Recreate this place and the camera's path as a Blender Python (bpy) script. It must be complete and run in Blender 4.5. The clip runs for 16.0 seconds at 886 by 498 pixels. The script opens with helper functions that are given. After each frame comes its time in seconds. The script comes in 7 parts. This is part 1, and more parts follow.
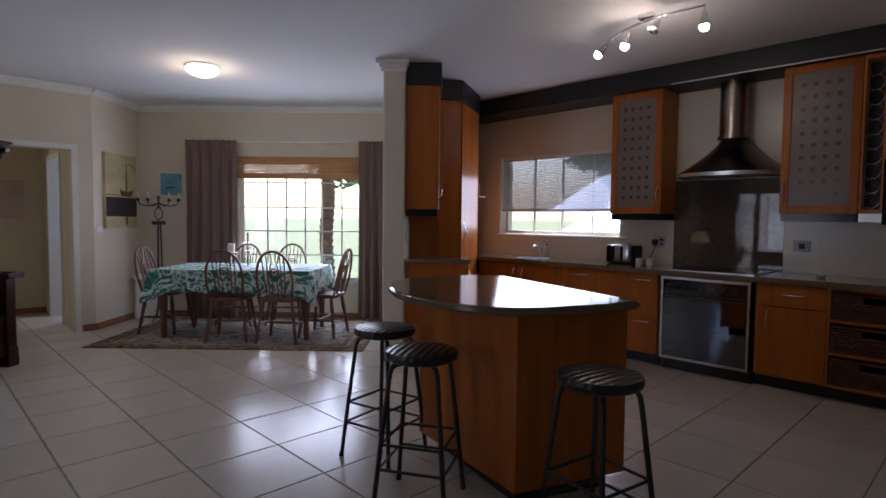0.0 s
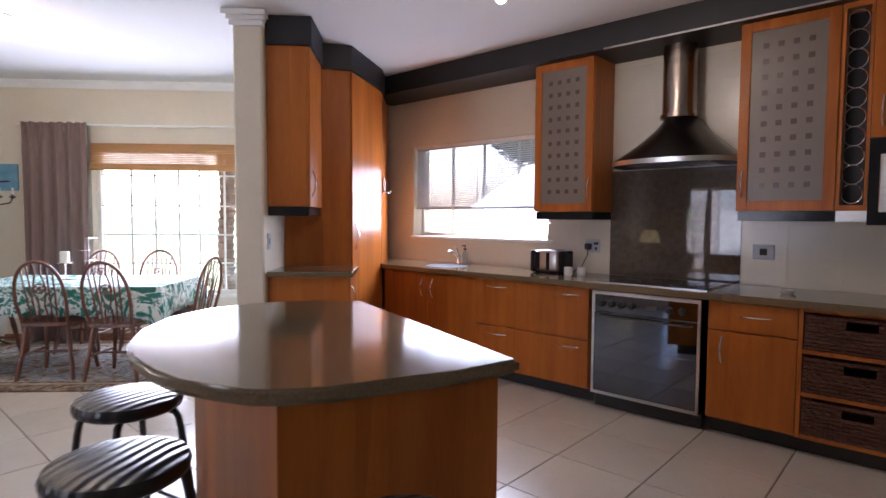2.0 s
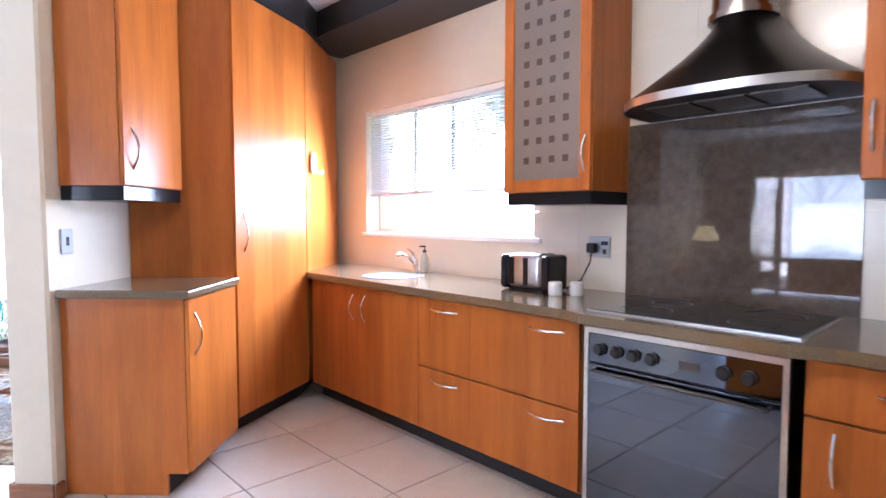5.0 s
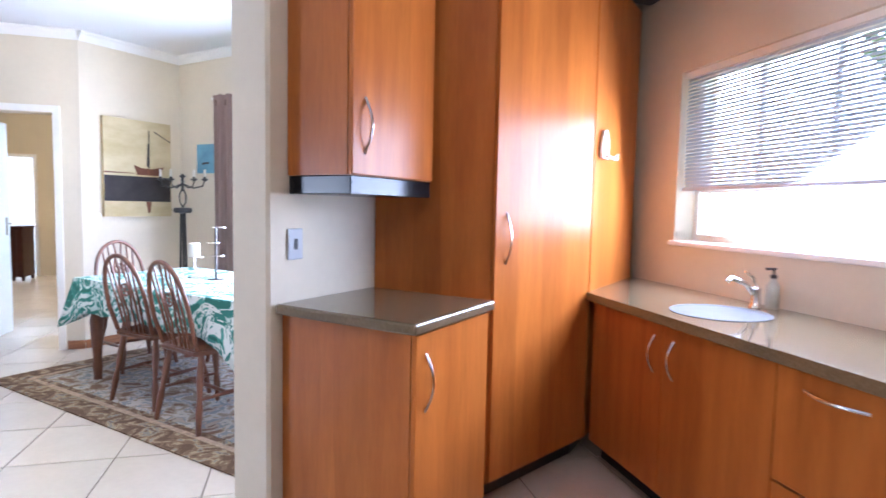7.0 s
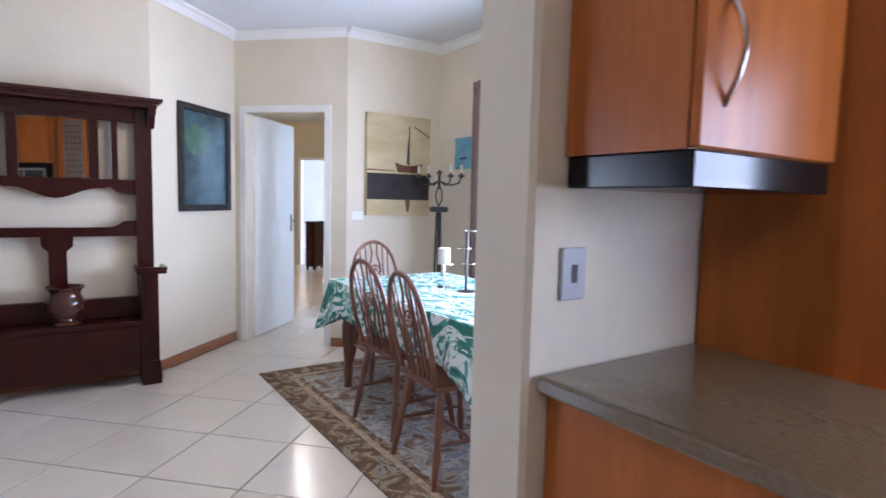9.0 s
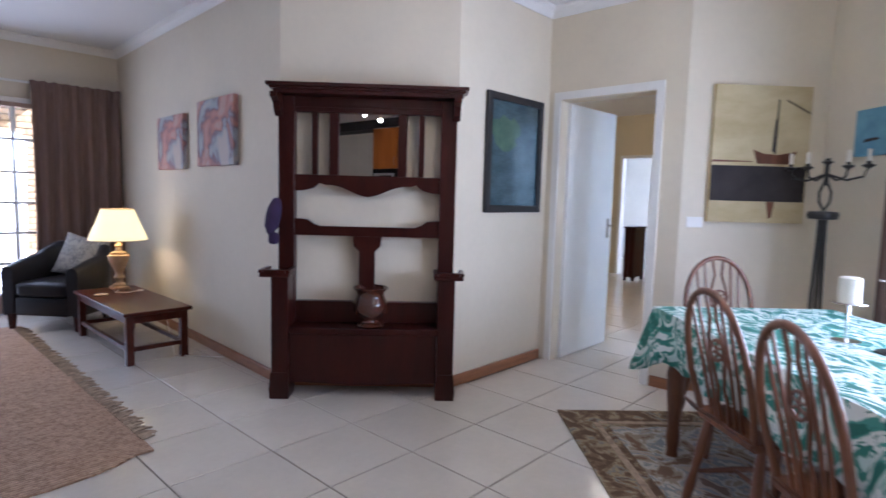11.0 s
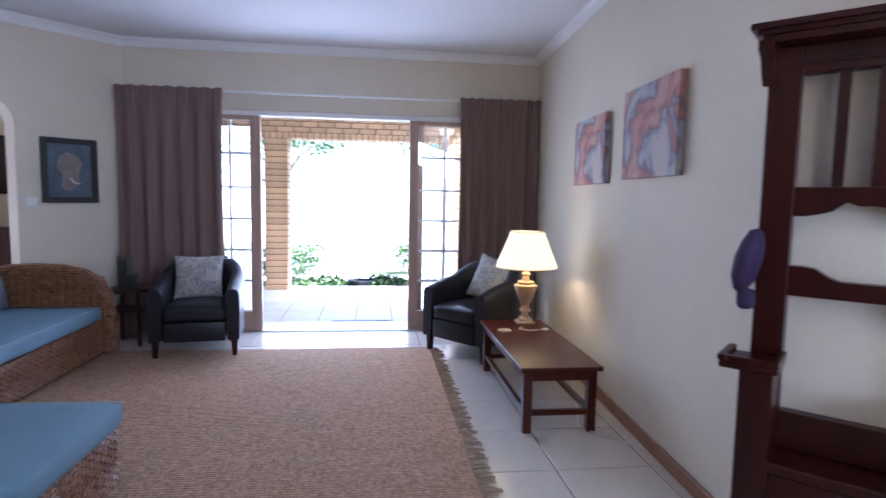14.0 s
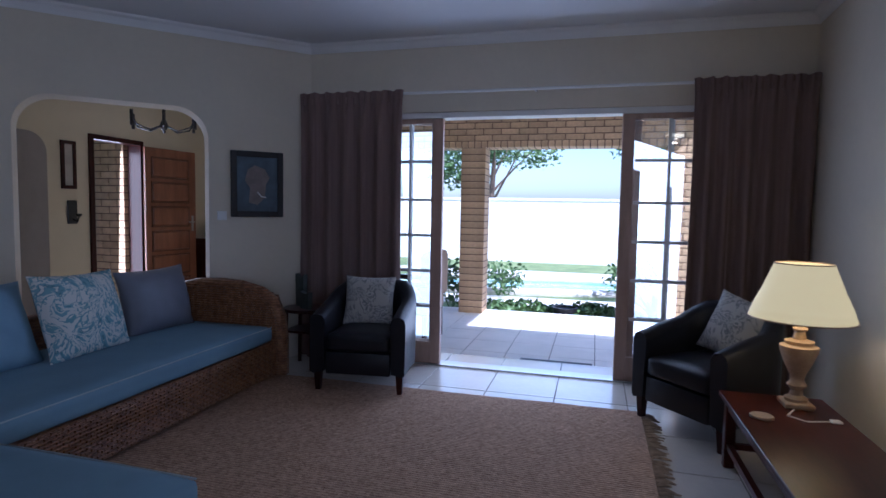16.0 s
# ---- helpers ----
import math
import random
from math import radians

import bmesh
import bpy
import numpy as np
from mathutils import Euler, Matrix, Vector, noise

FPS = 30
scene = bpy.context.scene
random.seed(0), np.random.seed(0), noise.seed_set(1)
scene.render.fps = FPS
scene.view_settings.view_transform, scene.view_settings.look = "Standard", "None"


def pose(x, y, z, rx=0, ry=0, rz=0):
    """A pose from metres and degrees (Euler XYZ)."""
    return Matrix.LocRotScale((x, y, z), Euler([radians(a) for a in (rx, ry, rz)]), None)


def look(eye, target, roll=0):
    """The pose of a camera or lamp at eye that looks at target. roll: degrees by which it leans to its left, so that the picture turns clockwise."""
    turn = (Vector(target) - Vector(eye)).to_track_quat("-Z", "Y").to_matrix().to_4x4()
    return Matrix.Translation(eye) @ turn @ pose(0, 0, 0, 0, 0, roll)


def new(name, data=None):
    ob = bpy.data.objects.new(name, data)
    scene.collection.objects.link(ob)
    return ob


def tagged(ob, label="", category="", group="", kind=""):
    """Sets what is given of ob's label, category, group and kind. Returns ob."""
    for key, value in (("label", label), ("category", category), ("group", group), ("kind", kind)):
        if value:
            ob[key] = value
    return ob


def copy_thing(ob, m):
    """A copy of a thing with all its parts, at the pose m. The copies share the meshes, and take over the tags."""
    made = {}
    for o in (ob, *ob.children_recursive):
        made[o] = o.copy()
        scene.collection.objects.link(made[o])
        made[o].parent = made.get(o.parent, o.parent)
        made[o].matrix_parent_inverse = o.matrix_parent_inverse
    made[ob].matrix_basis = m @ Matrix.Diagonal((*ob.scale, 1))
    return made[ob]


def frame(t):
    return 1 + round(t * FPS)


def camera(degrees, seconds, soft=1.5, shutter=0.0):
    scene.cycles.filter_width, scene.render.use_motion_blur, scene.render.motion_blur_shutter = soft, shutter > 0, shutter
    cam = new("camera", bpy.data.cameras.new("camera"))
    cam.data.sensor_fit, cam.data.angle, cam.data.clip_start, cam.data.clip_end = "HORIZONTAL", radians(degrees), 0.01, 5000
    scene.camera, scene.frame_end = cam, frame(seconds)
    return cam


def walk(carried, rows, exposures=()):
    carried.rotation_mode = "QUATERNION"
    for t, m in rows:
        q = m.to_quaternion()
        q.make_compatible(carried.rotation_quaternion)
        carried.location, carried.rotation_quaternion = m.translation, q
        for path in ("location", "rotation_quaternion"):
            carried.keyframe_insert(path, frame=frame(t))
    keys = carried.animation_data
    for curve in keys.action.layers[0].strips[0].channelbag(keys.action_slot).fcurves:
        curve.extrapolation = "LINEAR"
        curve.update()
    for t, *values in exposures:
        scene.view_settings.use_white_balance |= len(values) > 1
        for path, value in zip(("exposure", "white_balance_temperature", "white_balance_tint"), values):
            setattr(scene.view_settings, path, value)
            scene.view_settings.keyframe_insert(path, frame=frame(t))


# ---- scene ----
cam = camera(76.7, 16.0, shutter=0.4)
ROWS = [
    (0.0, 0.2354, 0.0694, 1.31, 86.9146, -0.6007, 45.7742),
    (0.5, 0.1411, 0.3686, 1.2966, 87.0164, -0.5805, 44.7387),
    (1.0, 0.0849, 0.6917, 1.2988, 86.9581, -0.5402, 43.5032),
    (1.5, 0.0086, 1.0052, 1.3141, 86.8399, -0.45, 42.7777),
    (2.0, -0.1308, 1.2943, 1.3244, 86.8326, -0.3605, 41.8451),
    (2.5, -0.242, 1.5914, 1.3151, 86.7852, -0.2709, 40.9925),
    (3.0, -0.308, 1.8866, 1.2811, 86.9479, -0.2514, 40.69),
    (5.5, -0.893, 3.1782, 1.2633, 86.3637, -0.093, 52.3121),
    (6.0, -1.1057, 3.334, 1.2867, 86.1479, -0.4248, 59.8424),
    (6.5, -1.3264, 3.4257, 1.2879, 85.8121, -0.7465, 68.5328),
    (7.0, -1.5941, 3.4667, 1.2949, 85.7963, -1.1683, 75.5831),
    (7.5, -1.8249, 3.4745, 1.3004, 85.556, -1.1859, 82.0057),
    (8.0, -2.0544, 3.4858, 1.2969, 85.5157, -1.2834, 88.8484),
    (10.5, -3.0909, 3.1542, 1.3137, 84.4506, -1.3242, 123.4392),
    (11.0, -3.2679, 3.0502, 1.2784, 84.58, -1.5226, 133.102),
    (11.5, -3.3811, 2.8573, 1.2779, 84.4196, -1.5183, 140.8446),
    (12.0, -3.4886, 2.6619, 1.2995, 84.2393, -1.5241, 149.3572),
    (12.5, -3.5909, 2.4466, 1.3012, 84.3314, -1.3481, 156.2914),
    (13.0, -3.676, 2.2267, 1.3129, 84.206, -0.9852, 161.2972),
    (13.5, -3.7148, 1.9827, 1.318, 84.5541, -0.9835, 166.3115),
    (14.0, -3.7654, 1.7601, 1.3298, 84.8022, -1.0319, 173.2357),
    (14.5, -3.8074, 1.5483, 1.3227, 85.1227, -1.0023, 181.033),
    (15.0, -3.8468, 1.2949, 1.3267, 85.1684, -0.9992, 187.1158),
    (15.5, -3.875, 1.036, 1.3183, 85.5617, -1.052, 191.5703),
    (16.0, -3.9083, 0.7379, 1.3165, 86.035, -1.0447, 195.1947),
]
EXPOSURES = [(0.0, 1.1, 5600, 25), (1.0, 0.86, 5600, 25), (1.5, 1.7, 5700, 26), (3.0, 3.5, 5700, 26), (5.5, 4.15, 5050, 21), (8.0, 3.0, 5150, 22), (10.5, 2.62, 5200, 23), (11.0, 2.42, 5150, 23), (11.6, 2.65, 5100, 23), (13.0, 2.78, 4980, 23), (14.0, 2.55, 4900, 24), (15.0, 1.82, 4780, 24), (16.0, 1.0, 4700, 23)]
walk(cam, [(t, pose(x, y, z, rx, ry, rz)) for t, x, y, z, rx, ry, rz in ROWS], EXPOSURES)

# ---- sky, sun, daylight in the openings ----
world = bpy.data.worlds.new("sky")
scene.world = world
world.use_nodes = True
wn = world.node_tree.nodes
sky = wn.new("ShaderNodeTexSky")
sky.sky_type, sky.sun_disc = "NISHITA", False
sky.sun_elevation, sky.sun_rotation = radians(39.1), radians(296.6)
sky.dust_density = 2.0
wn["Background"].inputs["Strength"].default_value = 0.15
world.node_tree.links.new(sky.outputs["Color"], wn["Background"].inputs["Color"])

sun = new("sun", bpy.data.lights.new("sun", "SUN"))
sun.data.energy, sun.data.angle, sun.data.color = 5.0, radians(0.5), (1.0, 0.95, 0.87)
sun.matrix_world = look((-11, 5.5, 10), (0, 0, 0))


def window_light(name, m, w, h, watts, colour=(0.86, 0.93, 1.0)):
    d = bpy.data.lights.new(name, "AREA")
    d.shape, d.size, d.size_y, d.energy, d.color = "RECTANGLE", w, h, watts, colour
    ob = new(name, d)
    ob.matrix_world = m
    return ob


window_light("daylight_patio", look((-3.4, -4.02, 1.05), (-3.1, 0, 0.2)), 2.3, 1.9, 10.5)
window_light("daylight_dining", look((-6.15, 3.69, 1.12), (-5.15, 2.69, 1.0)), 1.55, 1.2, 14.5)
window_light("daylight_kitchen", look((-3.5, 5.56, 1.50), (-3.2, 4.0, 0.95)), 1.6, 0.66, 6.0)

# ---- materials ----
MATS = {}


def mat(name, col, rough=0.6, metal=0.0, var=0.08, scale=6.0, stretch=(1, 1, 1), bump=0.0, bump_scale=60.0,
        col2=None, coat=0.0, spec=0.5, emit=None, emit_power=0.0, rnd=0.0, fine=0.0):
    m = bpy.data.materials.new(name)
    m.use_nodes = True
    nt = m.node_tree
    b = nt.nodes["Principled BSDF"]
    b.inputs["Roughness"].default_value = rough
    b.inputs["Metallic"].default_value = metal
    b.inputs["Coat Weight"].default_value = coat
    b.inputs["Coat Roughness"].default_value = 0.15
    b.inputs["Specular IOR Level"].default_value = spec
    tc = nt.nodes.new("ShaderNodeTexCoord")
    mp = nt.nodes.new("ShaderNodeMapping")
    mp.inputs["Scale"].default_value = stretch
    nt.links.new(tc.outputs["Object"], mp.inputs["Vector"])
    nz = nt.nodes.new("ShaderNodeTexNoise")
    nz.inputs["Scale"].default_value = scale
    nz.inputs["Detail"].default_value = 6
    nz.inputs["Roughness"].default_value = 0.6
    nt.links.new(mp.outputs["Vector"], nz.inputs["Vector"])
    ramp = nt.nodes.new("ShaderNodeValToRGB")
    c2 = col2 or tuple(min(1, c * (1 + var)) for c in col)
    c1 = col if col2 else tuple(c * (1 - var) for c in col)
    ramp.color_ramp.elements[0].position, ramp.color_ramp.elements[1].position = 0.32, 0.68
    ramp.color_ramp.elements[0].color, ramp.color_ramp.elements[1].color = (*c1, 1), (*c2, 1)
    nt.links.new(nz.outputs["Fac"], ramp.inputs["Fac"])
    out = ramp.outputs["Color"]
    if fine:
        n3 = nt.nodes.new("ShaderNodeTexNoise")
        n3.inputs["Scale"].default_value = scale * 14
        n3.inputs["Detail"].default_value = 3
        nt.links.new(mp.outputs["Vector"], n3.inputs["Vector"])
        hv = nt.nodes.new("ShaderNodeHueSaturation")
        mr = nt.nodes.new("ShaderNodeMapRange")
        mr.inputs["From Min"].default_value, mr.inputs["From Max"].default_value = 0.3, 0.7
        mr.inputs["To Min"].default_value, mr.inputs["To Max"].default_value = 1 - fine, 1 + fine
        nt.links.new(n3.outputs["Fac"], mr.inputs["Value"])
        nt.links.new(mr.outputs["Result"], hv.inputs["Value"])
        nt.links.new(out, hv.inputs["Color"])
        out = hv.outputs["Color"]
    if rnd:
        oi = nt.nodes.new("ShaderNodeObjectInfo")
        h2 = nt.nodes.new("ShaderNodeHueSaturation")
        m2 = nt.nodes.new("ShaderNodeMapRange")
        m2.inputs["To Min"].default_value, m2.inputs["To Max"].default_value = 1 - rnd, 1 + rnd
        nt.links.new(oi.outputs["Random"], m2.inputs["Value"])
        nt.links.new(m2.outputs["Result"], h2.inputs["Value"])
        nt.links.new(out, h2.inputs["Color"])
        out = h2.outputs["Color"]
    nt.links.new(out, b.inputs["Base Color"])
    if bump:
        n2 = nt.nodes.new("ShaderNodeTexNoise")
        n2.inputs["Scale"].default_value = bump_scale
        n2.inputs["Detail"].default_value = 4
        nt.links.new(mp.outputs["Vector"], n2.inputs["Vector"])
        bp = nt.nodes.new("ShaderNodeBump")
        bp.inputs["Strength"].default_value = bump
        bp.inputs["Distance"].default_value = 0.004
        nt.links.new(n2.outputs["Fac"], bp.inputs["Height"])
        nt.links.new(bp.outputs["Normal"], b.inputs["Normal"])
    if emit:
        b.inputs["Emission Color"].default_value = (*emit, 1)
        b.inputs["Emission Strength"].default_value = emit_power
    MATS[name] = m
    return m


def glass_mat(name, col=(1, 1, 1), rough=0.0, ior=1.45):
    m = mat(name, col, rough, var=0.0)
    b = m.node_tree.nodes["Principled BSDF"]
    b.inputs["Transmission Weight"].default_value = 1.0
    b.inputs["IOR"].default_value = ior
    return m


def banded(name, col, col2, scale, rough=0.7, bump=0.4, direction="X", distortion=1.5, wave_scale=None, fine=0.0):
    """Cloth or fibre with a woven ribbing."""
    m = mat(name, col, rough, col2=col2, scale=scale, fine=fine)
    nt = m.node_tree
    b = nt.nodes["Principled BSDF"]
    w = nt.nodes.new("ShaderNodeTexWave")
    w.bands_direction = direction
    w.inputs["Scale"].default_value = wave_scale or scale * 4
    w.inputs["Distortion"].default_value = distortion
    w.inputs["Detail Scale"].default_value = 3
    tc = nt.nodes["Texture Coordinate"]
    nt.links.new(tc.outputs["Object"], w.inputs["Vector"])
    mix = nt.nodes.new("ShaderNodeMix")
    mix.data_type, mix.blend_type = "RGBA", "MULTIPLY"
    mix.inputs["Factor"].default_value = 0.35
    src = b.inputs["Base Color"].links[0].from_socket
    nt.links.new(src, mix.inputs["A"])
    nt.links.new(w.outputs["Color"], mix.inputs["B"])
    nt.links.new(mix.outputs["Result"], b.inputs["Base Color"])
    bp = nt.nodes.new("ShaderNodeBump")
    bp.inputs["Strength"].default_value, bp.inputs["Distance"].default_value = bump, 0.006
    nt.links.new(w.outputs["Fac"], bp.inputs["Height"])
    nt.links.new(bp.outputs["Normal"], b.inputs["Normal"])
    return m


def pattern_mat(name, stops, scale, rough=0.8, kind="noise", stretch=(1, 1, 1), distortion=0.6, bump=0.15):
    """A cloth print: hard-edged patches of several colours."""
    m = mat(name, stops[0][1], rough, scale=scale, stretch=stretch, bump=bump, bump_scale=260)
    nt = m.node_tree
    ramp = nt.nodes["Color Ramp"]
    cr = ramp.color_ramp
    cr.interpolation = "CONSTANT" if kind != "soft" else "LINEAR"
    while len(cr.elements) > 1:
        cr.elements.remove(cr.elements[-1])
    cr.elements[0].position, cr.elements[0].color = stops[0][0], (*stops[0][1], 1)
    for p, c in stops[1:]:
        e = cr.elements.new(p)
        e.color = (*c, 1)
    nz = nt.nodes["Noise Texture"]
    nz.inputs["Distortion"].default_value = distortion
    nz.inputs["Detail"].default_value = 3
    return m


WALL = mat("wall_paint", (0.68, 0.61, 0.485), 0.75, var=0.035, scale=1.6, bump=0.12, bump_scale=160, fine=0.015)
HALLWALL = mat("hall_paint", (0.61, 0.53, 0.37), 0.75, var=0.04, scale=1.6, bump=0.12, bump_scale=160)
CEIL = mat("ceiling_paint", (0.74, 0.74, 0.75), 0.85, var=0.02, scale=0.9, bump=0.05, bump_scale=120)
CORN = mat("cornice_paint", (0.80, 0.79, 0.77), 0.7, var=0.03, scale=3)
WALLTILE = mat("wall_tile", (0.66, 0.61, 0.51), 0.22, var=0.03, scale=3, rnd=0.03, bump=0.03, bump_scale=40)
WHITE = mat("white_paint", (0.78, 0.77, 0.74), 0.45, var=0.03, scale=4, bump=0.04)
TILE = mat("floor_tile", (0.66, 0.60, 0.515), 0.21, var=0.06, scale=2.2, bump=0.05, bump_scale=30, rnd=0.04, fine=0.02, spec=0.75)
GROUT = mat("grout", (0.20, 0.17, 0.14), 0.9, var=0.2, scale=9)
SKIRT = mat("skirting_wood", (0.27, 0.115, 0.05), 0.4, var=0.25, scale=5, stretch=(1, 1, 9), rnd=0.08)
WOOD = mat("cherry_veneer", (0.36, 0.103, 0.016), 0.30, col2=(0.50, 0.156, 0.026), scale=2.2, stretch=(5, 5, 0.5), spec=0.19, fine=0.05, rnd=0.05, bump=0.02)


def veneer(m, tone):
    """Wide vertical leaves of lighter and darker veneer."""
    nt = m.node_tree
    b = nt.nodes["Principled BSDF"]
    src = b.inputs["Base Color"].links[0].from_socket
    mp = nt.nodes.new("ShaderNodeMapping")
    mp.inputs["Scale"].default_value = (1, 1, 0.02)
    nt.links.new(nt.nodes["Texture Coordinate"].outputs["Object"], mp.inputs["Vector"])
    vo = nt.nodes.new("ShaderNodeTexVoronoi")
    vo.inputs["Scale"].default_value = 7.0
    nt.links.new(mp.outputs["Vector"], vo.inputs["Vector"])
    sp = nt.nodes.new("ShaderNodeSeparateColor")
    nt.links.new(vo.outputs["Color"], sp.inputs["Color"])
    mr = nt.nodes.new("ShaderNodeMapRange")
    mr.inputs["To Min"].default_value, mr.inputs["To Max"].default_value = 1 - tone, 1 + tone
    nt.links.new(sp.outputs["Red"], mr.inputs["Value"])
    hv = nt.nodes.new("ShaderNodeHueSaturation")
    nt.links.new(mr.outputs["Result"], hv.inputs["Value"])
    nt.links.new(src, hv.inputs["Color"])
    nt.links.new(hv.outputs["Color"], b.inputs["Base Color"])


veneer(WOOD, 0.10)
WOODH = mat("cherry_veneer_side", (0.36, 0.106, 0.018), 0.30, col2=(0.50, 0.165, 0.031), scale=2.0, stretch=(3, 3, 0.45), spec=0.24, fine=0.05)
veneer(WOODH, 0.13)
DARKWOOD = mat("mahogany", (0.018, 0.0035, 0.0028), 0.30, col2=(0.042, 0.0075, 0.005), scale=3, stretch=(4, 4, 0.6), spec=0.26, fine=0.12)
REDWOOD = mat("table_mahogany", (0.048, 0.010, 0.006), 0.30, col2=(0.085, 0.018, 0.009), scale=3, stretch=(4, 0.6, 4), spec=0.2, fine=0.1)
CHAIRWOOD = mat("chair_wood", (0.10, 0.032, 0.014), 0.35, col2=(0.19, 0.07, 0.03), scale=5, stretch=(4, 4, 0.7), coat=0.3, fine=0.1)
DOORWOOD = mat("door_wood", (0.17, 0.062, 0.030), 0.30, col2=(0.26, 0.105, 0.05), scale=3, stretch=(4, 4, 0.5), fine=0.1)
# door wood darkened by hand: shade of the panel recesses, held in the colour
DOORTRIMSHADE = mat("door_moulding_shade", (0.085, 0.030, 0.015), 0.35, col2=(0.12, 0.045, 0.022), scale=6, fine=0.1)
FRAMEWOOD = mat("slider_wood", (0.36, 0.24, 0.18), 0.5, col2=(0.45, 0.31, 0.24), scale=3, stretch=(5, 5, 0.5), fine=0.08)
BLACK = mat("black_gloss", (0.010, 0.010, 0.012), 0.16, spec=0.25, var=0.2, scale=5)
MATTBLACK = mat("black_board", (0.014, 0.013, 0.014), 0.5, var=0.2, scale=5, bump=0.05)
IRON = mat("black_iron", (0.018, 0.017, 0.017), 0.4, var=0.25, scale=12, bump=0.1)
VINYL = banded("black_vinyl", (0.012, 0.012, 0.014), (0.018, 0.018, 0.020), 20, 0.30, 0.45, "X", 0.0, 9)
LEATHER = mat("black_leather", (0.010, 0.010, 0.014), 0.36, spec=0.35, var=0.25, scale=8, bump=0.3, bump_scale=120)
GRANITE = mat("brown_granite", (0.135, 0.096, 0.050), 0.09, col2=(0.185, 0.137, 0.080), scale=110, fine=0.15, coat=0.3)
SPLASH = mat("brown_splashback", (0.070, 0.052, 0.038), 0.025, col2=(0.105, 0.085, 0.07), scale=30, fine=0.2)
STEEL = mat("brushed_steel", (0.55, 0.54, 0.53), 0.28, 1.0, var=0.08, scale=3, stretch=(1, 1, 14))
HOODSTEEL = mat("hood_steel", (0.30, 0.26, 0.225), 0.26, 1.0, var=0.10, scale=3, stretch=(1, 1, 14))
CHROME = mat("chrome", (0.72, 0.72, 0.72), 0.12, 1.0, var=0.03)
DARKSTEEL = mat("dark_steel", (0.10, 0.09, 0.085), 0.3, 1.0, var=0.15, scale=3)
OVENGLASS = mat("oven_glass", (0.12, 0.14, 0.18), 0.04, 1.0, var=0.05)
GLASS = glass_mat("window_glass", (0.96, 0.98, 0.97))
FROST = mat("frosted_glass", (0.20, 0.155, 0.125), 0.35, var=0.1, scale=2)
FROSTSQ = mat("clear_square", (0.085, 0.062, 0.048), 0.2, var=0.3, scale=4)
CURTAIN = mat("curtain_cloth", (0.17, 0.110, 0.092), 0.85, col2=(0.23, 0.155, 0.132), scale=3, stretch=(14, 14, 0.4), bump=0.2, bump_scale=300)
BLIND = mat("bamboo_blind", (0.42, 0.20, 0.07), 0.6, col2=(0.56, 0.30, 0.11), scale=5, stretch=(1, 1, 20))
VENET = mat("venetian_slat", (0.50, 0.54, 0.62), 0.45, var=0.05)
JUTE = banded("jute_rug", (0.31, 0.18, 0.105), (0.62, 0.40, 0.255), 44, 0.95, 0.75, "Y", 2.2, 15, 0.2)
FRINGE = mat("jute_fringe", (0.36, 0.27, 0.19), 0.95, var=0.35, scale=30)
SOFA = mat("sofa_cloth", (0.165, 0.265, 0.345), 0.9, var=0.06, scale=4, bump=0.15, bump_scale=420)
DRAWERCANE = banded("dark_cane", (0.085, 0.026, 0.012), (0.19, 0.068, 0.032), 24, 0.5, 0.9, "Z", 3.0, 16)
WICKER = banded("rattan", (0.15, 0.058, 0.022), (0.42, 0.20, 0.088), 24, 0.36, 0.9, "Z", 3.0, 16)
BRICKM = mat("face_brick", (0.52, 0.35, 0.20), 0.8, var=0.22, scale=9, bump=0.3, bump_scale=60, rnd=0.15)
MORTAR = mat("mortar", (0.16, 0.10, 0.07), 0.95, var=0.2, scale=20)
CLOTH = pattern_mat("leaf_cloth", [(0.0, (0.015, 0.15, 0.115)), (0.43, (0.07, 0.31, 0.26)), (0.475, (0.68, 0.74, 0.71)), (0.56, (0.03, 0.20, 0.16)), (0.63, (0.50, 0.64, 0.61))], 4.4, 0.7, distortion=2.2, stretch=(1, 1.6, 1))
RUG = pattern_mat("woven_rug", [(0.0, (0.17, 0.10, 0.06)), (0.40, (0.28, 0.23, 0.17)), (0.47, (0.44, 0.41, 0.36)), (0.53, (0.22, 0.24, 0.25)), (0.58, (0.36, 0.31, 0.25)), (0.64, (0.16, 0.105, 0.075))], 6.5, 0.95, distortion=0.8)
RUGB = pattern_mat("rug_border", [(0.0, (0.105, 0.060, 0.032)), (0.46, (0.165, 0.105, 0.058)), (0.54, (0.31, 0.245, 0.15)), (0.60, (0.20, 0.20, 0.17)), (0.65, (0.12, 0.065, 0.038))], 9, 0.95, distortion=1.2)
FLORAL = pattern_mat("floral_print", [(0.0, (0.62, 0.62, 0.58)), (0.43, (0.17, 0.33, 0.38)), (0.47, (0.60, 0.61, 0.57)), (0.53, (0.20, 0.36, 0.42)), (0.60, (0.12, 0.24, 0.29)), (0.64, (0.62, 0.62, 0.58))], 7, 0.85, distortion=1.6)
GREYPRINT = pattern_mat("grey_print", [(0.0, (0.46, 0.44, 0.40)), (0.46, (0.24, 0.24, 0.24)), (0.51, (0.48, 0.46, 0.42)), (0.58, (0.20, 0.21, 0.22)), (0.63, (0.46, 0.44, 0.40))], 8, 0.85, distortion=1.8)
SHADE = mat("lamp_shade", (0.75, 0.66, 0.40), 0.8, var=0.03, emit=(1.0, 0.76, 0.31), emit_power=0.27)
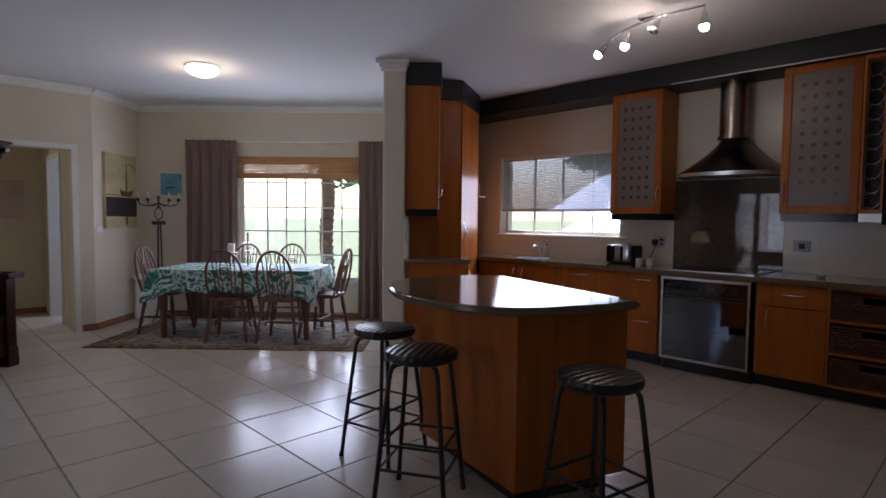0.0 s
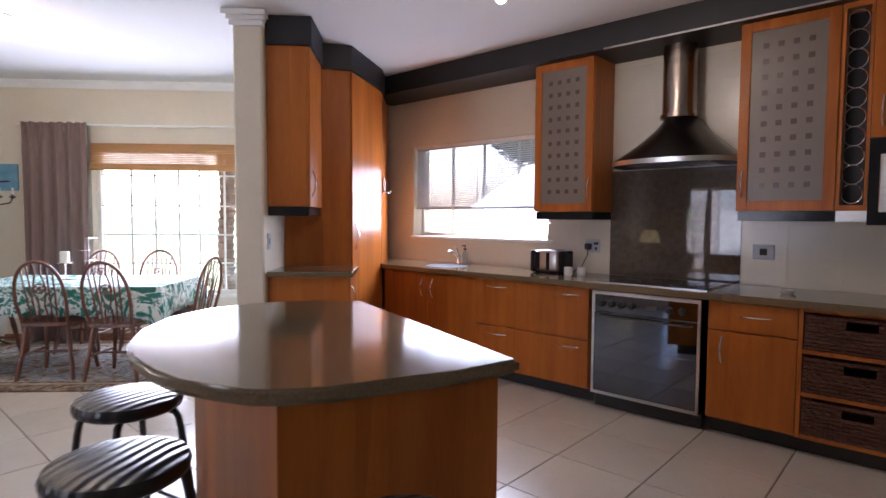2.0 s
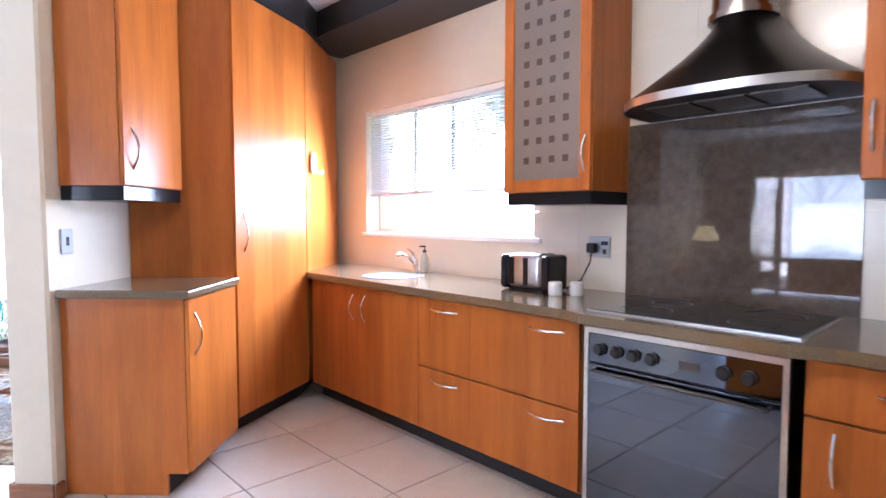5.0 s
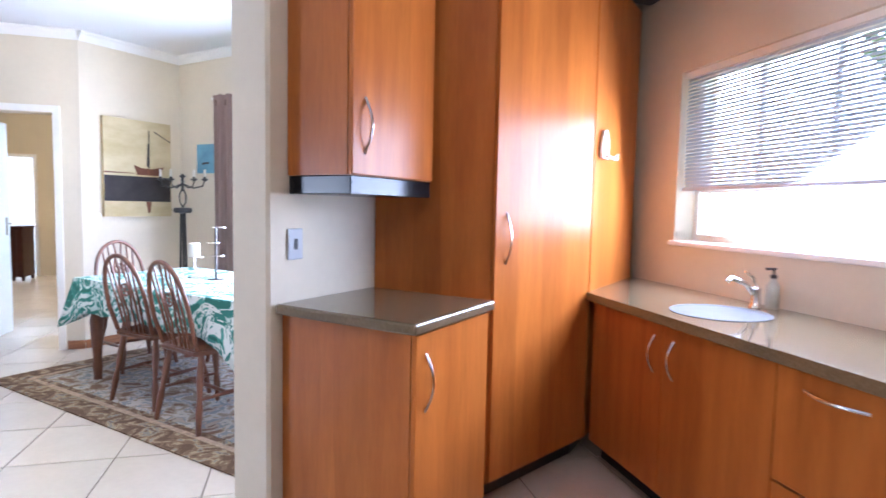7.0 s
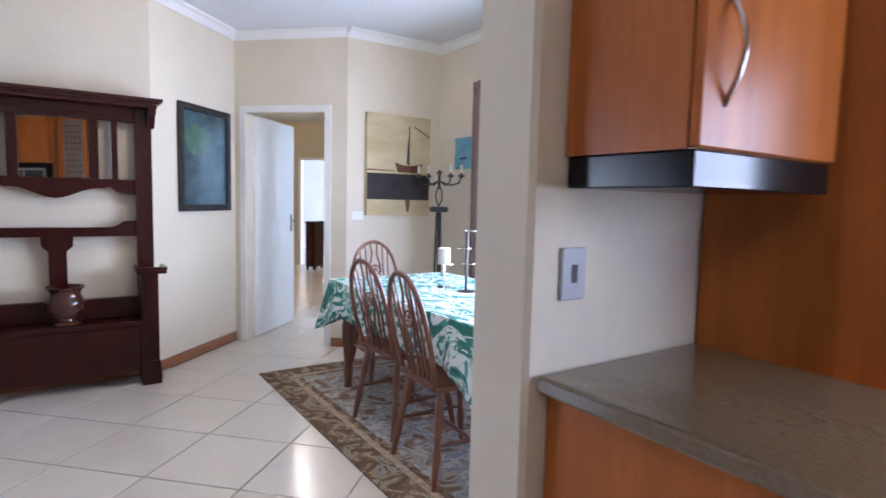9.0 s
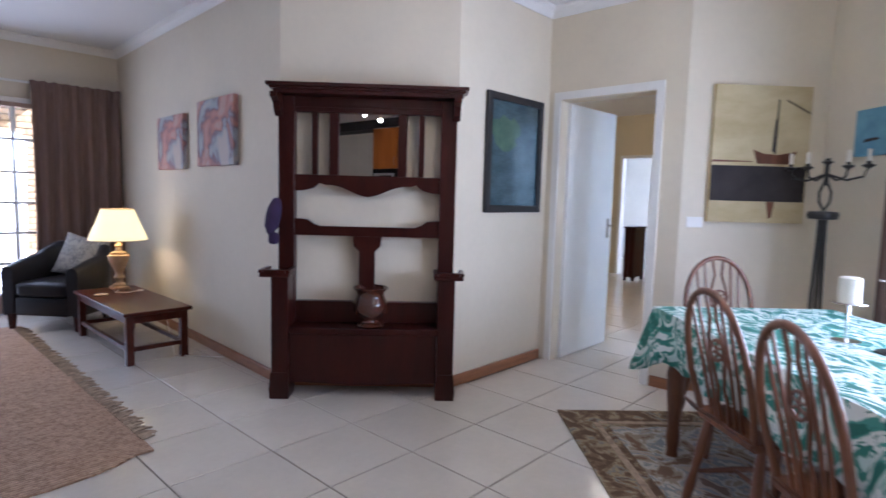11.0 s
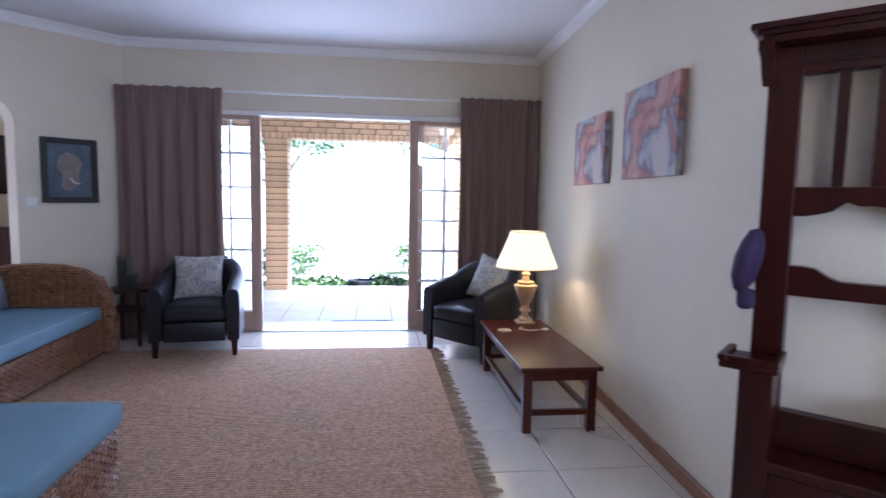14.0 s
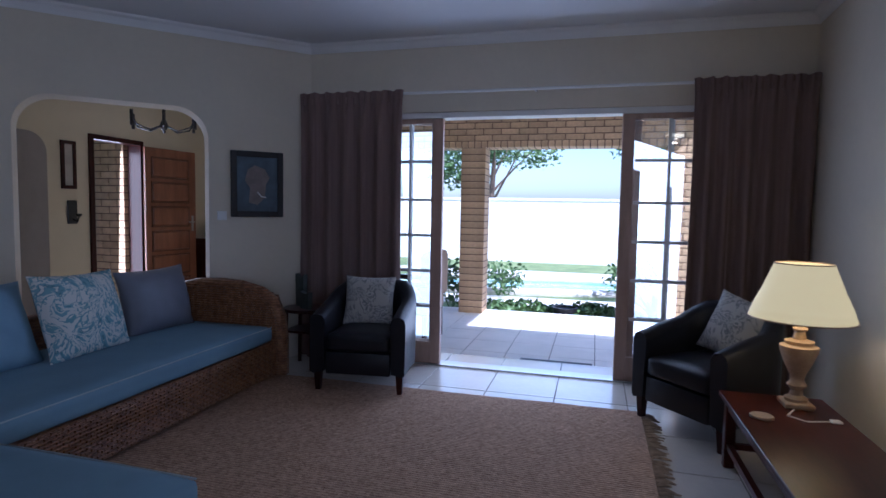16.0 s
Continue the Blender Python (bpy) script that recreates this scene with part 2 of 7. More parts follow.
STONE = mat("lamp_stone", (0.36, 0.23, 0.13), 0.45, col2=(0.52, 0.37, 0.23), scale=9, fine=0.1)
GLOW = mat("lit_glass", (0.9, 0.85, 0.7), 0.4, var=0.0, emit=(1.0, 0.85, 0.55), emit_power=3.0)
BULB = mat("lit_bulb", (0.9, 0.88, 0.8), 0.3, var=0.0, emit=(1.0, 0.86, 0.62), emit_power=8.0)
PLATE = mat("switch_plate", (0.42, 0.44, 0.48), 0.35, var=0.05, scale=8)
CANDLE = mat("candle_wax", (0.75, 0.72, 0.64), 0.5, var=0.04)
LEAF = mat("leaves", (0.06, 0.115, 0.03), 0.5, col2=(0.115, 0.19, 0.055), scale=4, rnd=0.2)
BARK = mat("bark", (0.16, 0.11, 0.08), 0.9, var=0.3, scale=10, bump=0.5)
GRASS = mat("lawn", (0.10, 0.15, 0.05), 0.95, col2=(0.20, 0.24, 0.09), scale=3, fine=0.3, bump=0.5)
PAVE = mat("patio_tile", (0.80, 0.77, 0.71), 0.5, var=0.06, scale=3, rnd=0.05, bump=0.05)
GARDENWALL = mat("garden_wall", (0.82, 0.79, 0.74), 0.85, var=0.06, scale=1.5, bump=0.15)
WATER = mat("pool_water", (0.10, 0.42, 0.45), 0.05, var=0.15, scale=1.2, bump=0.2, bump_scale=4)
COPING = mat("pool_coping", (0.62, 0.58, 0.52), 0.8, var=0.1, scale=5)

# ---- mesh helpers ----
I4 = Matrix.Identity(4)
D45 = pose(0, 0, 0, 0, 0, 45)


def box(bm, x0, x1, y0, y1, z0, z1, m=I4, bevel=0.0, seg=1):
    vs = [bm.verts.new(m @ Vector((x, y, z))) for x in (x0, x1) for y in (y0, y1) for z in (z0, z1)]
    fs = [bm.faces.new([vs[i] for i in q]) for q in ((0, 1, 3, 2), (4, 6, 7, 5), (0, 4, 5, 1), (2, 3, 7, 6), (0, 2, 6, 4), (1, 5, 7, 3))]
    if bevel:
        es = {e for f in fs for e in f.edges}
        bmesh.ops.bevel(bm, geom=list(es), offset=bevel, segments=seg, affect="EDGES", profile=0.5)
    return bm


def prism(bm, pts, z0, z1, m=I4):
    """A flat outline (anticlockwise) raised from z0 to z1."""
    lo = [bm.verts.new(m @ Vector((x, y, z0))) for x, y in pts]
    hi = [bm.verts.new(m @ Vector((x, y, z1))) for x, y in pts]
    n = len(pts)
    bm.faces.new(lo[::-1])
    bm.faces.new(hi)
    for i in range(n):
        bm.faces.new((lo[i], lo[(i + 1) % n], hi[(i + 1) % n], hi[i]))
    return bm


def lathe(bm, prof, m=I4, n=24):
    """A turned shape from (radius, height) pairs."""
    rings = []
    for r, z in prof:
        if r < 1e-4:
            rings.append([bm.verts.new(m @ Vector((0, 0, z)))])
        else:
            rings.append([bm.verts.new(m @ Vector((r * math.cos(2 * math.pi * i / n), r * math.sin(2 * math.pi * i / n), z))) for i in range(n)])
    for a, b in zip(rings, rings[1:]):
        for i in range(n):
            j = (i + 1) % n
            if len(a) == 1 and len(b) == 1:
                continue
            if len(a) == 1:
                bm.faces.new((a[0], b[j], b[i]))
            elif len(b) == 1:
                bm.faces.new((a[i], a[j], b[0]))
            else:
                bm.faces.new((a[i], a[j], b[j], b[i]))
    for ring, rev in ((rings[0], True), (rings[-1], False)):
        if len(ring) > 1:
            bm.faces.new(ring[::-1] if rev else ring)
    return bm


def tube(bm, pts, r, n=8, m=I4, closed=False):
    """A round bar along the points; r may be one radius or one for each point."""
    pts = [Vector(p) for p in pts]
    rs = r if isinstance(r, (list, tuple)) else [r] * len(pts)
    rings = []
    prev = None
    k = len(pts)
    for i, p in enumerate(pts):
        if closed:
            d = (pts[(i + 1) % k] - pts[i - 1]).normalized()
        else:
            d = (pts[min(i + 1, k - 1)] - pts[max(i - 1, 0)]).normalized()
        if prev is None:
            a = d.orthogonal().normalized()
        else:
            a = (prev - d * prev.dot(d)).normalized()
        prev = a
        b = d.cross(a)
        rings.append([bm.verts.new(m @ (p + (a * math.cos(2 * math.pi * j / n) + b * math.sin(2 * math.pi * j / n)) * rs[i])) for j in range(n)])
    pairs = list(zip(rings, rings[1:])) + ([(rings[-1], rings[0])] if closed else [])
    for a, b in pairs:
        for j in range(n):
            bm.faces.new((a[j], a[(j + 1) % n], b[(j + 1) % n], b[j]))
    if not closed:
        bm.faces.new(rings[0][::-1])
        bm.faces.new(rings[-1])
    return bm


def finish(name, bm, material, smooth=None):
    bmesh.ops.recalc_face_normals(bm, faces=bm.faces)
    me = bpy.data.meshes.new(name)
    bm.to_mesh(me)
    bm.free()
    me.materials.append(material)
    if smooth:
        me.shade_smooth()
        me.set_sharp_from_angle(angle=radians(smooth))
    return me


def part(name, bm, material, parent, label="", smooth=None):
    ob = new(name, finish(name, bm, material, smooth))
    ob.parent = parent
    if label:
        ob["label"] = label
    return ob


def thing(name, m, label, category, group="", kind=""):
    ob = new(name)
    ob.empty_display_size = 0.1
    ob.matrix_world = m
    return tagged(ob, label, category, group, kind)


def single(name, bm, material, label, category="", group="", kind="", m=I4, smooth=None):
    ob = new(name, finish(name, bm, material, smooth))
    ob.matrix_world = m
    return tagged(ob, label, category, group, kind)


def B():
    return bmesh.new()


def arc(cx, cy, r, a0, a1, n):
    return [(cx + r * math.cos(radians(a0 + (a1 - a0) * i / n)), cy + r * math.sin(radians(a0 + (a1 - a0) * i / n))) for i in range(n + 1)]


# ---- the shell of the house ----
CEILING = 2.72
COR = {"a": (-5.20, -0.19), "b": (-6.00, 0.61), "c": (-7.05, 0.61), "d": (-7.05, 1.66), "e": (-7.715, 2.325)}


def wall_frame(p0, p1):
    """Local x runs from p0 to p1, local y points out of the room (to the left of the way)."""
    a = math.degrees(math.atan2(p1[1] - p0[1], p1[0] - p0[0]))
    return pose(p0[0], p0[1], 0, 0, 0, a), math.hypot(p1[0] - p0[0], p1[1] - p0[1])


def wall(name, p0, p1, label, openings=(), thick=0.24, top=CEILING, material=None, ext=(0.0, 0.0), arches=()):
    """Anticlockwise outside: the room lies to the right of p0 -> p1. Openings are (s0, s1, z0, z1); arches have rounded upper corners."""
    m, length = wall_frame(p0, p1)
    bm = B()
    cuts = sorted({-ext[0], length + ext[1], *[s for o in (*openings, *arches) for s in o[:2]]})
    for s0, s1 in zip(cuts, cuts[1:]):
        hole = [o for o in openings if o[0] <= s0 + 1e-6 and o[1] >= s1 - 1e-6]
        vault = [o for o in arches if o[0] <= s0 + 1e-6 and o[1] >= s1 - 1e-6]
        if hole:
            o = hole[0]
            if o[2] > 0:
                box(bm, s0, s1, 0, thick, 0, o[2])
            box(bm, s0, s1, 0, thick, o[3], top)
        elif vault:
            o = vault[0]
            r = o[4]
            out = [(s1, top), (s0, top)] + [(s0, o[3] - r)] + arc(s0 + r, o[3] - r, r, 180, 90, 10)[1:] + arc(s1 - r, o[3] - r, r, 90, 0, 10)
            turn = Matrix(((1, 0, 0, 0), (0, 0, -1, thick), (0, 1, 0, 0), (0, 0, 0, 1)))
            prism(bm, out, 0, thick, turn)
        else:
            box(bm, s0, s1, 0, thick, 0, top)
    return single(name, bm, material or WALL, label, kind="structure", m=m)


CREAM = "cream painted plaster wall"
KY = 5.53
NW_END = (2.6, KY)
wall("wall_kitchen", (-4.75, KY), NW_END, "cream wall behind the kitchen units with a low window", [(0.41, 2.08, 1.14, 2.07)])
wall("wall_east", (2.6, KY), (2.6, 0.33), CREAM, ext=(0.24, 0.24))
wall("wall_arch", (2.6, 0.33), (-1.48, -3.75), "cream wall with a round-cornered arch to the entrance hall", arches=[(3.66, 4.93, 0, 2.09, 0.24)], ext=(0, 0.24))
SX = -1.48
wall("wall_patio", (SX, -3.75), (-5.36, -3.75), "cream wall with the wide patio door opening", [(0.62, 3.30, 0.0, 2.12)], ext=(0.0, 0.24))
wall("wall_lounge", (-5.36, -3.75), COR["a"], CREAM + " of the lounge")
wall("wall_stand", COR["a"], COR["b"], CREAM + " behind the hall stand")
wall("wall_picture", COR["b"], COR["c"], CREAM + " beside the passage door", ext=(0, 0.0), thick=0.16)
wall("wall_passage_door", COR["c"], COR["d"], CREAM + " with the passage doorway", [(0.115, 0.845, 0, 2.024)], thick=0.14, ext=(-0.0, 0.0))
wall("wall_painting", COR["d"], COR["e"], CREAM + " with the boat painting", thick=0.16, ext=(0.0, 0.16))
UW = 7.106


def diag(v, u):
    p = D45 @ Vector((v, u, 0))
    return (p.x, p.y)


wall("wall_dining", COR["e"], diag(-0.40, UW), "cream wall with the dining room window", [(1.28, 2.90, 0.49, 2.03)], ext=(0.0, 0.6))
bm = B()
box(bm, -0.40, -0.205, 4.96, UW, 0, CEILING, D45, 0.012)
single("wall_stub", bm, WALL, "cream wall end between kitchen and dining area", kind="structure")
for p0, p1, lab in ((diag(-0.2, UW + 0.2), (-4.75, KY + 0.05), "hidden corner of the kitchen wall"),):
    bm = B()
    m, length = wall_frame(p0, p1)
    box(bm, -0.1, length + 0.2, 0, 0.2, 0, CEILING, m)
    single("wall_kitchen_corner", bm, WALL, "cream wall corner behind the tall cupboard", kind="structure")

bm = B()
prism(bm, [(-10.6, -4.0), (-1.1, -4.0), (-1.1, -6.2), (4.2, -6.2), (4.2, 6.2), (-10.6, 6.2)], CEILING, CEILING + 0.12)
single("ceiling", bm, CEIL, "flat white painted plaster ceiling", kind="structure")
# roof edge over the windows
bm = B()
box(bm, -9, 3.4, 5.5, 6.5, CEILING + 0.14, CEILING + 0.26)
single("roof", bm, WHITE, "white boarded roof overhang above the windows", kind="structure")


def run_strip(name, pts, prof, material, label, z, closed=False):
    """A moulding along the room side of the points: prof is (out, up) pairs."""
    bm = B()
    pts = [Vector((*p, 0)) for p in pts]
    for a, b in zip(pts, pts[1:]):
        d = (b - a).normalized()
        n = Vector((d.y, -d.x, 0))
        ends = []
        for p, e in ((a, -1), (b, 1)):
            ends.append([bm.verts.new(p + n * o + d * (0.0) + Vector((0, 0, z + up))) for o, up in prof])
        k = len(prof)
        for i in range(k):
            j = (i + 1) % k
            bm.faces.new((ends[0][i], ends[0][j], ends[1][j], ends[1][i]))
        bm.faces.new(ends[0][::-1])
        bm.faces.new(ends[1])
    return single(name, bm, material, label, kind="structure")


CORNICE = [(0.002, 0.0), (0.010, 0.0), (0.016, 0.016), (0.034, 0.046), (0.058, 0.060), (0.062, 0.076), (0.002, 0.076)]
ring = [(2.6, KY), (2.6, 0.33), (SX, -3.75), (-5.36, -3.75), COR["a"], COR["b"], COR["c"], COR["d"], COR["e"], diag(-0.40, UW), diag(-0.40, 4.96)]
run_strip("cornice", ring, CORNICE, CORN, "white moulded plaster cornice", CEILING - 0.078)
bm = B()
for k, (o, z) in enumerate(((0.018, 0.0), (0.035, 0.035), (0.06, 0.06))):
    box(bm, -0.40 - o, -0.205 + o * 0.6, 4.96 - o, 5.0, CEILING - 0.1 + z, CEILING - 0.1 + z + 0.036, D45)
single("cornice_cap", bm, CORN, "stepped white plaster cornice round the wall end", kind="structure")
SK = [(0.003, 0.0), (0.018, 0.0), (0.018, 0.066), (0.012, 0.074), (0.003, 0.074)]
run_strip("baseboard", [(SX, -3.75), (SX - 0.62, -3.75)], SK, SKIRT, "brown wooden baseboard", 0.004)
run_strip("baseboard", [(-4.78, -3.75), (-5.36, -3.75), COR["a"], COR["b"], (COR["c"][0] + 0.02, COR["c"][1])], SK, SKIRT, "brown wooden baseboard", 0.004)
run_strip("baseboard", [(-7.05, 1.53), COR["d"], COR["e"], diag(-0.40, UW), diag(-0.40, 4.96), diag(-0.205, 4.96), diag(-0.205, 5.0)], SK, SKIRT, "brown wooden baseboard", 0.004)

# floor bed under the tiles
bm = B()
box(bm, -15.4, 5.6, -3.99, 6.0, -0.12, -0.004)
single("floor", bm, GROUT, "brown grouted bed of the tiled floor", kind="structure")

# ---- kitchen ----
FY = 4.94          # plane of the base unit fronts
CT = 0.882         # counter height


def bow(bm, p, length, axis, out, lift=0.032, r=0.0055):
    """A bowed bar handle centred on p along axis, standing off along out."""
    p, axis, out = Vector(p), Vector(axis), Vector(out)
    pts = [p + axis * (length * (i / 8 - 0.5)) + out * (lift * math.sin(math.pi * i / 8) - 0.002) for i in range(9)]
    return tube(bm, pts, r, 6)


def front(parent, name, m, x0, x1, z0, z1, handles, y=0.0, material=None, frame_w=0.0):
    """A door or drawer front standing in the local plane y (outwards is -y)."""
    bm = B()
    box(bm, x0 + 0.0015, x1 - 0.0015, y - 0.02, y - 0.001, z0 + 0.0015, z1 - 0.0015, m, 0.002)
    d = part(name, bm, material or WOOD, parent)
    for hx, hz, ln, way in handles:
        bm = B()
        ax = m.to_3x3() @ Vector((1, 0, 0) if way == "h" else (0, 0, 1))
        bow(bm, m @ Vector((hx, y - 0.02, hz)), ln, ax, m.to_3x3() @ Vector((0, -1, 0)))
        part("handle", bm, CHROME, d, "bowed chrome handle", 60)
    return d


def base_unit(x0, x1, label, fronts, y=FY, hollow=False):
    t = thing("base_cabinet", pose((x0 + x1) / 2, y, 0), label, "cabinet", "kitchen base units")
    w = (x1 - x0) / 2
    bm = B()
    if hollow:
        box(bm, -w, -w + 0.018, 0.0, KY - y - 0.004, 0.105, CT - 0.041)
        box(bm, w - 0.018, w, 0.0, KY - y - 0.004, 0.105, CT - 0.041)
        box(bm, -w + 0.018, w - 0.018, 0.0, KY - y - 0.004, 0.105, 0.123)
        box(bm, -w + 0.018, w - 0.018, KY - y - 0.02, KY - y - 0.004, 0.123, CT - 0.041)
        box(bm, -w + 0.018, w - 0.018, 0.0, 0.016, 0.123, CT - 0.041)
    else:
        box(bm, -w, w, 0.0, KY - y - 0.004, 0.105, CT - 0.041)
    part("body", bm, WOODH, t)
    bm = B()
    box(bm, -w, w, 0.07, 0.088, 0.004, 0.104)
    part("kickboard", bm, MATTBLACK, t, "black kickboard")
    for name, a, b, z0, z1, hs in fronts:
        front(t, name, I4, a - (x0 + x1) / 2, b - (x0 + x1) / 2, z0, z1, [(hx - (x0 + x1) / 2, hz, ln, way) for hx, hz, ln, way in hs])
    return t


base_unit(-4.15, -3.0, "orange cherry wood sink cabinet with two doors", [
    ("door", -4.13, -3.565, 0.115, 0.832, [(-3.625, 0.70, 0.16, "v")]),
    ("door", -3.565, -3.0, 0.115, 0.832, [(-3.50, 0.70, 0.16, "v")])], hollow=True)
base_unit(-3.0, -1.985, "orange cherry wood unit with two wide drawers", [
    ("drawer", -3.0, -1.985, 0.46, 0.832, [(-2.80, 0.775, 0.2, "h"), (-2.16, 0.775, 0.2, "h")]),
    ("drawer", -3.0, -1.985, 0.115, 0.455, [(-2.80, 0.395, 0.2, "h"), (-2.16, 0.395, 0.2, "h")])])
base_unit(-1.19, -0.715, "orange cherry wood unit with one drawer and a door", [
    ("drawer", -1.19, -0.715, 0.66, 0.832, [(-0.93, 0.755, 0.16, "h")]),
    ("door", -1.19, -0.715, 0.115, 0.655, [(-1.11, 0.54, 0.16, "v")])])
base_unit(-0.14, 0.35, "orange cherry wood unit with a plain door", [("door", -0.14, 0.35, 0.115, 0.832, [(-0.08, 0.70, 0.16, "v")])])

# basket unit
bu = thing("basket_unit", pose(-0.43, FY, 0), "cherry wood open unit holding three wicker drawers", "cabinet", "kitchen base units")
for a, b in ((-0.285, -0.262), (0.262, 0.285)):
    bm = B()
    box(bm, a, b, -0.018, 0.58, 0.105, CT - 0.041, I4, 0.002)
    part("side_panel", bm, WOODH, bu)
for z in (0.105, 0.345, 0.585, 0.818):
    bm = B()
    box(bm, -0.262, 0.262, -0.016, 0.559, z, z + 0.022)
    part("shelf", bm, WOODH, bu)
bm = B()
box(bm, -0.262, 0.262, 0.56, 0.58, 0.105, 0.84)
part("back", bm, WOODH, bu)
bm = B()
box(bm, -0.285, 0.285, 0.07, 0.088, 0.004, 0.104)
part("kickboard", bm, MATTBLACK, bu, "black kickboard")
for z in (0.128, 0.368, 0.608):
    bm = B()
    h, x0, x1 = 0.20, -0.255, 0.255
    # woven wicker front: staggered short strands with a grip hole
    rows_n, cols_n = 9, 22
    for r in range(rows_n):
        for c in range(cols_n):
            xa = x0 + (x1 - x0) * c / cols_n
            za = z + h * r / rows_n
            if abs(xa + 0.01) < 0.06 and 0.62 < r / rows_n < 0.85:
                continue
            o = 0.006 if (r + c) % 2 else -0.001
            box(bm, xa, xa + (x1 - x0) / cols_n - 0.002, -0.014 - o, -0.002, za + 0.001, za + h / rows_n - 0.002)
    box(bm, x0, x1, 0.0, 0.5, z, z + h * 0.6)
    part("wicker_drawer", bm, DRAWERCANE, bu, "brown woven wicker drawer")

# worktop with a bow over the oven
SINK = (-3.545, 5.17)
bm = B()
edge = [(-4.19, 4.885), (-2.06, 4.885), (-1.95, 4.845), (-1.22, 4.845), (-1.11, 4.885), (0.37, 4.885), (0.37, KY - 0.003), (-4.68, KY - 0.003), (-4.75, 5.42)]
loops = []
for pts_ in (edge, [(SINK[0] + 0.185 * math.cos(k * math.pi / 20), SINK[1] + 0.185 * math.sin(k * math.pi / 20)) for k in range(40)]):
    ring_ = [bm.verts.new((x, y, CT)) for x, y in pts_]
    loops += [bm.edges.new((p, q)) for p, q in zip(ring_, ring_[1:] + ring_[:1])]
bmesh.ops.triangle_fill(bm, edges=loops, use_beauty=True, use_dissolve=False, normal=(0, 0, 1))
ex = bmesh.ops.extrude_face_region(bm, geom=list(bm.faces))
bmesh.ops.translate(bm, verts=[g for g in ex["geom"] if isinstance(g, bmesh.types.BMVert)], vec=(0, 0, -0.04))
bmesh.ops.recalc_face_normals(bm, faces=list(bm.faces))
single("worktop", bm, GRANITE, "polished brown granite worktop along the kitchen wall", "worktop")

# oven
ov = thing("oven", pose(-1.585, FY - 0.025, 0.0), "black glass built-in oven with steel frame and knobs", "oven")
bm = B()
box(bm, -0.362, 0.362, 0.0, 0.55, 0.108, 0.828)
part("body", bm, DARKSTEEL, ov)
bm = B()
box(bm, -0.362, 0.362, -0.022, -0.001, 0.806, 0.828)
for a in (-0.362, 0.344):
    box(bm, a, a + 0.018, -0.022, -0.001, 0.128, 0.806)
box(bm, -0.362, 0.362, -0.022, -0.001, 0.108, 0.128)
part("trim_frame", bm, STEEL, ov, "brushed steel frame")
bm = B()
box(bm, -0.343, 0.343, -0.018, -0.001, 0.69, 0.805, I4, 0.002)
part("control_panel", bm, OVENGLASS, ov, "black control panel")
for x in (-0.29, -0.22, -0.15, -0.08, 0.17, 0.25):
    bm = B()
    lathe(bm, [(0.024, 0), (0.024, 0.012), (0.019, 0.016), (0.016, 0.03), (0, 0.031)], pose(x, -0.018, 0.745, 90), 16)
    part("knob", bm, MATTBLACK, ov, smooth=40)
bm = B()
box(bm, 0.02, 0.09, -0.0195, -0.018, 0.73, 0.758)
part("display", bm, DARKSTEEL, ov)
bm = B()
box(bm, -0.343, 0.343, -0.024, -0.002, 0.13, 0.682, I4, 0.002)
od = part("oven_door", bm, OVENGLASS, ov, "black mirror glass oven door")
bm = B()
tube(bm, [(-0.31, -0.024, 0.662), (-0.31, -0.048, 0.662), (0.31, -0.048, 0.662), (0.31, -0.024, 0.662)], 0.007, 8)
part("door_bar", bm, DARKSTEEL, od, "dark steel bar handle", 50)
bm = B()
box(bm, -0.362, 0.362, 0.05, 0.07, 0.004, 0.104)
part("kickboard", bm, MATTBLACK, ov)

# hob
hb = thing("hob", pose(-1.585, 5.19, CT), "black ceramic glass hob with a steel edge set into the worktop", "hob")
bm = B()
box(bm, -0.38, 0.38, -0.255, 0.255, 0.0005, 0.006)
part("rim", bm, STEEL, hb)
bm = B()
box(bm, -0.37, 0.37, -0.245, 0.245, 0.0062, 0.009)
part("glass_top", bm, OVENGLASS, hb)
for cx, cy, r in ((-0.2, -0.11, 0.10), (0.2, -0.11, 0.085), (-0.2, 0.12, 0.08), (0.2, 0.12, 0.1)):
    bm = B()
    tube(bm, [(cx + r * math.cos(a * math.pi / 16), cy + r * math.sin(a * math.pi / 16), 0.0092) for a in range(32)], 0.001, 4, closed=True)
    part("cooking_ring", bm, DARKSTEEL, hb)

# splashback and bulkhead
bm = B()
box(bm, -2.118, -1.168, KY - 0.012, KY - 0.003, CT + 0.001, 1.70)
single("splashback", bm, SPLASH, "polished brown stone splashback behind the hob", "splashback")
bm = B()
box(bm, -4.66, 2.597, 5.10, KY - 0.003, 2.54, CEILING - 0.002)
single("bulkhead", bm, MATTBLACK, "black boxed bulkhead above the wall cabinets", kind="structure")
bm = B()
box(bm, -2.0, 0.2, 5.09, 5.10, 2.535, 2.545)
single("bulkhead_trim", bm, STEEL, "thin steel lighting strip under the bulkhead", kind="structure")


SQUARE = []


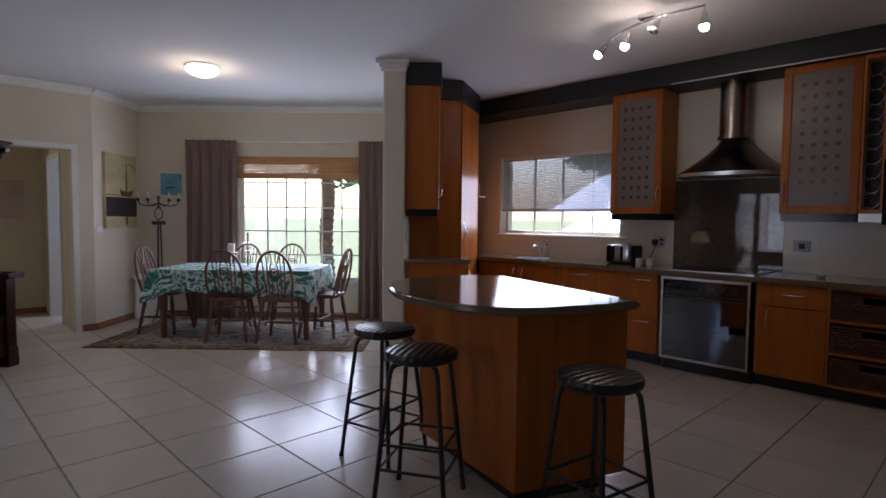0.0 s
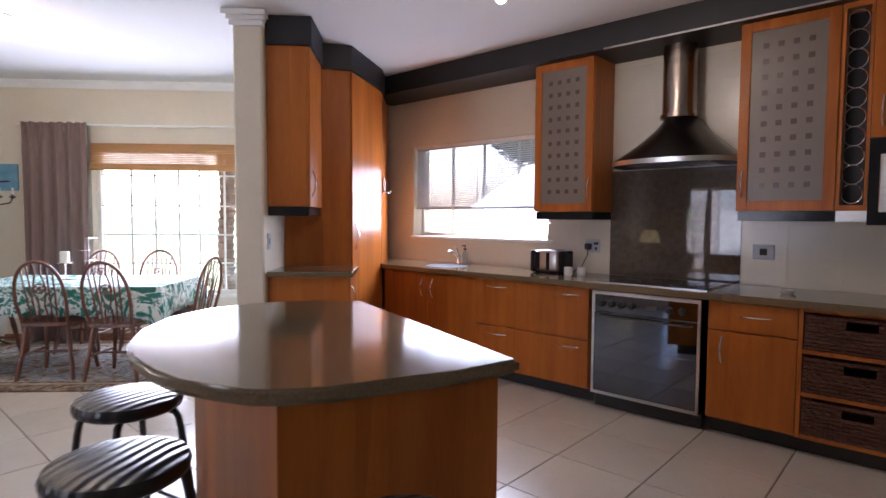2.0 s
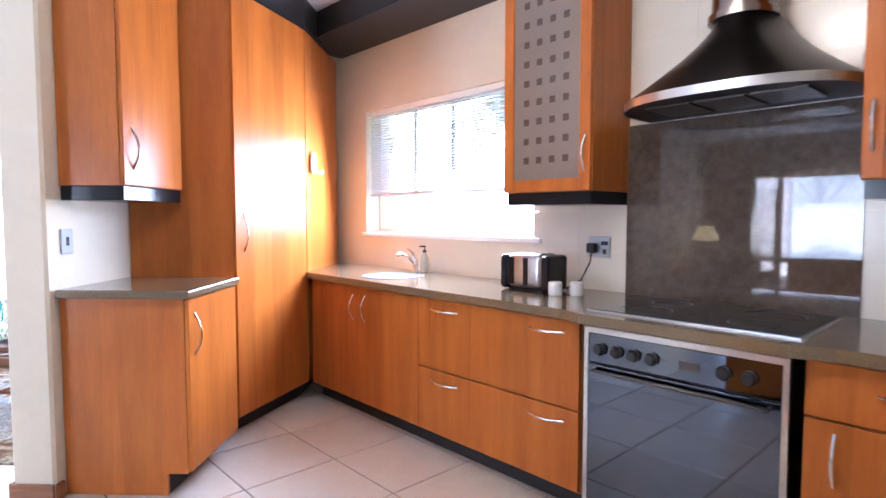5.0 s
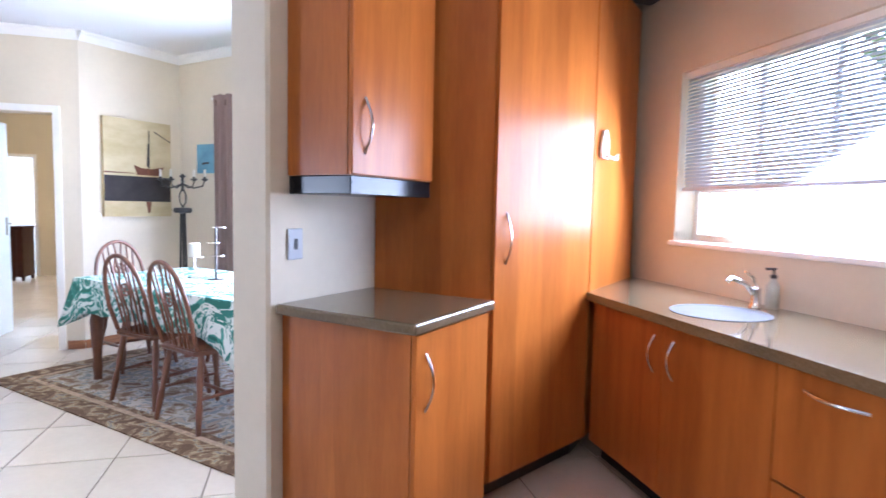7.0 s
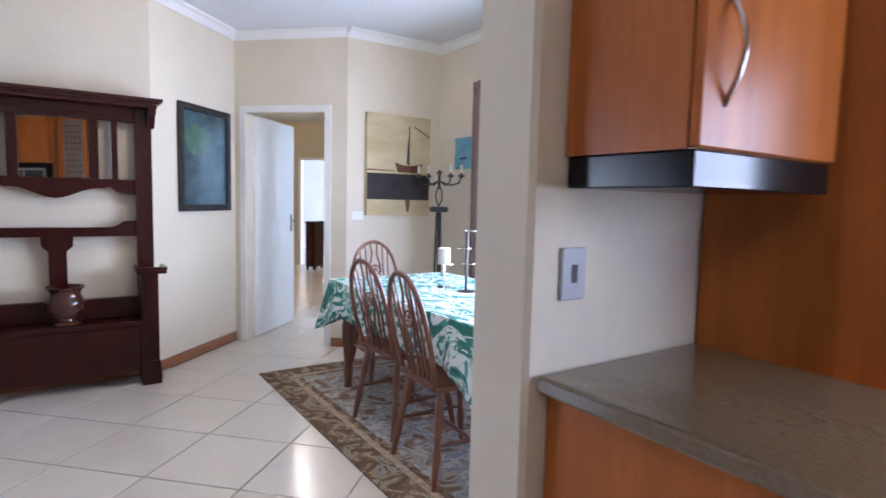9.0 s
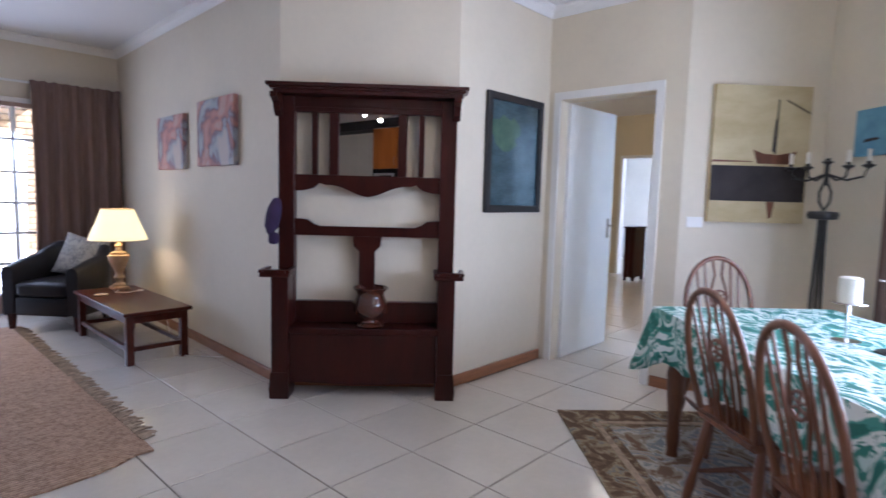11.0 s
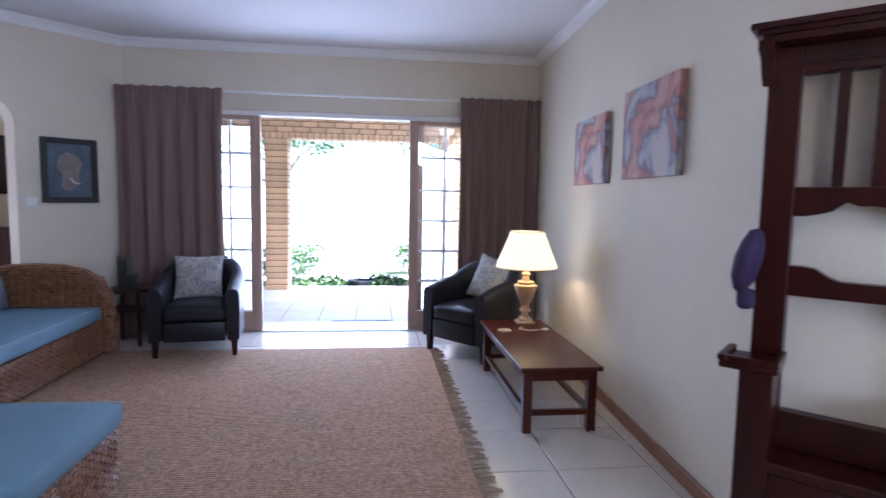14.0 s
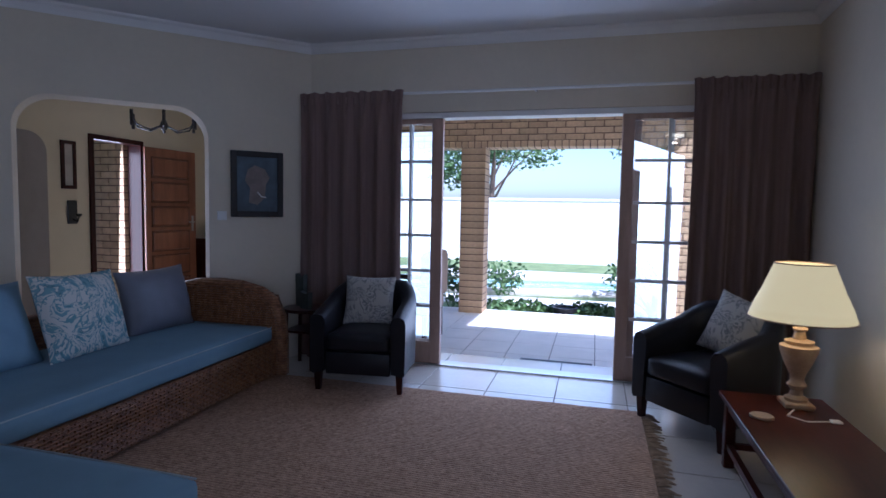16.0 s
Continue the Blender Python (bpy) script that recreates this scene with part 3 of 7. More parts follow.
def wall_cabinet(x0, x1, z0, z1, label, handle_x, n_cols):
    t = thing("wall_cabinet", pose((x0 + x1) / 2, 5.20, z0), label, "cabinet", "kitchen wall cabinets")
    w, h = (x1 - x0) / 2, z1 - z0
    bm = B()
    box(bm, -w, w, 0.0, KY - 5.20 - 0.003, 0, h)
    part("body", bm, WOODH, t)
    bm = B()
    fw = 0.062
    box(bm, -w + 0.002, -w + fw, -0.021, -0.001, 0.002, h - 0.002, I4, 0.003)
    box(bm, w - fw, w - 0.002, -0.021, -0.001, 0.002, h - 0.002, I4, 0.003)
    box(bm, -w + fw, w - fw, -0.020, -0.001, 0.002, fw, I4, 0.002)
    box(bm, -w + fw, w - fw, -0.020, -0.001, h - fw, h - 0.002, I4, 0.002)
    d = part("door", bm, WOOD, t)
    bm = B()
    box(bm, -w + fw, w - fw, -0.012, -0.002, fw, h - fw)
    part("frosted_pane", bm, FROST, d, "frosted glass pane with clear squares")
    gw, gh = 2 * (w - fw), h - 2 * fw
    for r in range(10):
        for c in range(n_cols):
            cx = -w + fw + gw * (c + 1) / (n_cols + 1)
            cz = fw + gh * (r + 1) / 11
            if not SQUARE:
                bm = B()
                box(bm, -0.016, 0.016, -0.0132, -0.0122, -0.016, 0.016)
                SQUARE.append(finish("clear_square", bm, FROSTSQ))
            sq = new("clear_square", SQUARE[0])
            sq.location = (cx, 0, cz)
            sq.parent = d
    bm = B()
    bow(bm, (handle_x * (w - 0.03), -0.021, 0.17), 0.16, (0, 0, 1), (0, -1, 0))
    part("handle", bm, CHROME, d, "bowed chrome handle", 60)
    bm = B()
    box(bm, -w + 0.01, w - 0.005, 0.0, KY - 5.20 - 0.004, -0.062, -0.001)
    part("valance", bm, BLACK, t, "black light valance")
    return t


wall_cabinet(-2.624, -2.114, 1.38, 2.538, "cherry wood wall cabinet with a frosted glass door beside the window", 1, 4)
wall_cabinet(-1.125, -0.605, 1.38, 2.538, "cherry wood wall cabinet with a frosted glass door beside the hood", -1, 4)

# wine rack
wr = thing("wine_rack", pose(-0.53, 5.20, 1.38), "narrow cherry wood bottle rack with chrome rings", "wine rack")
bm = B()
for a, b in ((-0.072, -0.056), (0.056, 0.072)):
    box(bm, a, b, -0.02, 0.326, 0, 1.157)
box(bm, -0.056, 0.056, -0.02, 0.326, 0, 0.03)
box(bm, -0.056, 0.056, -0.02, 0.326, 1.127, 1.157)
part("body", bm, WOODH, wr)
bm = B()
box(bm, -0.056, 0.056, 0.10, 0.11, 0.03, 1.127)
part("back", bm, MATTBLACK, wr)
for k in range(10):
    bm = B()
    cz = 0.095 + k * 0.107
    tube(bm, [(0.05 * math.cos(a * math.pi / 10), -0.012, cz + 0.055 * math.sin(a * math.pi / 10)) for a in range(20)], 0.0028, 5, closed=True)
    part("ring", bm, CHROME, wr, smooth=60)
bm = B()
box(bm, -0.072, 0.072, 0.0, 0.326, -0.062, -0.001)
part("valance", bm, STEEL, wr, "steel end of the light valance")

# upper cabinet with microwave
uc = thing("wall_cabinet", pose(-0.11, 5.12, 1.77), "cherry wood wall cabinet above the microwave", "cabinet", "kitchen wall cabinets")
bm = B()
box(bm, -0.34, 0.34, 0.0, KY - 5.12 - 0.003, 0, 0.768)
part("body", bm, WOODH, uc)
front(uc, "door", I4, -0.34, 0.34, 0.0, 0.768, [(-0.29, 0.14, 0.16, "v")])
mw = thing("microwave", pose(-0.11, 5.10, 1.30), "black and steel microwave oven built in under a cabinet", "microwave")
bm = B()
box(bm, -0.34, 0.34, 0.0, KY - 5.10 - 0.003, 0, 0.468)
part("housing", bm, BLACK, mw)
bm = B()
box(bm, -0.29, 0.29, -0.02, -0.001, 0.07, 0.38, I4, 0.004)
md = part("microwave_door", bm, STEEL, mw)
bm = B()
box(bm, -0.25, 0.11, -0.0225, -0.02, 0.11, 0.34)
part("window", bm, OVENGLASS, md)
bm = B()
for k in range(5):
    box(bm, 0.15, 0.25, -0.0225, -0.02, 0.10 + k * 0.05, 0.13 + k * 0.05)
part("buttons", bm, MATTBLACK, md)

# cooker hood
hd = thing("cooker_hood", pose(-1.563, KY - 0.004, 1.69), "dark steel cooker hood with a bright chimney and curved canopy", "cooker hood")


def hood_ring(k, z):
    """k 0 at the rim, 1 at the chimney."""
    n = 24
    out = []
    ex, ey = 0.445 * (1 - k) + 0.125 * k, 0.50 * (1 - k) + 0.25 * k
    for i in range(n + 1):
        a = math.pi * i / n
        sx = math.copysign(abs(math.cos(a)) ** (0.75 * (1 - k) + 1.0 * k), math.cos(a))
        out.append(Vector((-ex * sx, -0.13 * (1 - k) - ey * math.sin(a) ** (0.9) * (0.74 + 0.26 * k) - 0.0 * k, z)))
    out.append(Vector((ex, 0, z)))
    out.append(Vector((-ex, 0, z)))
    return out


bm = B()
rings = []
for i in range(9):
    s = i / 8
    rings.append([bm.verts.new(p) for p in hood_ring(1 - (1 - s) ** 1.35, 0.045 + 0.30 * s)])
for a, b in zip(rings, rings[1:]):
    for i in range(len(a)):
        j = (i + 1) % len(a)
        bm.faces.new((a[i], a[j], b[j], b[i]))
bm.faces.new(rings[-1])
part("canopy", bm, DARKSTEEL, hd, "dark sloping canopy", 35)
bm = B()
lo = [bm.verts.new(p) for p in hood_ring(0, 0.012)]
hi = [bm.verts.new(p * 1.004) for p in hood_ring(0, 0.045)]
for i in range(len(lo)):
    j = (i + 1) % len(lo)
    bm.faces.new((lo[i], lo[j], hi[j], hi[i]))
part("rim", bm, STEEL, hd, "bright steel rim", 30)
bm = B()
bm.faces.new([bm.verts.new(p * 0.985) for p in hood_ring(0, 0.016)])
un = part("underside", bm, MATTBLACK, hd)
for x in (-0.2, 0.0, 0.2):
    bm = B()
    box(bm, x - 0.09, x + 0.09, -0.36, -0.12, 0.008, 0.0155)
    part("grease_filter", bm, DARKSTEEL, hd)
bm = B()
lathe(bm, [(0.128, 0.345), (0.128, 0.37), (0.114, 0.372), (0.114, 0.847)], pose(0, -0.135, 0), 28)
part("chimney", bm, HOODSTEEL, hd, "round brushed steel chimney", 40)

# corner units set at 45 degrees: local x = out of the short wall, local y = along it
sc = thing("side_cabinet", D45 @ pose(0, 0, 0), "low cherry wood end cabinet with one door", "cabinet")
bm = B()
box(bm, -0.197, 0.365, 5.02, 5.535, 0.105, 0.90)
box(bm, -0.197, 0.27, 5.02, 5.038, 0.004, 0.105)
part("body", bm, WOODH, sc)
bm = B()
box(bm, -0.19, 0.27, 5.04, 5.535, 0.004, 0.104)
part("kickboard", bm, MATTBLACK, sc)
bm = B()
box(bm, 0.366, 0.385, 5.022, 5.533, 0.115, 0.893, I4, 0.002)
sd = part("door", bm, WOOD, sc)
bm = B()
bow(bm, (0.385, 5.08, 0.73), 0.19, (0, 0, 1), (1, 0, 0))
part("handle", bm, CHROME, sd, "bowed chrome handle", 60)
bm = B()
box(bm, -0.198, 0.405, 4.985, 5.55, 0.901, 0.939, D45, 0.008, 2)
single("side_worktop", bm, GRANITE, "polished brown granite top on the end cabinet", "worktop")

up = thing("wall_cabinet", D45 @ pose(0, 0, 1.40), "cherry wood wall cabinet at the end of the short wall", "cabinet", "kitchen wall cabinets")
bm = B()
box(bm, -0.197, 0.080, 5.045, 5.56, 0, 1.12)
part("body", bm, WOODH, up)
bm = B()
box(bm, 0.081, 0.101, 5.047, 5.558, 0.002, 1.118, I4, 0.003)
ud = part("door", bm, WOOD, up)
bm = B()
bow(bm, (0.101, 5.115, 0.17), 0.19, (0, 0, 1), (1, 0, 0))
part("handle", bm, CHROME, ud, "bowed chrome handle", 60)
bm = B()
box(bm, -0.196, 0.092, 5.05, 5.555, -0.066, -0.001, I4, 0.003)
part("valance", bm, BLACK, up, "black light valance")
TALL = [(-0.197, 5.565), (0.31, 5.70), (0.51, 6.41), (0.54, 7.22), (0.30, 7.22), (-0.197, 7.0)]
tu = thing("tall_cupboard", D45 @ pose(0, 0, 0), "floor-to-ceiling cherry wood corner cupboard with two doors", "cupboard")
bm = B()
prism(bm, TALL, 0.105, 2.52)
part("body", bm, WOODH, tu)
bm = B()
prism(bm, [(-0.19, 5.60), (0.25, 5.735), (0.45, 6.43), (0.47, 7.2), (-0.19, 7.0)], 0.004, 0.104)
part("kickboard", bm, MATTBLACK, tu)
for (v0, u0), (v1, u1), hz in (((0.31, 5.70), (0.51, 6.41), 1.17), ((0.51, 6.41), (0.54, 7.22), None)):
    a = math.degrees(math.atan2(u1 - u0, v1 - v0))
    m = pose(v0, u0, 0, 0, 0, a)
    ln = math.hypot(v1 - v0, u1 - u0)
    front(tu, "door", m, 0.0, ln - 0.002, 0.115, 2.515, [(0.07, hz, 0.22, "v")] if hz else [])
hk = thing("wall_hook", D45 @ pose(0.542, 6.52, 1.60), "white decorative coat hook on the tall cupboard", "hook")
bm = B()
prism(bm, [(-0.052, -0.035), (0.052, -0.035), (0.06, 0.03), (0.046, 0.075), (0.022, 0.105), (0, 0.112), (-0.022, 0.105), (-0.046, 0.075), (-0.06, 0.03)], 0.0, 0.016, pose(0, 0, 0, 90, 0, 90))
part("plate", bm, WHITE, hk)
bm = B()
tube(bm, [(0.01, 0, -0.02), (0.05, 0.0, -0.035), (0.07, 0.0, -0.03), (0.075, 0, -0.012)], 0.007, 8)
tube(bm, [(0.045, -0.085, -0.032), (0.05, 0.085, -0.032)], 0.008, 8)
part("prong", bm, WHITE, hk, smooth=60)

bm = B()
prism(bm, [(-0.197, 5.02), (0.12, 5.02), (0.12, 5.53), (-0.197, 5.53)], 2.522, CEILING - 0.002, D45)
prism(bm, [(-0.197, 5.532), (0.33, 5.675), (0.54, 6.39), (0.57, 7.0), (0.0, 7.0), (-0.197, 6.9)], 2.522, CEILING - 0.002, D45)
single("bulkhead_corner", bm, MATTBLACK, "black boxed bulkhead above the corner cupboard", kind="structure")

# island
ISL = [(-1.005, 2.595), (-2.175, 3.005), (-2.35, 2.87), (-2.47, 2.65), (-2.485, 2.41), (-2.39, 2.20), (-2.21, 2.03), (-2.01, 1.92), (-1.83, 1.87),
       (-1.64, 1.852), (-1.51, 1.868), (-1.39, 1.895), (-1.295, 1.935), (-1.235, 1.99), (-1.185, 2.085), (-1.11, 2.275), (-1.06, 2.39)]
isl = thing("kitchen_island", pose(-1.6, 2.45, 0), "cherry wood kitchen island with a rounded granite top", "island")
mv = pose(1.6, -2.45, 0)
bm = B()
prism(bm, ISL[::-1], 0.89, 0.93, mv)
bmesh.ops.bevel(bm, geom=[e for e in bm.edges if abs(e.verts[0].co.z - e.verts[1].co.z) < 1e-4], offset=0.01, segments=3, affect="EDGES")
part("granite_top", bm, GRANITE, isl, "polished brown granite top", 40)
BODY = [(-1.26, 1.985), (-1.045, 2.55), (-2.12, 2.945), (-2.10, 2.17)]
bm = B()
prism(bm, BODY, 0.10, 0.889, mv)
part("body", bm, WOOD, isl)
bm = B()
prism(bm, [(-1.33, 2.07), (-1.14, 2.51), (-2.05, 2.86), (-2.02, 2.27)], 0.004, 0.0995, mv)
part("kickboard", bm, MATTBLACK, isl)


def bar_stool(m, label):
    t = thing("bar_stool", m, label, "stool", "bar stools round the island")
    bm = B()
    lathe(bm, [(0.0, 0.665), (0.150, 0.665), (0.166, 0.675), (0.170, 0.693), (0.163, 0.710), (0.12, 0.718), (0, 0.720)], n=32)
    part("seat", bm, VINYL, t, "round padded black vinyl seat", 50)
    for k in range(4):
        a = math.pi / 4 + k * math.pi / 2
        c, s = math.cos(a), math.sin(a)
        bm = B()
        pts = [(r * c, r * s, z) for r, z in ((0.06, 0.654), (0.120, 0.654), (0.142, 0.646), (0.153, 0.626), (0.160, 0.59), (0.20, 0.29), (0.235, 0.008))]
        tube(bm, pts, 0.0115, 8)
        lathe(bm, [(0.014, 0.0), (0.014, 0.018), (0.011, 0.02)], pose(0.2355 * c, 0.2355 * s, 0.0), 10)
        part("leg", bm, IRON, t, smooth=60)
    for z, r in ((0.19, 0.212), (0.30, 0.198)):
        for k in range(4):
            if z > 0.3 and k % 2:
                continue
            a, b = math.pi / 4 + k * math.pi / 2, math.pi / 4 + (k + 1) * math.pi / 2
            bm = B()
            tube(bm, [(r * math.cos(a), r * math.sin(a), z), (r * math.cos(b), r * math.sin(b), z)], 0.007, 6)
            part("brace", bm, IRON, t, smooth=60)
    return t


st = bar_stool(pose(-2.185, 1.985, 0, 0, 0, 12), "black tubular steel bar stool with a padded seat")
copy_thing(st, pose(-1.655, 1.778, 0, 0, 0, 30))
copy_thing(st, pose(-0.885, 2.03, 0, 0, 0, -10))

# ---- windows ----
def window(name, m, s0, s1, z0, z1, cols, rows_, label, depth=0.10, bar=0.016, thick=0.034):
    """A white steel cottage window in the wall frame m. cols and rows_ are fractions of the bars."""
    t = thing(name, m @ pose((s0 + s1) / 2, depth, z0), label, "window", kind="structure")
    w, h = (s1 - s0) / 2, z1 - z0
    bm = B()
    for a, b in ((-w, -w + thick), (w - thick, w)):
        box(bm, a, b, -0.02, 0.02, 0, h)
    for a, b in ((0, thick), (h - thick, h)):
        box(bm, -w + thick, w - thick, -0.02, 0.02, a, b)
    part("window_frame", bm, WHITE, t)
    xs = [-w + thick + (2 * w - 2 * thick) * c for c in (0, *cols, 1)]
    zs = [thick + (h - 2 * thick) * r for r in (0, *rows_, 1)]
    for x in xs[1:-1]:
        bm = B()
        box(bm, x - bar / 2, x + bar / 2, -0.014, 0.014, thick, h - thick)
        part("mullion", bm, WHITE, t)
    for z in zs[1:-1]:
        for a, b in zip(xs, xs[1:]):
            bm = B()
            box(bm, a + bar / 2 + 0.0005, b - bar / 2 - 0.0005, -0.012, 0.012, z - bar / 2, z + bar / 2)
            part("glazing_bar", bm, WHITE, t)
    for a, b in zip(xs, xs[1:]):
        for c, d in zip(zs, zs[1:]):
            bm = B()
            box(bm, a + bar / 2, b - bar / 2, -0.002, 0.002, c + bar / 2, d - bar / 2)
            p = part("pane", bm, GLASS, t)
            p.visible_shadow = False
    bm = B()
    box(bm, -w - 0.03, w + 0.03, -depth - 0.02, -0.021, -0.03, -0.002, I4, 0.004)
    part("window_sill", bm, WHITE, t)
    return t


mk, _ = wall_frame((-4.75, KY), NW_END)
window("window_1", mk, 0.41, 2.08, 1.14, 2.07, (0.25, 0.5, 0.75), (0.28,), "white steel kitchen window above the sink", 0.14)
md_, _ = wall_frame(COR["e"], diag(-0.40, UW))
window("window_2", md_, 1.28, 2.90, 0.49, 2.03, (0.20, 0.36, 0.52, 0.66, 0.83), (0.20, 0.41, 0.62, 0.84), "white steel dining room window with small panes", 0.12)

# venetian blind over the upper part of the kitchen window
vb = thing("venetian_blind", mk @ pose(1.245, 0.04, 1.42), "pale grey slatted venetian blind, half lowered", "blind")
bm = B()
box(bm, -0.825, 0.825, -0.018, 0.018, 0.615, 0.648)
part("headrail", bm, WHITE, vb)
for k in range(31):
    bm = B()
    box(bm, -0.822, 0.822, -0.0125, 0.0125, -0.0007, 0.0007, pose(0, 0, 0.02 + k * 0.0195, 45))
    part("slat", bm, VENET, vb)
bm = B()
box(bm, -0.822, 0.822, -0.013, 0.013, -0.004, 0.012)
part("bottom_rail", bm, VENET, vb)
for x in (-0.6, 0, 0.6):
    bm = B()
    box(bm, x - 0.0015, x + 0.0015, -0.0145, -0.0135, 0, 0.63)
    part("ladder_cord", bm, WHITE, vb)


def curtain(m, s0, s1, z0, z1, folds, label, flare=0.03, seed=1):
    """A pleated cloth hanging in front of a wall (local -y is into the room)."""
    rnd = random.Random(seed)
    t = thing("curtain", m @ pose((s0 + s1) / 2, -0.12, z0), label, "curtain")
    w, h = (s1 - s0) / 2, z1 - z0
    n, rows_n = folds * 14, 20
    ph = [rnd.uniform(-0.5, 0.5) for _ in range(folds + 2)]
    amp = [rnd.uniform(0.6, 1.25) for _ in range(folds + 2)]
    bm = B()
    sheets = []
    for side in (0.0, 0.005):
        grid = []
        for r in range(rows_n + 1):
            q = r / rows_n
            row = []
            for i in range(n + 1):
                f = i / n
                k = min(int(f * folds), folds)
                a = (0.024 + 0.024 * (1 - q)) * (amp[k] * (1 - (f * folds - k)) + amp[k + 1] * (f * folds - k))
                wv = math.sin(2 * math.pi * f * folds + ph[k] * (1 - q))
                pinch = 1 + flare * (1 - q) * 1.5 - 0.03 * math.sin(math.pi * q)
                z = q * h
                if r >= rows_n - 1:
                    a *= 0.55
                    wv += 0.8 * math.sin(6 * math.pi * f * folds + ph[k])
                    z += (0.006 * math.sin(9 * f * folds + ph[k]) if r == rows_n else -0.02)
                    pinch *= 1.015 if r == rows_n else 0.995
                row.append(bm.verts.new(((f * 2 - 1) * w * pinch, a * wv + side, z)))
            grid.append(row)
        sheets.append(grid)
        for r in range(rows_n):
            for i in range(n):
                bm.faces.new((grid[r][i], grid[r][i + 1], grid[r + 1][i + 1], grid[r + 1][i]))
    a, b = sheets
    for r in range(rows_n):
        for i in (0, n):
            bm.faces.new((a[r][i], a[r + 1][i], b[r + 1][i], b[r][i]))
    part("cloth", bm, CURTAIN, t, smooth=60)
    for k in range(folds * 2):
        x = -w + (k + 0.5) * w / folds
        bm = B()
        box(bm, x - 0.006, x + 0.006, -0.016, 0.016, h - 0.10, h - 0.045, I4, 0.004)
        part("pleat", bm, CURTAIN, t)
    return t


curtain(md_, 0.66, 1.30, 0.02, 2.275, 5, "drawn-back brown pleated curtain beside the dining window", seed=2)
curtain(md_, 2.86, 3.16, 0.02, 2.275, 3, "gathered brown pleated curtain by the wall end", seed=3)
bm = B()
tube(bm, [(0.6, -0.085, 2.255), (3.2, -0.085, 2.255)], 0.011, 10)
for s in (0.72, 1.95, 3.1):
    box(bm, s - 0.008, s + 0.008, -0.085, -0.001, 2.245, 2.265)
single("curtain_rail", bm, WHITE, "white curtain rail above the dining window", "curtain rail", m=md_)
bb = thing("bamboo_blind", md_ @ pose(2.09, -0.02, 1.80), "rolled-up orange bamboo blind over the window", "blind")
for k in range(15):
    bm = B()
    z = 0.006 + k * 0.0185
    box(bm, -0.80, 0.80, -0.012 - 0.008 * (k < 3), 0.004, z, z + 0.0165, I4, 0.003)
    part("slat", bm, BLIND, bb)
bm = B()
box(bm, -0.81, 0.81, -0.03, -0.013, 0.0, 0.075, I4, 0.01)
part("folded_hem", bm, BLIND, bb)

# ---- dining area, laid out in the 45 degree frame (local x = v, local y = u) ----
rug = thing("dining_rug", D45 @ pose(-2.02, 6.16, 0.0), "patterned brown and grey woven rug under the dining table", "rug")
bm = B()
box(bm, -1.39, 1.39, -0.86, 0.84, 0.002, 0.010)
part("border", bm, RUGB, rug)
bm = B()
box(bm, -1.14, 1.14, -0.62, 0.60, 0.0102, 0.0135)
part("field", bm, RUG, rug)
bm = B()
for s in (-1, 1):
    box(bm, -1.2, 1.2, s * 0.68 - 0.018, s * 0.68 + 0.018, 0.0102, 0.0125)
    box(bm, s * 1.20 - 0.018, s * 1.20 + 0.018, -0.66, 0.66, 0.0102, 0.0125)
part("stripe", bm, FRINGE, rug)

tb = thing("dining_table", D45 @ pose(-2.06, 6.10, 0.0135), "dark wooden dining table with turned legs", "table")
bm = B()
box(bm, -0.82, 0.82, -0.43, 0.43, 0.70, 0.73, I4, 0.006)
part("tabletop", bm, CHAIRWOOD, tb)
bm = B()
for s in (-1, 1):
    box(bm, -0.76, 0.76, s * 0.36 - 0.012, s * 0.36 + 0.012, 0.60, 0.699)
    box(bm, s * 0.76 - 0.012, s * 0.76 + 0.012, -0.347, 0.347, 0.60, 0.699)
part("apron", bm, CHAIRWOOD, tb)
LEGP = [(0.030, 0.0), (0.026, 0.03), (0.034, 0.10), (0.028, 0.16), (0.040, 0.30), (0.046, 0.42), (0.030, 0.50), (0.042, 0.53), (0.042, 0.60)]
for sx in (-1, 1):
    for sy in (-1, 1):
        bm = B()
        lathe(bm, LEGP, pose(sx * 0.76, sy * 0.36, 0), 14)
        part("leg", bm, CHAIRWOOD, tb, smooth=50)
# cloth: flat top with a wavy hanging skirt
bm = B()
hw, hd = 0.84, 0.455
per = []
N = 30
for i in range(N):
    per.append((-hw + 2 * hw * i / N, -hd, 0, -1))
for i in range(N // 2):
    per.append((hw, -hd + 2 * hd * i / (N // 2), 1, 0))
for i in range(N):
    per.append((hw - 2 * hw * i / N, hd, 0, 1))
for i in range(N // 2):
    per.append((-hw, hd - 2 * hd * i / (N // 2), -1, 0))
levels = []
for q in (0, 0.04, 0.4, 0.75, 1.0):
    row = []
    for k, (x, y, nx, ny) in enumerate(per):
        cornered = max(0, 1 - min(math.hypot(abs(x) - hw, abs(y) - hd), 0.2) / 0.2)
        sway = 0.018 * math.sin(k * 0.75) + 0.012 * math.sin(k * 1.9 + 1)
        o = 0.006 + q * (0.02 + sway) + q * 0.05 * cornered
        drop = q * (0.23 + 0.12 * cornered + 0.01 * math.sin(k * 1.3))
        row.append(bm.verts.new((x + (nx or math.copysign(cornered, x)) * o, y + (ny or math.copysign(cornered, y)) * o, 0.737 - drop - (0.0 if q else 0.0))))
    levels.append(row)
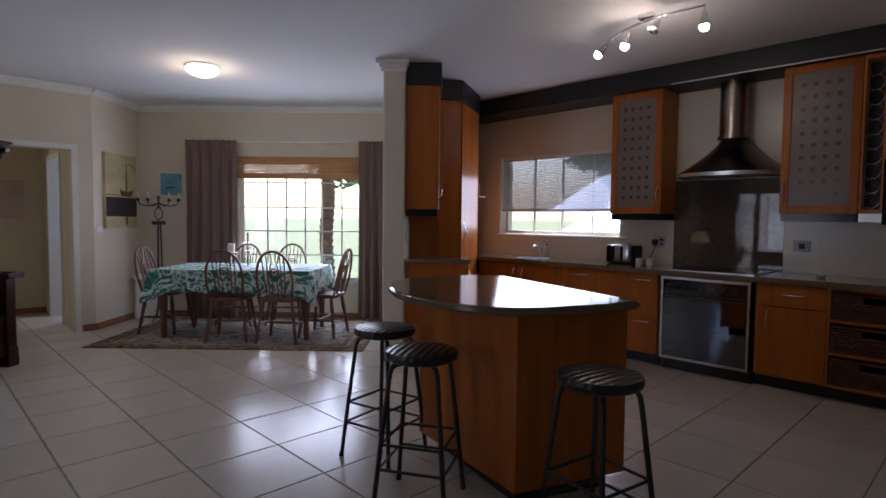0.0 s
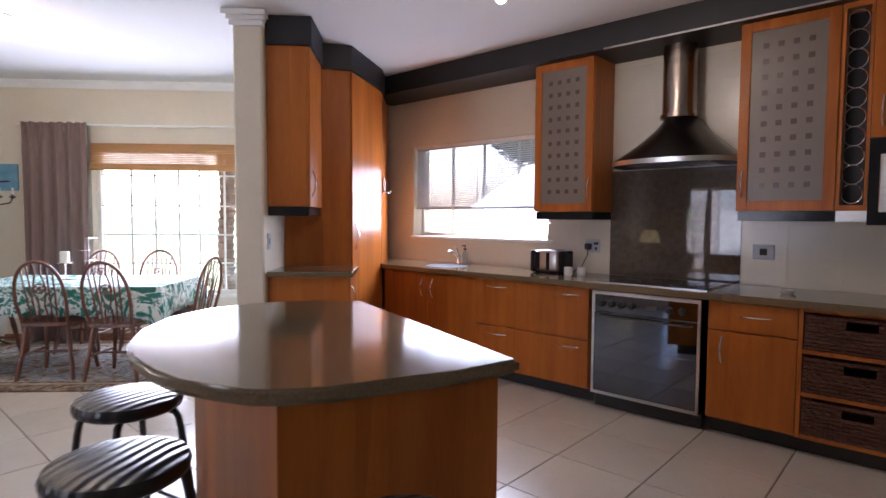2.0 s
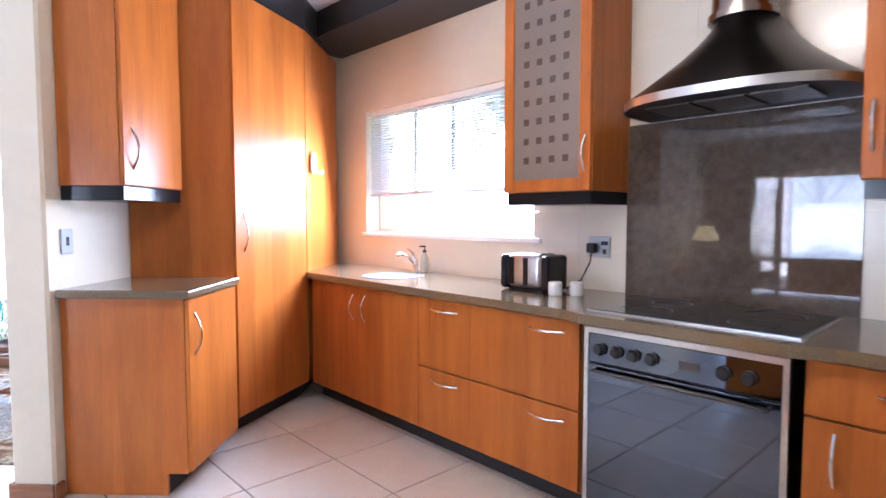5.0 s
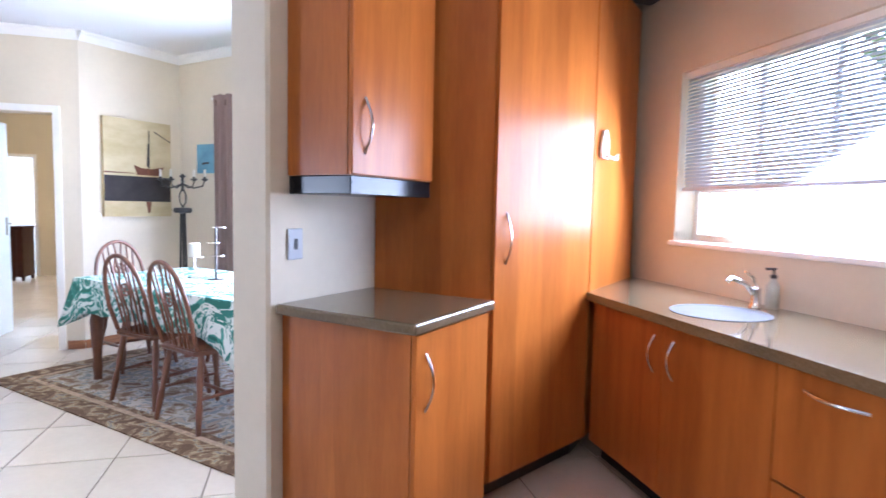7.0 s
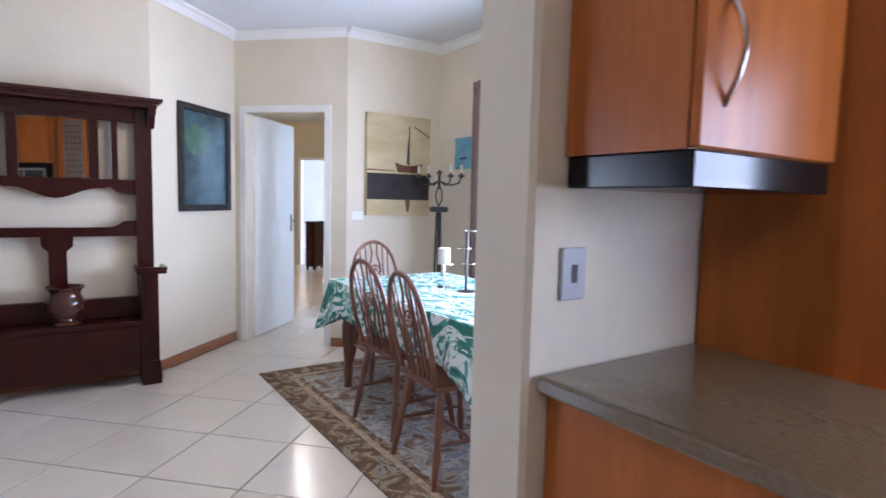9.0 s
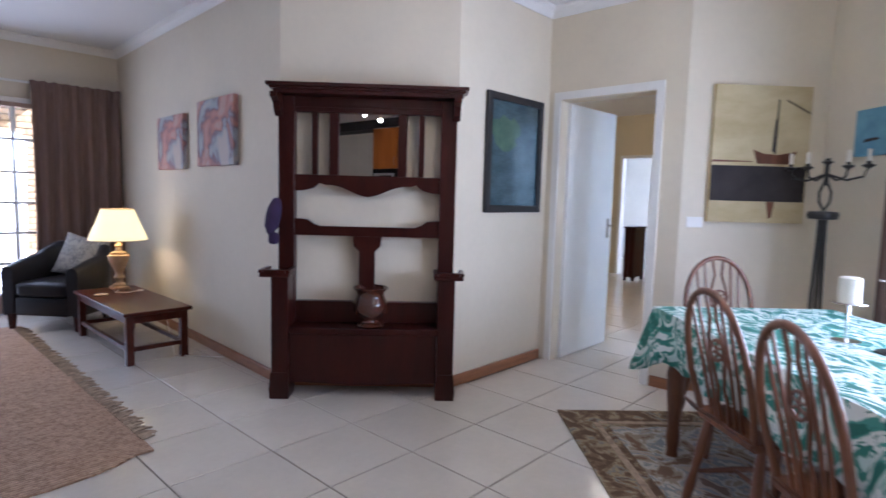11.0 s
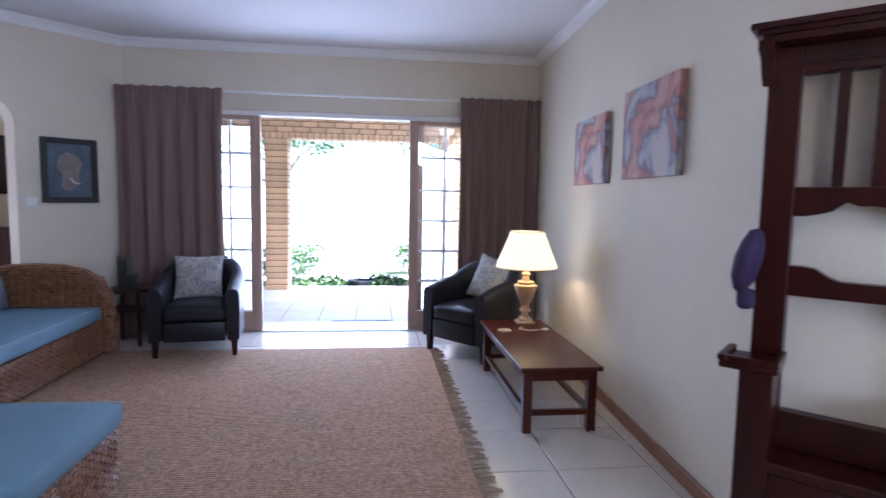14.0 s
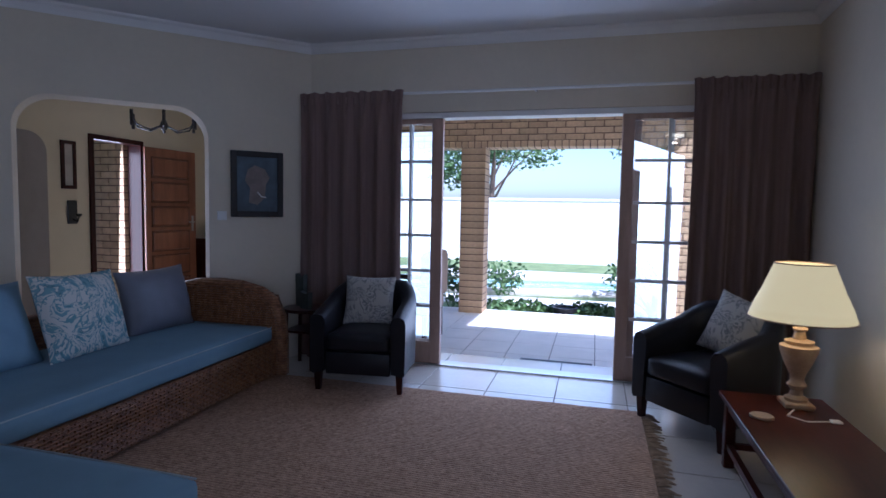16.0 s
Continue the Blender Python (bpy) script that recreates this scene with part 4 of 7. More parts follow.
for a, b in zip(levels, levels[1:]):
    for i in range(len(per)):
        j = (i + 1) % len(per)
        bm.faces.new((a[i], a[j], b[j], b[i]))
bm.faces.new(levels[0])
cl = single("tablecloth", bm, CLOTH, "green and white leaf-print tablecloth hanging over the table", "tablecloth", m=D45 @ pose(-2.06, 6.10, 0.0135), smooth=50)
so = cl.modifiers.new("thickness", "SOLIDIFY")
so.thickness, so.offset = 0.003, 1


def dining_chair(m, label):
    """A hoop-back chair that faces local +y."""
    t = thing("dining_chair", m, label, "chair", "chairs round the dining table")
    bm = B()
    out = [(-0.17, -0.19), (0.17, -0.19), (0.205, 0.0), (0.215, 0.17), (0.16, 0.21), (-0.16, 0.21), (-0.215, 0.17), (-0.205, 0.0)]
    prism(bm, out, 0.43, 0.465)
    bmesh.ops.bevel(bm, geom=list(bm.edges), offset=0.01, segments=2, affect="EDGES")
    part("seat", bm, CHAIRWOOD, t, "shaped wooden seat", 50)
    leg = [(0.014, 0.0), (0.016, 0.06), (0.021, 0.14), (0.014, 0.20), (0.022, 0.30), (0.018, 0.40), (0.015, 0.435)]
    for sx in (-1, 1):
        for sy, top in ((-1, -0.14), (1, 0.15)):
            bm = B()
            pts = [(sx * (0.15 + 0.06 * (1 - z / 0.435)), top + sy * 0.06 * (1 - z / 0.435), z) for r, z in leg]
            tube(bm, pts, [r for r, z in leg], 10)
            part("leg", bm, CHAIRWOOD, t, smooth=60)
    for a, b in (((-0.19, -0.17, 0.19), (-0.19, 0.18, 0.19)), ((0.19, -0.17, 0.19), (0.19, 0.18, 0.19)), ((-0.19, 0.005, 0.19), (0.19, 0.005, 0.19))):
        bm = B()
        mid = [(Vector(a) * (1 - f) + Vector(b) * f) for f in (0, 0.3, 0.5, 0.7, 1)]
        tube(bm, mid, [0.008, 0.011, 0.014, 0.011, 0.008], 8)
        part("stretcher", bm, CHAIRWOOD, t, smooth=60)
    hoop = []
    for i in range(17):
        a = math.pi * (1 - i / 16)
        z = 0.62 + 0.335 * math.sin(a) ** 0.75 if 0 < i < 16 else 0.62
        hoop.append((0.185 * math.cos(a), -0.185 - 0.10 * (z - 0.465) / 0.5, z))
    hoop = [(-0.165, -0.175, 0.465)] + hoop + [(0.165, -0.175, 0.465)]
    bm = B()
    tube(bm, hoop, 0.0135, 8)
    part("hoop", bm, CHAIRWOOD, t, "bent wooden hoop back", 60)
    for x in (-0.115, -0.072, 0.072, 0.115):
        bm = B()
        zt = 0.62 + 0.335 * math.sin(math.acos(x / 0.185)) ** 0.75
        tube(bm, [(x * 0.8, -0.172, 0.466), (x * 0.9, -0.21, 0.64), (x, -0.185 - 0.10 * (zt - 0.465) / 0.5, zt - 0.008)], [0.006, 0.008, 0.006], 6)
        part("spindle", bm, CHAIRWOOD, t, smooth=60)
    bm = B()
    ys = lambda z: -0.178 - 0.10 * (z - 0.465) / 0.5
    prof = [(0.030, 0.467), (0.036, 0.55), (0.022, 0.60), (0.045, 0.69), (0.055, 0.74), (0.045, 0.79), (0.022, 0.86), (0.034, 0.94)]
    for sgn in (-1, 1):
        tube(bm, [(sgn * w * 0.85, ys(z), z) for w, z in prof], 0.007, 6)
    tube(bm, [(0.038 * math.cos(a * math.pi / 8), ys(0.74), 0.74 + 0.038 * math.sin(a * math.pi / 8)) for a in range(16)], 0.006, 6, closed=True)
    for a in (30, 90, 150):
        c, s = 0.038 * math.cos(radians(a)), 0.038 * math.sin(radians(a))
        tube(bm, [(-c, ys(0.74), 0.74 - s), (c, ys(0.74), 0.74 + s)], 0.0045, 5)
    part("wheel_splat", bm, CHAIRWOOD, t, "pierced wheel-shaped centre splat", 60)
    return t


RZ = 0.0135
ch = dining_chair(D45 @ pose(-2.10, 5.76, RZ, 0, 0, 4), "dark wooden wheel-back dining chair at the dining table")
for v, u, rz in ((-1.54, 5.70, -3), (-2.98, 6.12, -94), (-1.17, 6.02, 80), (-2.35, 6.66, 178), (-1.78, 6.70, 183)):
    copy_thing(ch, D45 @ pose(v, u, RZ, 0, 0, rz))

# candlestick group on the table
TT = 0.0135 + 0.7405
for v, u, h, kind_ in ((-2.24, 6.12, 0.15, "candle"), (-2.07, 6.17, 0.32, "glass")):
    if kind_ == "candle":
        t = thing("candle_holder", D45 @ pose(v, u, TT), "white pillar candle on a thin steel stand", "candle holder")
        bm = B()
        lathe(bm, [(0.05, 0.0), (0.05, 0.006), (0.007, 0.01), (0.007, h), (0.06, h + 0.002), (0.06, h + 0.006), (0, h + 0.006)], n=18)
        part("stand", bm, CHROME, t, smooth=40)
        bm = B()
        lathe(bm, [(0.038, h + 0.006), (0.038, h + 0.10), (0.03, h + 0.105), (0.0, h + 0.1)], n=18)
        part("candle", bm, CANDLE, t, smooth=40)
    else:
        t = thing("candle_holder", D45 @ pose(v, u, TT), "tall grey three-armed candle stand on the dining table", "candle holder")
        bm = B()
        box(bm, -0.009, 0.009, -0.006, 0.006, 0.008, h + 0.06, I4, 0.003)
        lathe(bm, [(0.055, 0.0), (0.055, 0.005), (0.012, 0.008), (0, 0.008)], n=18)
        part("stand", bm, DARKSTEEL, t)
        for x, z in ((0.06, h + 0.05), (-0.05, h - 0.06), (0.03, h - 0.15)):
            bm = B()
            lathe(bm, [(0.045, z), (0.045, z + 0.004), (0, z + 0.004)], pose(x * 0.6, 0, 0), 16)
            part("plate", bm, CHROME, t, smooth=40)

# standing iron candelabra in the corner
cd = thing("candelabra", D45 @ pose(-3.44, 6.86, 0), "tall black wrought iron candelabra standing in the corner", "candelabra")
for k in range(3):
    a = k * 2.094 + 0.4
    bm = B()
    tube(bm, [(0.16 * math.cos(a), 0.16 * math.sin(a), 0.006), (0.08 * math.cos(a), 0.08 * math.sin(a), 0.05), (0.035 * math.cos(a), 0.035 * math.sin(a), 0.2), (0.03 * math.cos(a), 0.03 * math.sin(a), 0.6), (0.018 * math.cos(a), 0.018 * math.sin(a), 1.2)], 0.010, 8)
    part("leg", bm, IRON, cd, smooth=60)
bm = B()
lathe(bm, [(0.0, 1.195), (0.075, 1.2), (0.085, 1.225), (0.075, 1.245), (0.0, 1.25)], n=18)
part("disc", bm, IRON, cd, smooth=50)
bm = B()
for s in (-1, 1):
    tube(bm, [(0.0, 0, 1.25), (s * 0.045, 0, 1.30), (s * 0.05, 0, 1.36), (s * 0.012, 0, 1.42), (0, 0, 1.47)], 0.007, 6)
tube(bm, [(0, 0, 1.40), (0, 0, 1.53)], 0.012, 8)
part("scroll", bm, IRON, cd, smooth=60)
AR = pose(0, 0, 0, 0, 0, 20)
for x in (-0.23, -0.12, 0.12, 0.23):
    bm = B()
    tube(bm, [AR @ Vector(p) for p in ((0, 0, 1.47), (x * 0.5, 0, 1.43), (x * 0.9, 0, 1.45), (x, 0, 1.50))], 0.007, 6)
    lathe(bm, [(0.004, 1.49), (0.034, 1.51), (0.03, 1.515), (0.012, 1.52), (0.012, 1.535)], AR @ pose(x, 0, 0), 12)
    arm = part("arm", bm, IRON, cd, smooth=60)
    bm = B()
    lathe(bm, [(0.011, 1.52), (0.011, 1.60), (0, 1.605)], AR @ pose(x, 0, 0), 10)
    part("candle", bm, CANDLE, arm, "white candle", 50)
bm = B()
lathe(bm, [(0.004, 1.52), (0.034, 1.54), (0.012, 1.55), (0.012, 1.56), (0, 1.56)], n=12)
part("centre_cup", bm, IRON, cd, smooth=60)

# boat painting
mp_, _ = wall_frame(COR["d"], COR["e"])
pt = thing("painting", mp_ @ pose(0.49, -0.004, 1.157), "unframed canvas of a boat between sand and dark water", "painting")
ART_SAND = mat("art_sand", (0.42, 0.33, 0.17), 0.8, col2=(0.62, 0.53, 0.33), scale=2.2, stretch=(1, 1, 2))
ART_DARK = mat("art_dark", (0.030, 0.024, 0.024), 0.8, var=0.4, scale=5)
ART_BLUE = mat("art_blue", (0.10, 0.24, 0.36), 0.8, col2=(0.18, 0.38, 0.50), scale=8)
ART_SEA = mat("art_sea", (0.022, 0.050, 0.072), 0.12, col2=(0.060, 0.115, 0.140), scale=4, stretch=(1, 1, 2.2), coat=0.4, fine=0.2)
ART_GREEN = mat("art_green", (0.030, 0.085, 0.075), 0.12, col2=(0.085, 0.16, 0.11), scale=9, coat=0.4)
bm = B()
box(bm, -0.32, 0.32, -0.034, 0, 0, 0.885)
cv = part("canvas", bm, ART_SAND, pt)
bm = B()
box(bm, -0.32, 0.31, -0.0355, -0.0345, 0.14, 0.37)
part("dark_water", bm, ART_DARK, cv)
bm = B()
tp = Matrix(((1, 0, 0, 0), (0, 0, 1, -0.0375), (0, 1, 0, 0), (0, 0, 0, 1)))
for nm_, pts_ in (("hull", [(-0.05, 0.475), (-0.02, 0.385), (0.19, 0.385), (0.245, 0.47), (0.12, 0.445), (0.02, 0.45)]),
                  ("mast", [(0.085, 0.452), (0.10, 0.452), (0.102, 0.80), (0.094, 0.80)]),
                  ("shoreline", [(-0.32, 0.405), (-0.052, 0.40), (-0.05, 0.395), (-0.32, 0.39)]),
                  ("reflection", [(0.06, 0.138), (0.115, 0.138), (0.10, 0.035), (0.08, 0.03)]),
                  ("boom", [(0.15, 0.80), (0.31, 0.72), (0.31, 0.71), (0.15, 0.79)]),
                  ("furled_sail", [(0.072, 0.47), (0.086, 0.46), (0.092, 0.66), (0.085, 0.68)])):
    bm = B()
    prism(bm, pts_, 0, 0.002, tp)
    part(nm_, bm, ART_DARK if nm_ in ("mast", "boom", "furled_sail") else CHAIRWOOD, cv)

sp = thing("painting", md_ @ pose(0.42, -0.004, 1.58), "small unframed blue sea painting beside the curtain", "painting")
bm = B()
box(bm, -0.13, 0.13, -0.022, 0, 0, 0.275)
sc_ = part("canvas", bm, ART_BLUE, sp)
bm = B()
prism(bm, [(-0.06, 0.08), (0.06, 0.09), (0.04, 0.105), (-0.05, 0.10)], 0, 0.001, Matrix(((1, 0, 0, 0), (0, 0, 1, -0.0235), (0, 1, 0, 0), (0, 0, 0, 1))))
part("boat", bm, ART_DARK, sc_)

# ceiling lamp of the dining area
lc = thing("ceiling_light", pose(-5.19, 2.17, CEILING), "lit flush glass bowl lamp on the dining ceiling", "ceiling light")
bm = B()
lathe(bm, [(0.16, -0.001), (0.16, -0.012), (0.13, -0.014), (0.13, -0.001)], n=24)
part("rim", bm, STEEL, lc, smooth=40)
bm = B()
lathe(bm, [(0.15, -0.02), (0.145, -0.045), (0.11, -0.075), (0.06, -0.092), (0, -0.097)], n=24)
part("bowl", bm, GLOW, lc, "glowing opal glass bowl", 60)
bm = B()
for a in (0.6, 2.7, 4.8):
    box(bm, 0.135, 0.175, -0.01, 0.01, -0.03, -0.015, pose(0, 0, 0, 0, 0, math.degrees(a)))
part("clips", bm, STEEL, lc)
pl = new("dining_bulb", bpy.data.lights.new("dining_bulb", "POINT"))
pl.data.energy, pl.data.color, pl.data.shadow_soft_size = 2.6, (1.0, 0.75, 0.42), 0.03
pl.location = (-5.19, 2.17, CEILING - 0.17)

# ---- passage door, passage and bathroom ----
df = thing("door_1", pose(-7.05, 1.09, 0), "white painted passage door standing open in its frame", "door", kind="structure")
bm = B()
for y in (-0.425, 0.37):
    box(bm, -0.15, 0.012, y, y + 0.055, 0, 2.085)
box(bm, -0.15, 0.012, -0.37, 0.37, 2.03, 2.085)
part("door_frame", bm, WHITE, df)
bm = B()
box(bm, -0.86, -0.10, -0.375, -0.338, 0.008, 2.015, I4, 0.002)
lf = part("door_leaf", bm, WHITE, df, "plain white door leaf")
bm = B()
box(bm, -0.80, -0.77, -0.337, -0.33, 0.95, 1.12)
tube(bm, [(-0.785, -0.333, 1.06), (-0.785, -0.29, 1.06), (-0.68, -0.285, 1.06)], 0.008, 8)
part("door_handle", bm, CHROME, lf, smooth=50)

HW = "pale plaster wall of the passage"


def slab(name, x0, x1, y0, y1, z0, z1, material, label, kind="structure"):
    bm = B()
    box(bm, x0, x1, y0, y1, z0, z1)
    return single(name, bm, material, label, kind=kind)


slab("wall_passage_a", -8.95, -8.85, 0.80, 1.47, 0, CEILING, HALLWALL, HW)
slab("wall_passage_d", -12.5, -7.2, -1.9, -1.8, 0, CEILING, HALLWALL, HW)
slab("wall_passage_e", -7.21, -7.06, -1.8, 0.60, 0, CEILING, HALLWALL, HW)
slab("wall_passage_f", -8.85, -8.50, 1.47, 1.57, 0, CEILING, HALLWALL, HW)
slab("wall_passage_g", -7.70, -7.21, 1.47, 1.57, 0, CEILING, HALLWALL, HW)
slab("wall_passage_h", -8.50, -7.70, 1.47, 1.57, 2.05, CEILING, HALLWALL, HW)
slab("wall_far_a", -12.6, -12.5, -1.9, -1.40, 0, CEILING, HALLWALL, HW)
slab("wall_far_b", -12.6, -12.5, -0.80, 0.80, 0, CEILING, HALLWALL, HW)
slab("wall_far_c", -12.6, -12.5, -1.40, -0.80, 2.05, CEILING, HALLWALL, HW)
slab("wall_far_d", -12.6, -8.95, 0.80, 0.90, 0, CEILING, HALLWALL, HW)
slab("floor_passage", -15.3, -8.9, -4.0, 1.5, -0.0038, -0.0015, TILE, "pale tiled floor of the passage")
slab("wall_room_a", -15.4, -15.3, -4, 1.5, 0, CEILING, WHITE, "white wall of the far bright room")
slab("wall_room_b", -15.3, -12.6, 1.5, 1.6, 0, CEILING, WHITE, "white wall of the far bright room")
slab("wall_room_c", -15.3, -12.6, -4.1, -4.0, 0, CEILING, WHITE, "white wall of the far bright room")
slab("ceiling_far", -15.5, -10.6, -4.2, 2.7, CEILING, CEILING + 0.1, CEIL, "white plaster ceiling of the far room")
for n_, xx, yy0, yy1 in (("door_3", -12.5, -1.40, -0.80),):
    d = thing(n_, pose(xx, (yy0 + yy1) / 2, 0), "white painted empty door frame in the passage", "door frame", kind="structure")
    hw = (yy1 - yy0) / 2
    bm = B()
    box(bm, -0.11, 0.015, -hw - 0.0, -hw + 0.05, 0, 2.05)
    box(bm, -0.11, 0.015, hw - 0.05, hw, 0, 2.05)
    box(bm, -0.11, 0.015, -hw + 0.05, hw - 0.05, 2.0, 2.05)
    part("door_frame", bm, WHITE, d)
run_strip("baseboard", [(-8.85, 1.47), (-8.85, 0.80)], [(-0.001 - o, u) for o, u in SK], SKIRT, "brown wooden baseboard of the passage", 0.004)
bath_blue = mat("bath_tiles", (0.55, 0.66, 0.72), 0.25, var=0.06, scale=3)
slab("wall_bath_a", -8.85, -7.75, 3.0, 3.1, 0, CEILING, bath_blue, "pale blue tiled bathroom wall")
slab("wall_bath_b", -8.95, -8.85, 1.57, 3.1, 0, CEILING, bath_blue, "pale blue tiled bathroom wall")
bd = thing("door_4", pose(-8.10, 1.47, 0), "white open bathroom door and frame", "door", kind="structure")
bm = B()
box(bm, -0.40, -0.35, -0.015, 0.11, 0, 2.05)
box(bm, 0.35, 0.40, -0.015, 0.11, 0, 2.05)
box(bm, -0.35, 0.35, -0.015, 0.11, 2.0, 2.05)
part("door_frame", bm, WHITE, bd)
bt = thing("bathtub", pose(-8.15, 2.55, 0), "white panelled bathtub in the bathroom", "bathtub")
bm = B()
box(bm, -0.70, 0.70, -0.36, 0.36, 0.004, 0.50, I4, 0.02, 2)
part("panel", bm, WHITE, bt)
bm = B()
box(bm, -0.72, 0.72, -0.38, 0.38, 0.502, 0.55, I4, 0.018, 3)
part("rim", bm, WHITE, bt)
window_light("daylight_bathroom", look((-8.25, 2.93, 1.7), (-8.2, 1.6, 0.7)), 0.9, 0.9, 8, (0.8, 0.92, 1.0))
window_light("daylight_far_room", look((-14.0, 1.45, 1.6), (-14.0, -1, 1.0)), 1.6, 1.4, 26, (0.9, 0.96, 1.0))
dl = thing("downlight", pose(-10.4, -0.32, CEILING), "lit recessed spotlight in the passage ceiling", "ceiling light")
bm = B()
lathe(bm, [(0.055, -0.0015), (0.055, -0.008), (0.038, -0.009), (0.038, -0.0015)], n=18)
part("rim", bm, CHROME, dl, smooth=40)
bm = B()
lathe(bm, [(0.036, -0.003), (0.03, -0.016), (0, -0.02)], n=18)
part("bulb", bm, BULB, dl, smooth=60)
pl = new("passage_bulb", bpy.data.lights.new("passage_bulb", "POINT"))
pl.data.energy, pl.data.color, pl.data.shadow_soft_size = 9, (1.0, 0.84, 0.6), 0.03
pl.location = (-9.4, 0.0, CEILING - 0.12)
pp = thing("picture", pose(-8.846, 1.06, 1.25), "pale pink canvas picture on the passage wall", "picture")
bm = B()
box(bm, 0, 0.025, -0.2, 0.2, 0, 0.5)
part("canvas", bm, mat("art_pink", (0.48, 0.36, 0.30), 0.8, col2=(0.58, 0.47, 0.40), scale=4), pp)

fc = thing("far_cabinet", pose(-12.0, -0.84, 0), "small dark wooden cabinet at the end of the passage", "cabinet")
bm = B()
box(bm, -0.20, 0.20, -0.085, 0.085, 0.06, 0.84)
part("body", bm, DARKWOOD, fc)
bm = B()
box(bm, -0.22, 0.22, -0.10, 0.10, 0.841, 0.87, I4, 0.005)
part("top", bm, DARKWOOD, fc)
for sy in (-1, 1):
    bm = B()
    box(bm, 0.201, 0.215, sy * 0.042 - 0.039, sy * 0.042 + 0.039, 0.09, 0.81, I4, 0.004)
    part("door", bm, DARKWOOD, fc)
    for sx in (-1, 1):
        bm = B()
        box(bm, sx * 0.165 - 0.02, sx * 0.165 + 0.02, sy * 0.065 - 0.018, sy * 0.065 + 0.018, 0.001, 0.0595)
        part("foot", bm, DARKWOOD, fc)

# framed sea picture on the wall by the stand
mq, _ = wall_frame(COR["b"], COR["c"])
fp = thing("picture", mq @ pose(0.605, -0.003, 1.172), "black framed blue-green sea picture behind glass", "picture")
bm = B()
for a, b in ((-0.335, -0.285), (0.285, 0.335)):
    box(bm, a, b, -0.03, 0, 0, 0.827, I4, 0.004)
for a, b in ((0, 0.05), (0.777, 0.827)):
    box(bm, -0.285, 0.285, -0.029, 0, a, b, I4, 0.004)
part("frame", bm, MATTBLACK, fp)
bm = B()
box(bm, -0.285, 0.285, -0.012, -0.001, 0.05, 0.777)
sh = part("sheet", bm, ART_SEA, fp)
bm = B()
tp2 = Matrix(((1, 0, 0, 0), (0, 0, 1, -0.0145), (0, 1, 0, 0), (0, 0, 0, 1)))
rr = random.Random(5)
prism(bm, [(-0.14 + 0.02 * rr.random() + 0.17 * (1 + 0.25 * rr.uniform(-1, 1)) * math.cos(a * 0.42), 0.56 + 0.12 * (1 + 0.3 * rr.uniform(-1, 1)) * math.sin(a * 0.42)) for a in range(15)], 0, 0.001, tp2)
part("leaf_shape", bm, ART_GREEN, sh)

# switch plates by the passage door and in the kitchen

def plate(m, w, h, label, category, marks, material=None):
    """A wall plate facing local -y; marks are dark insets (x0, x1, z0, z1)."""
    t = thing("wall_plate", m, label, category)
    bm = B()
    box(bm, -w / 2, w / 2, -0.009, -0.001, -h / 2, h / 2, I4, 0.003)
    p = part("cover", bm, material or PLATE, t)
    for a, b, c, d in marks:
        bm = B()
        box(bm, a, b, -0.0105, -0.009, c, d)
        part("rocker", bm, MATTBLACK if material is None else WHITE, p)
    return t


plate(mk @ pose(2.48, 0, 1.105), 0.125, 0.11, "grey double wall socket beside the splashback", "socket", [(-0.05, -0.03, 0.0, 0.02), (-0.05, -0.03, -0.035, -0.015), (0.01, 0.05, 0.01, 0.03), (0.02, 0.04, -0.035, -0.01)])
plate(mk @ pose(3.72, 0, 1.11), 0.13, 0.10, "grey isolator switch on the kitchen wall", "switch", [(-0.022, 0.022, -0.022, 0.022)])
plate(D45 @ pose(-0.205, 5.085, 1.15, 0, 0, 90), 0.075, 0.115, "grey light switch on the kitchen wall end", "switch", [(-0.009, 0.009, -0.02, 0.02)])
plate(mp_ @ pose(0.10, 0, 1.15), 0.11, 0.07, "white light switch beside the passage door", "switch", [(-0.02, 0.02, -0.02, 0.02)], WHITE)

# toaster with its lead, small jars, sink and tap
tz = thing("toaster", pose(-2.52, 5.30, CT), "brushed steel and black two-slot toaster on the worktop", "toaster")
bm = B()
box(bm, -0.11, 0.11, -0.085, 0.085, 0.012, 0.19, I4, 0.03, 3)
part("shell", bm, STEEL, tz, smooth=40)
for xa in (-0.155, 0.108):
    bm = B()
    box(bm, xa, xa + 0.047, -0.09, 0.09, 0.004, 0.185, I4, 0.02, 2)
    part("end_cap", bm, BLACK, tz)
bm = B()
box(bm, -0.107, 0.107, -0.07, 0.07, 0.002, 0.0118)
part("base", bm, BLACK, tz)
bm = B()
for y in (-0.03, 0.03):
    box(bm, -0.09, 0.09, y - 0.014, y + 0.014, 0.188, 0.1915)
part("slots", bm, MATTBLACK, tz)
bm = B()
box(bm, -0.095, -0.06, -0.088, -0.084, 0.03, 0.17)
box(bm, 0.0, 0.03, -0.088, -0.084, 0.03, 0.17)
part("black_strips", bm, BLACK, tz)
for x, y in ((-2.31, 5.20), (-2.235, 5.27)):
    jr_ = thing("jar", pose(x, y, CT), "small white ceramic jar beside the toaster", "jar", "jars by the toaster")
    bm = B()
    lathe(bm, [(0.03, 0.001), (0.033, 0.01), (0.033, 0.062), (0.028, 0.066), (0.028, 0.05), (0, 0.05)], n=18)
    part("pot", bm, WHITE, jr_, smooth=40)
bm = B()
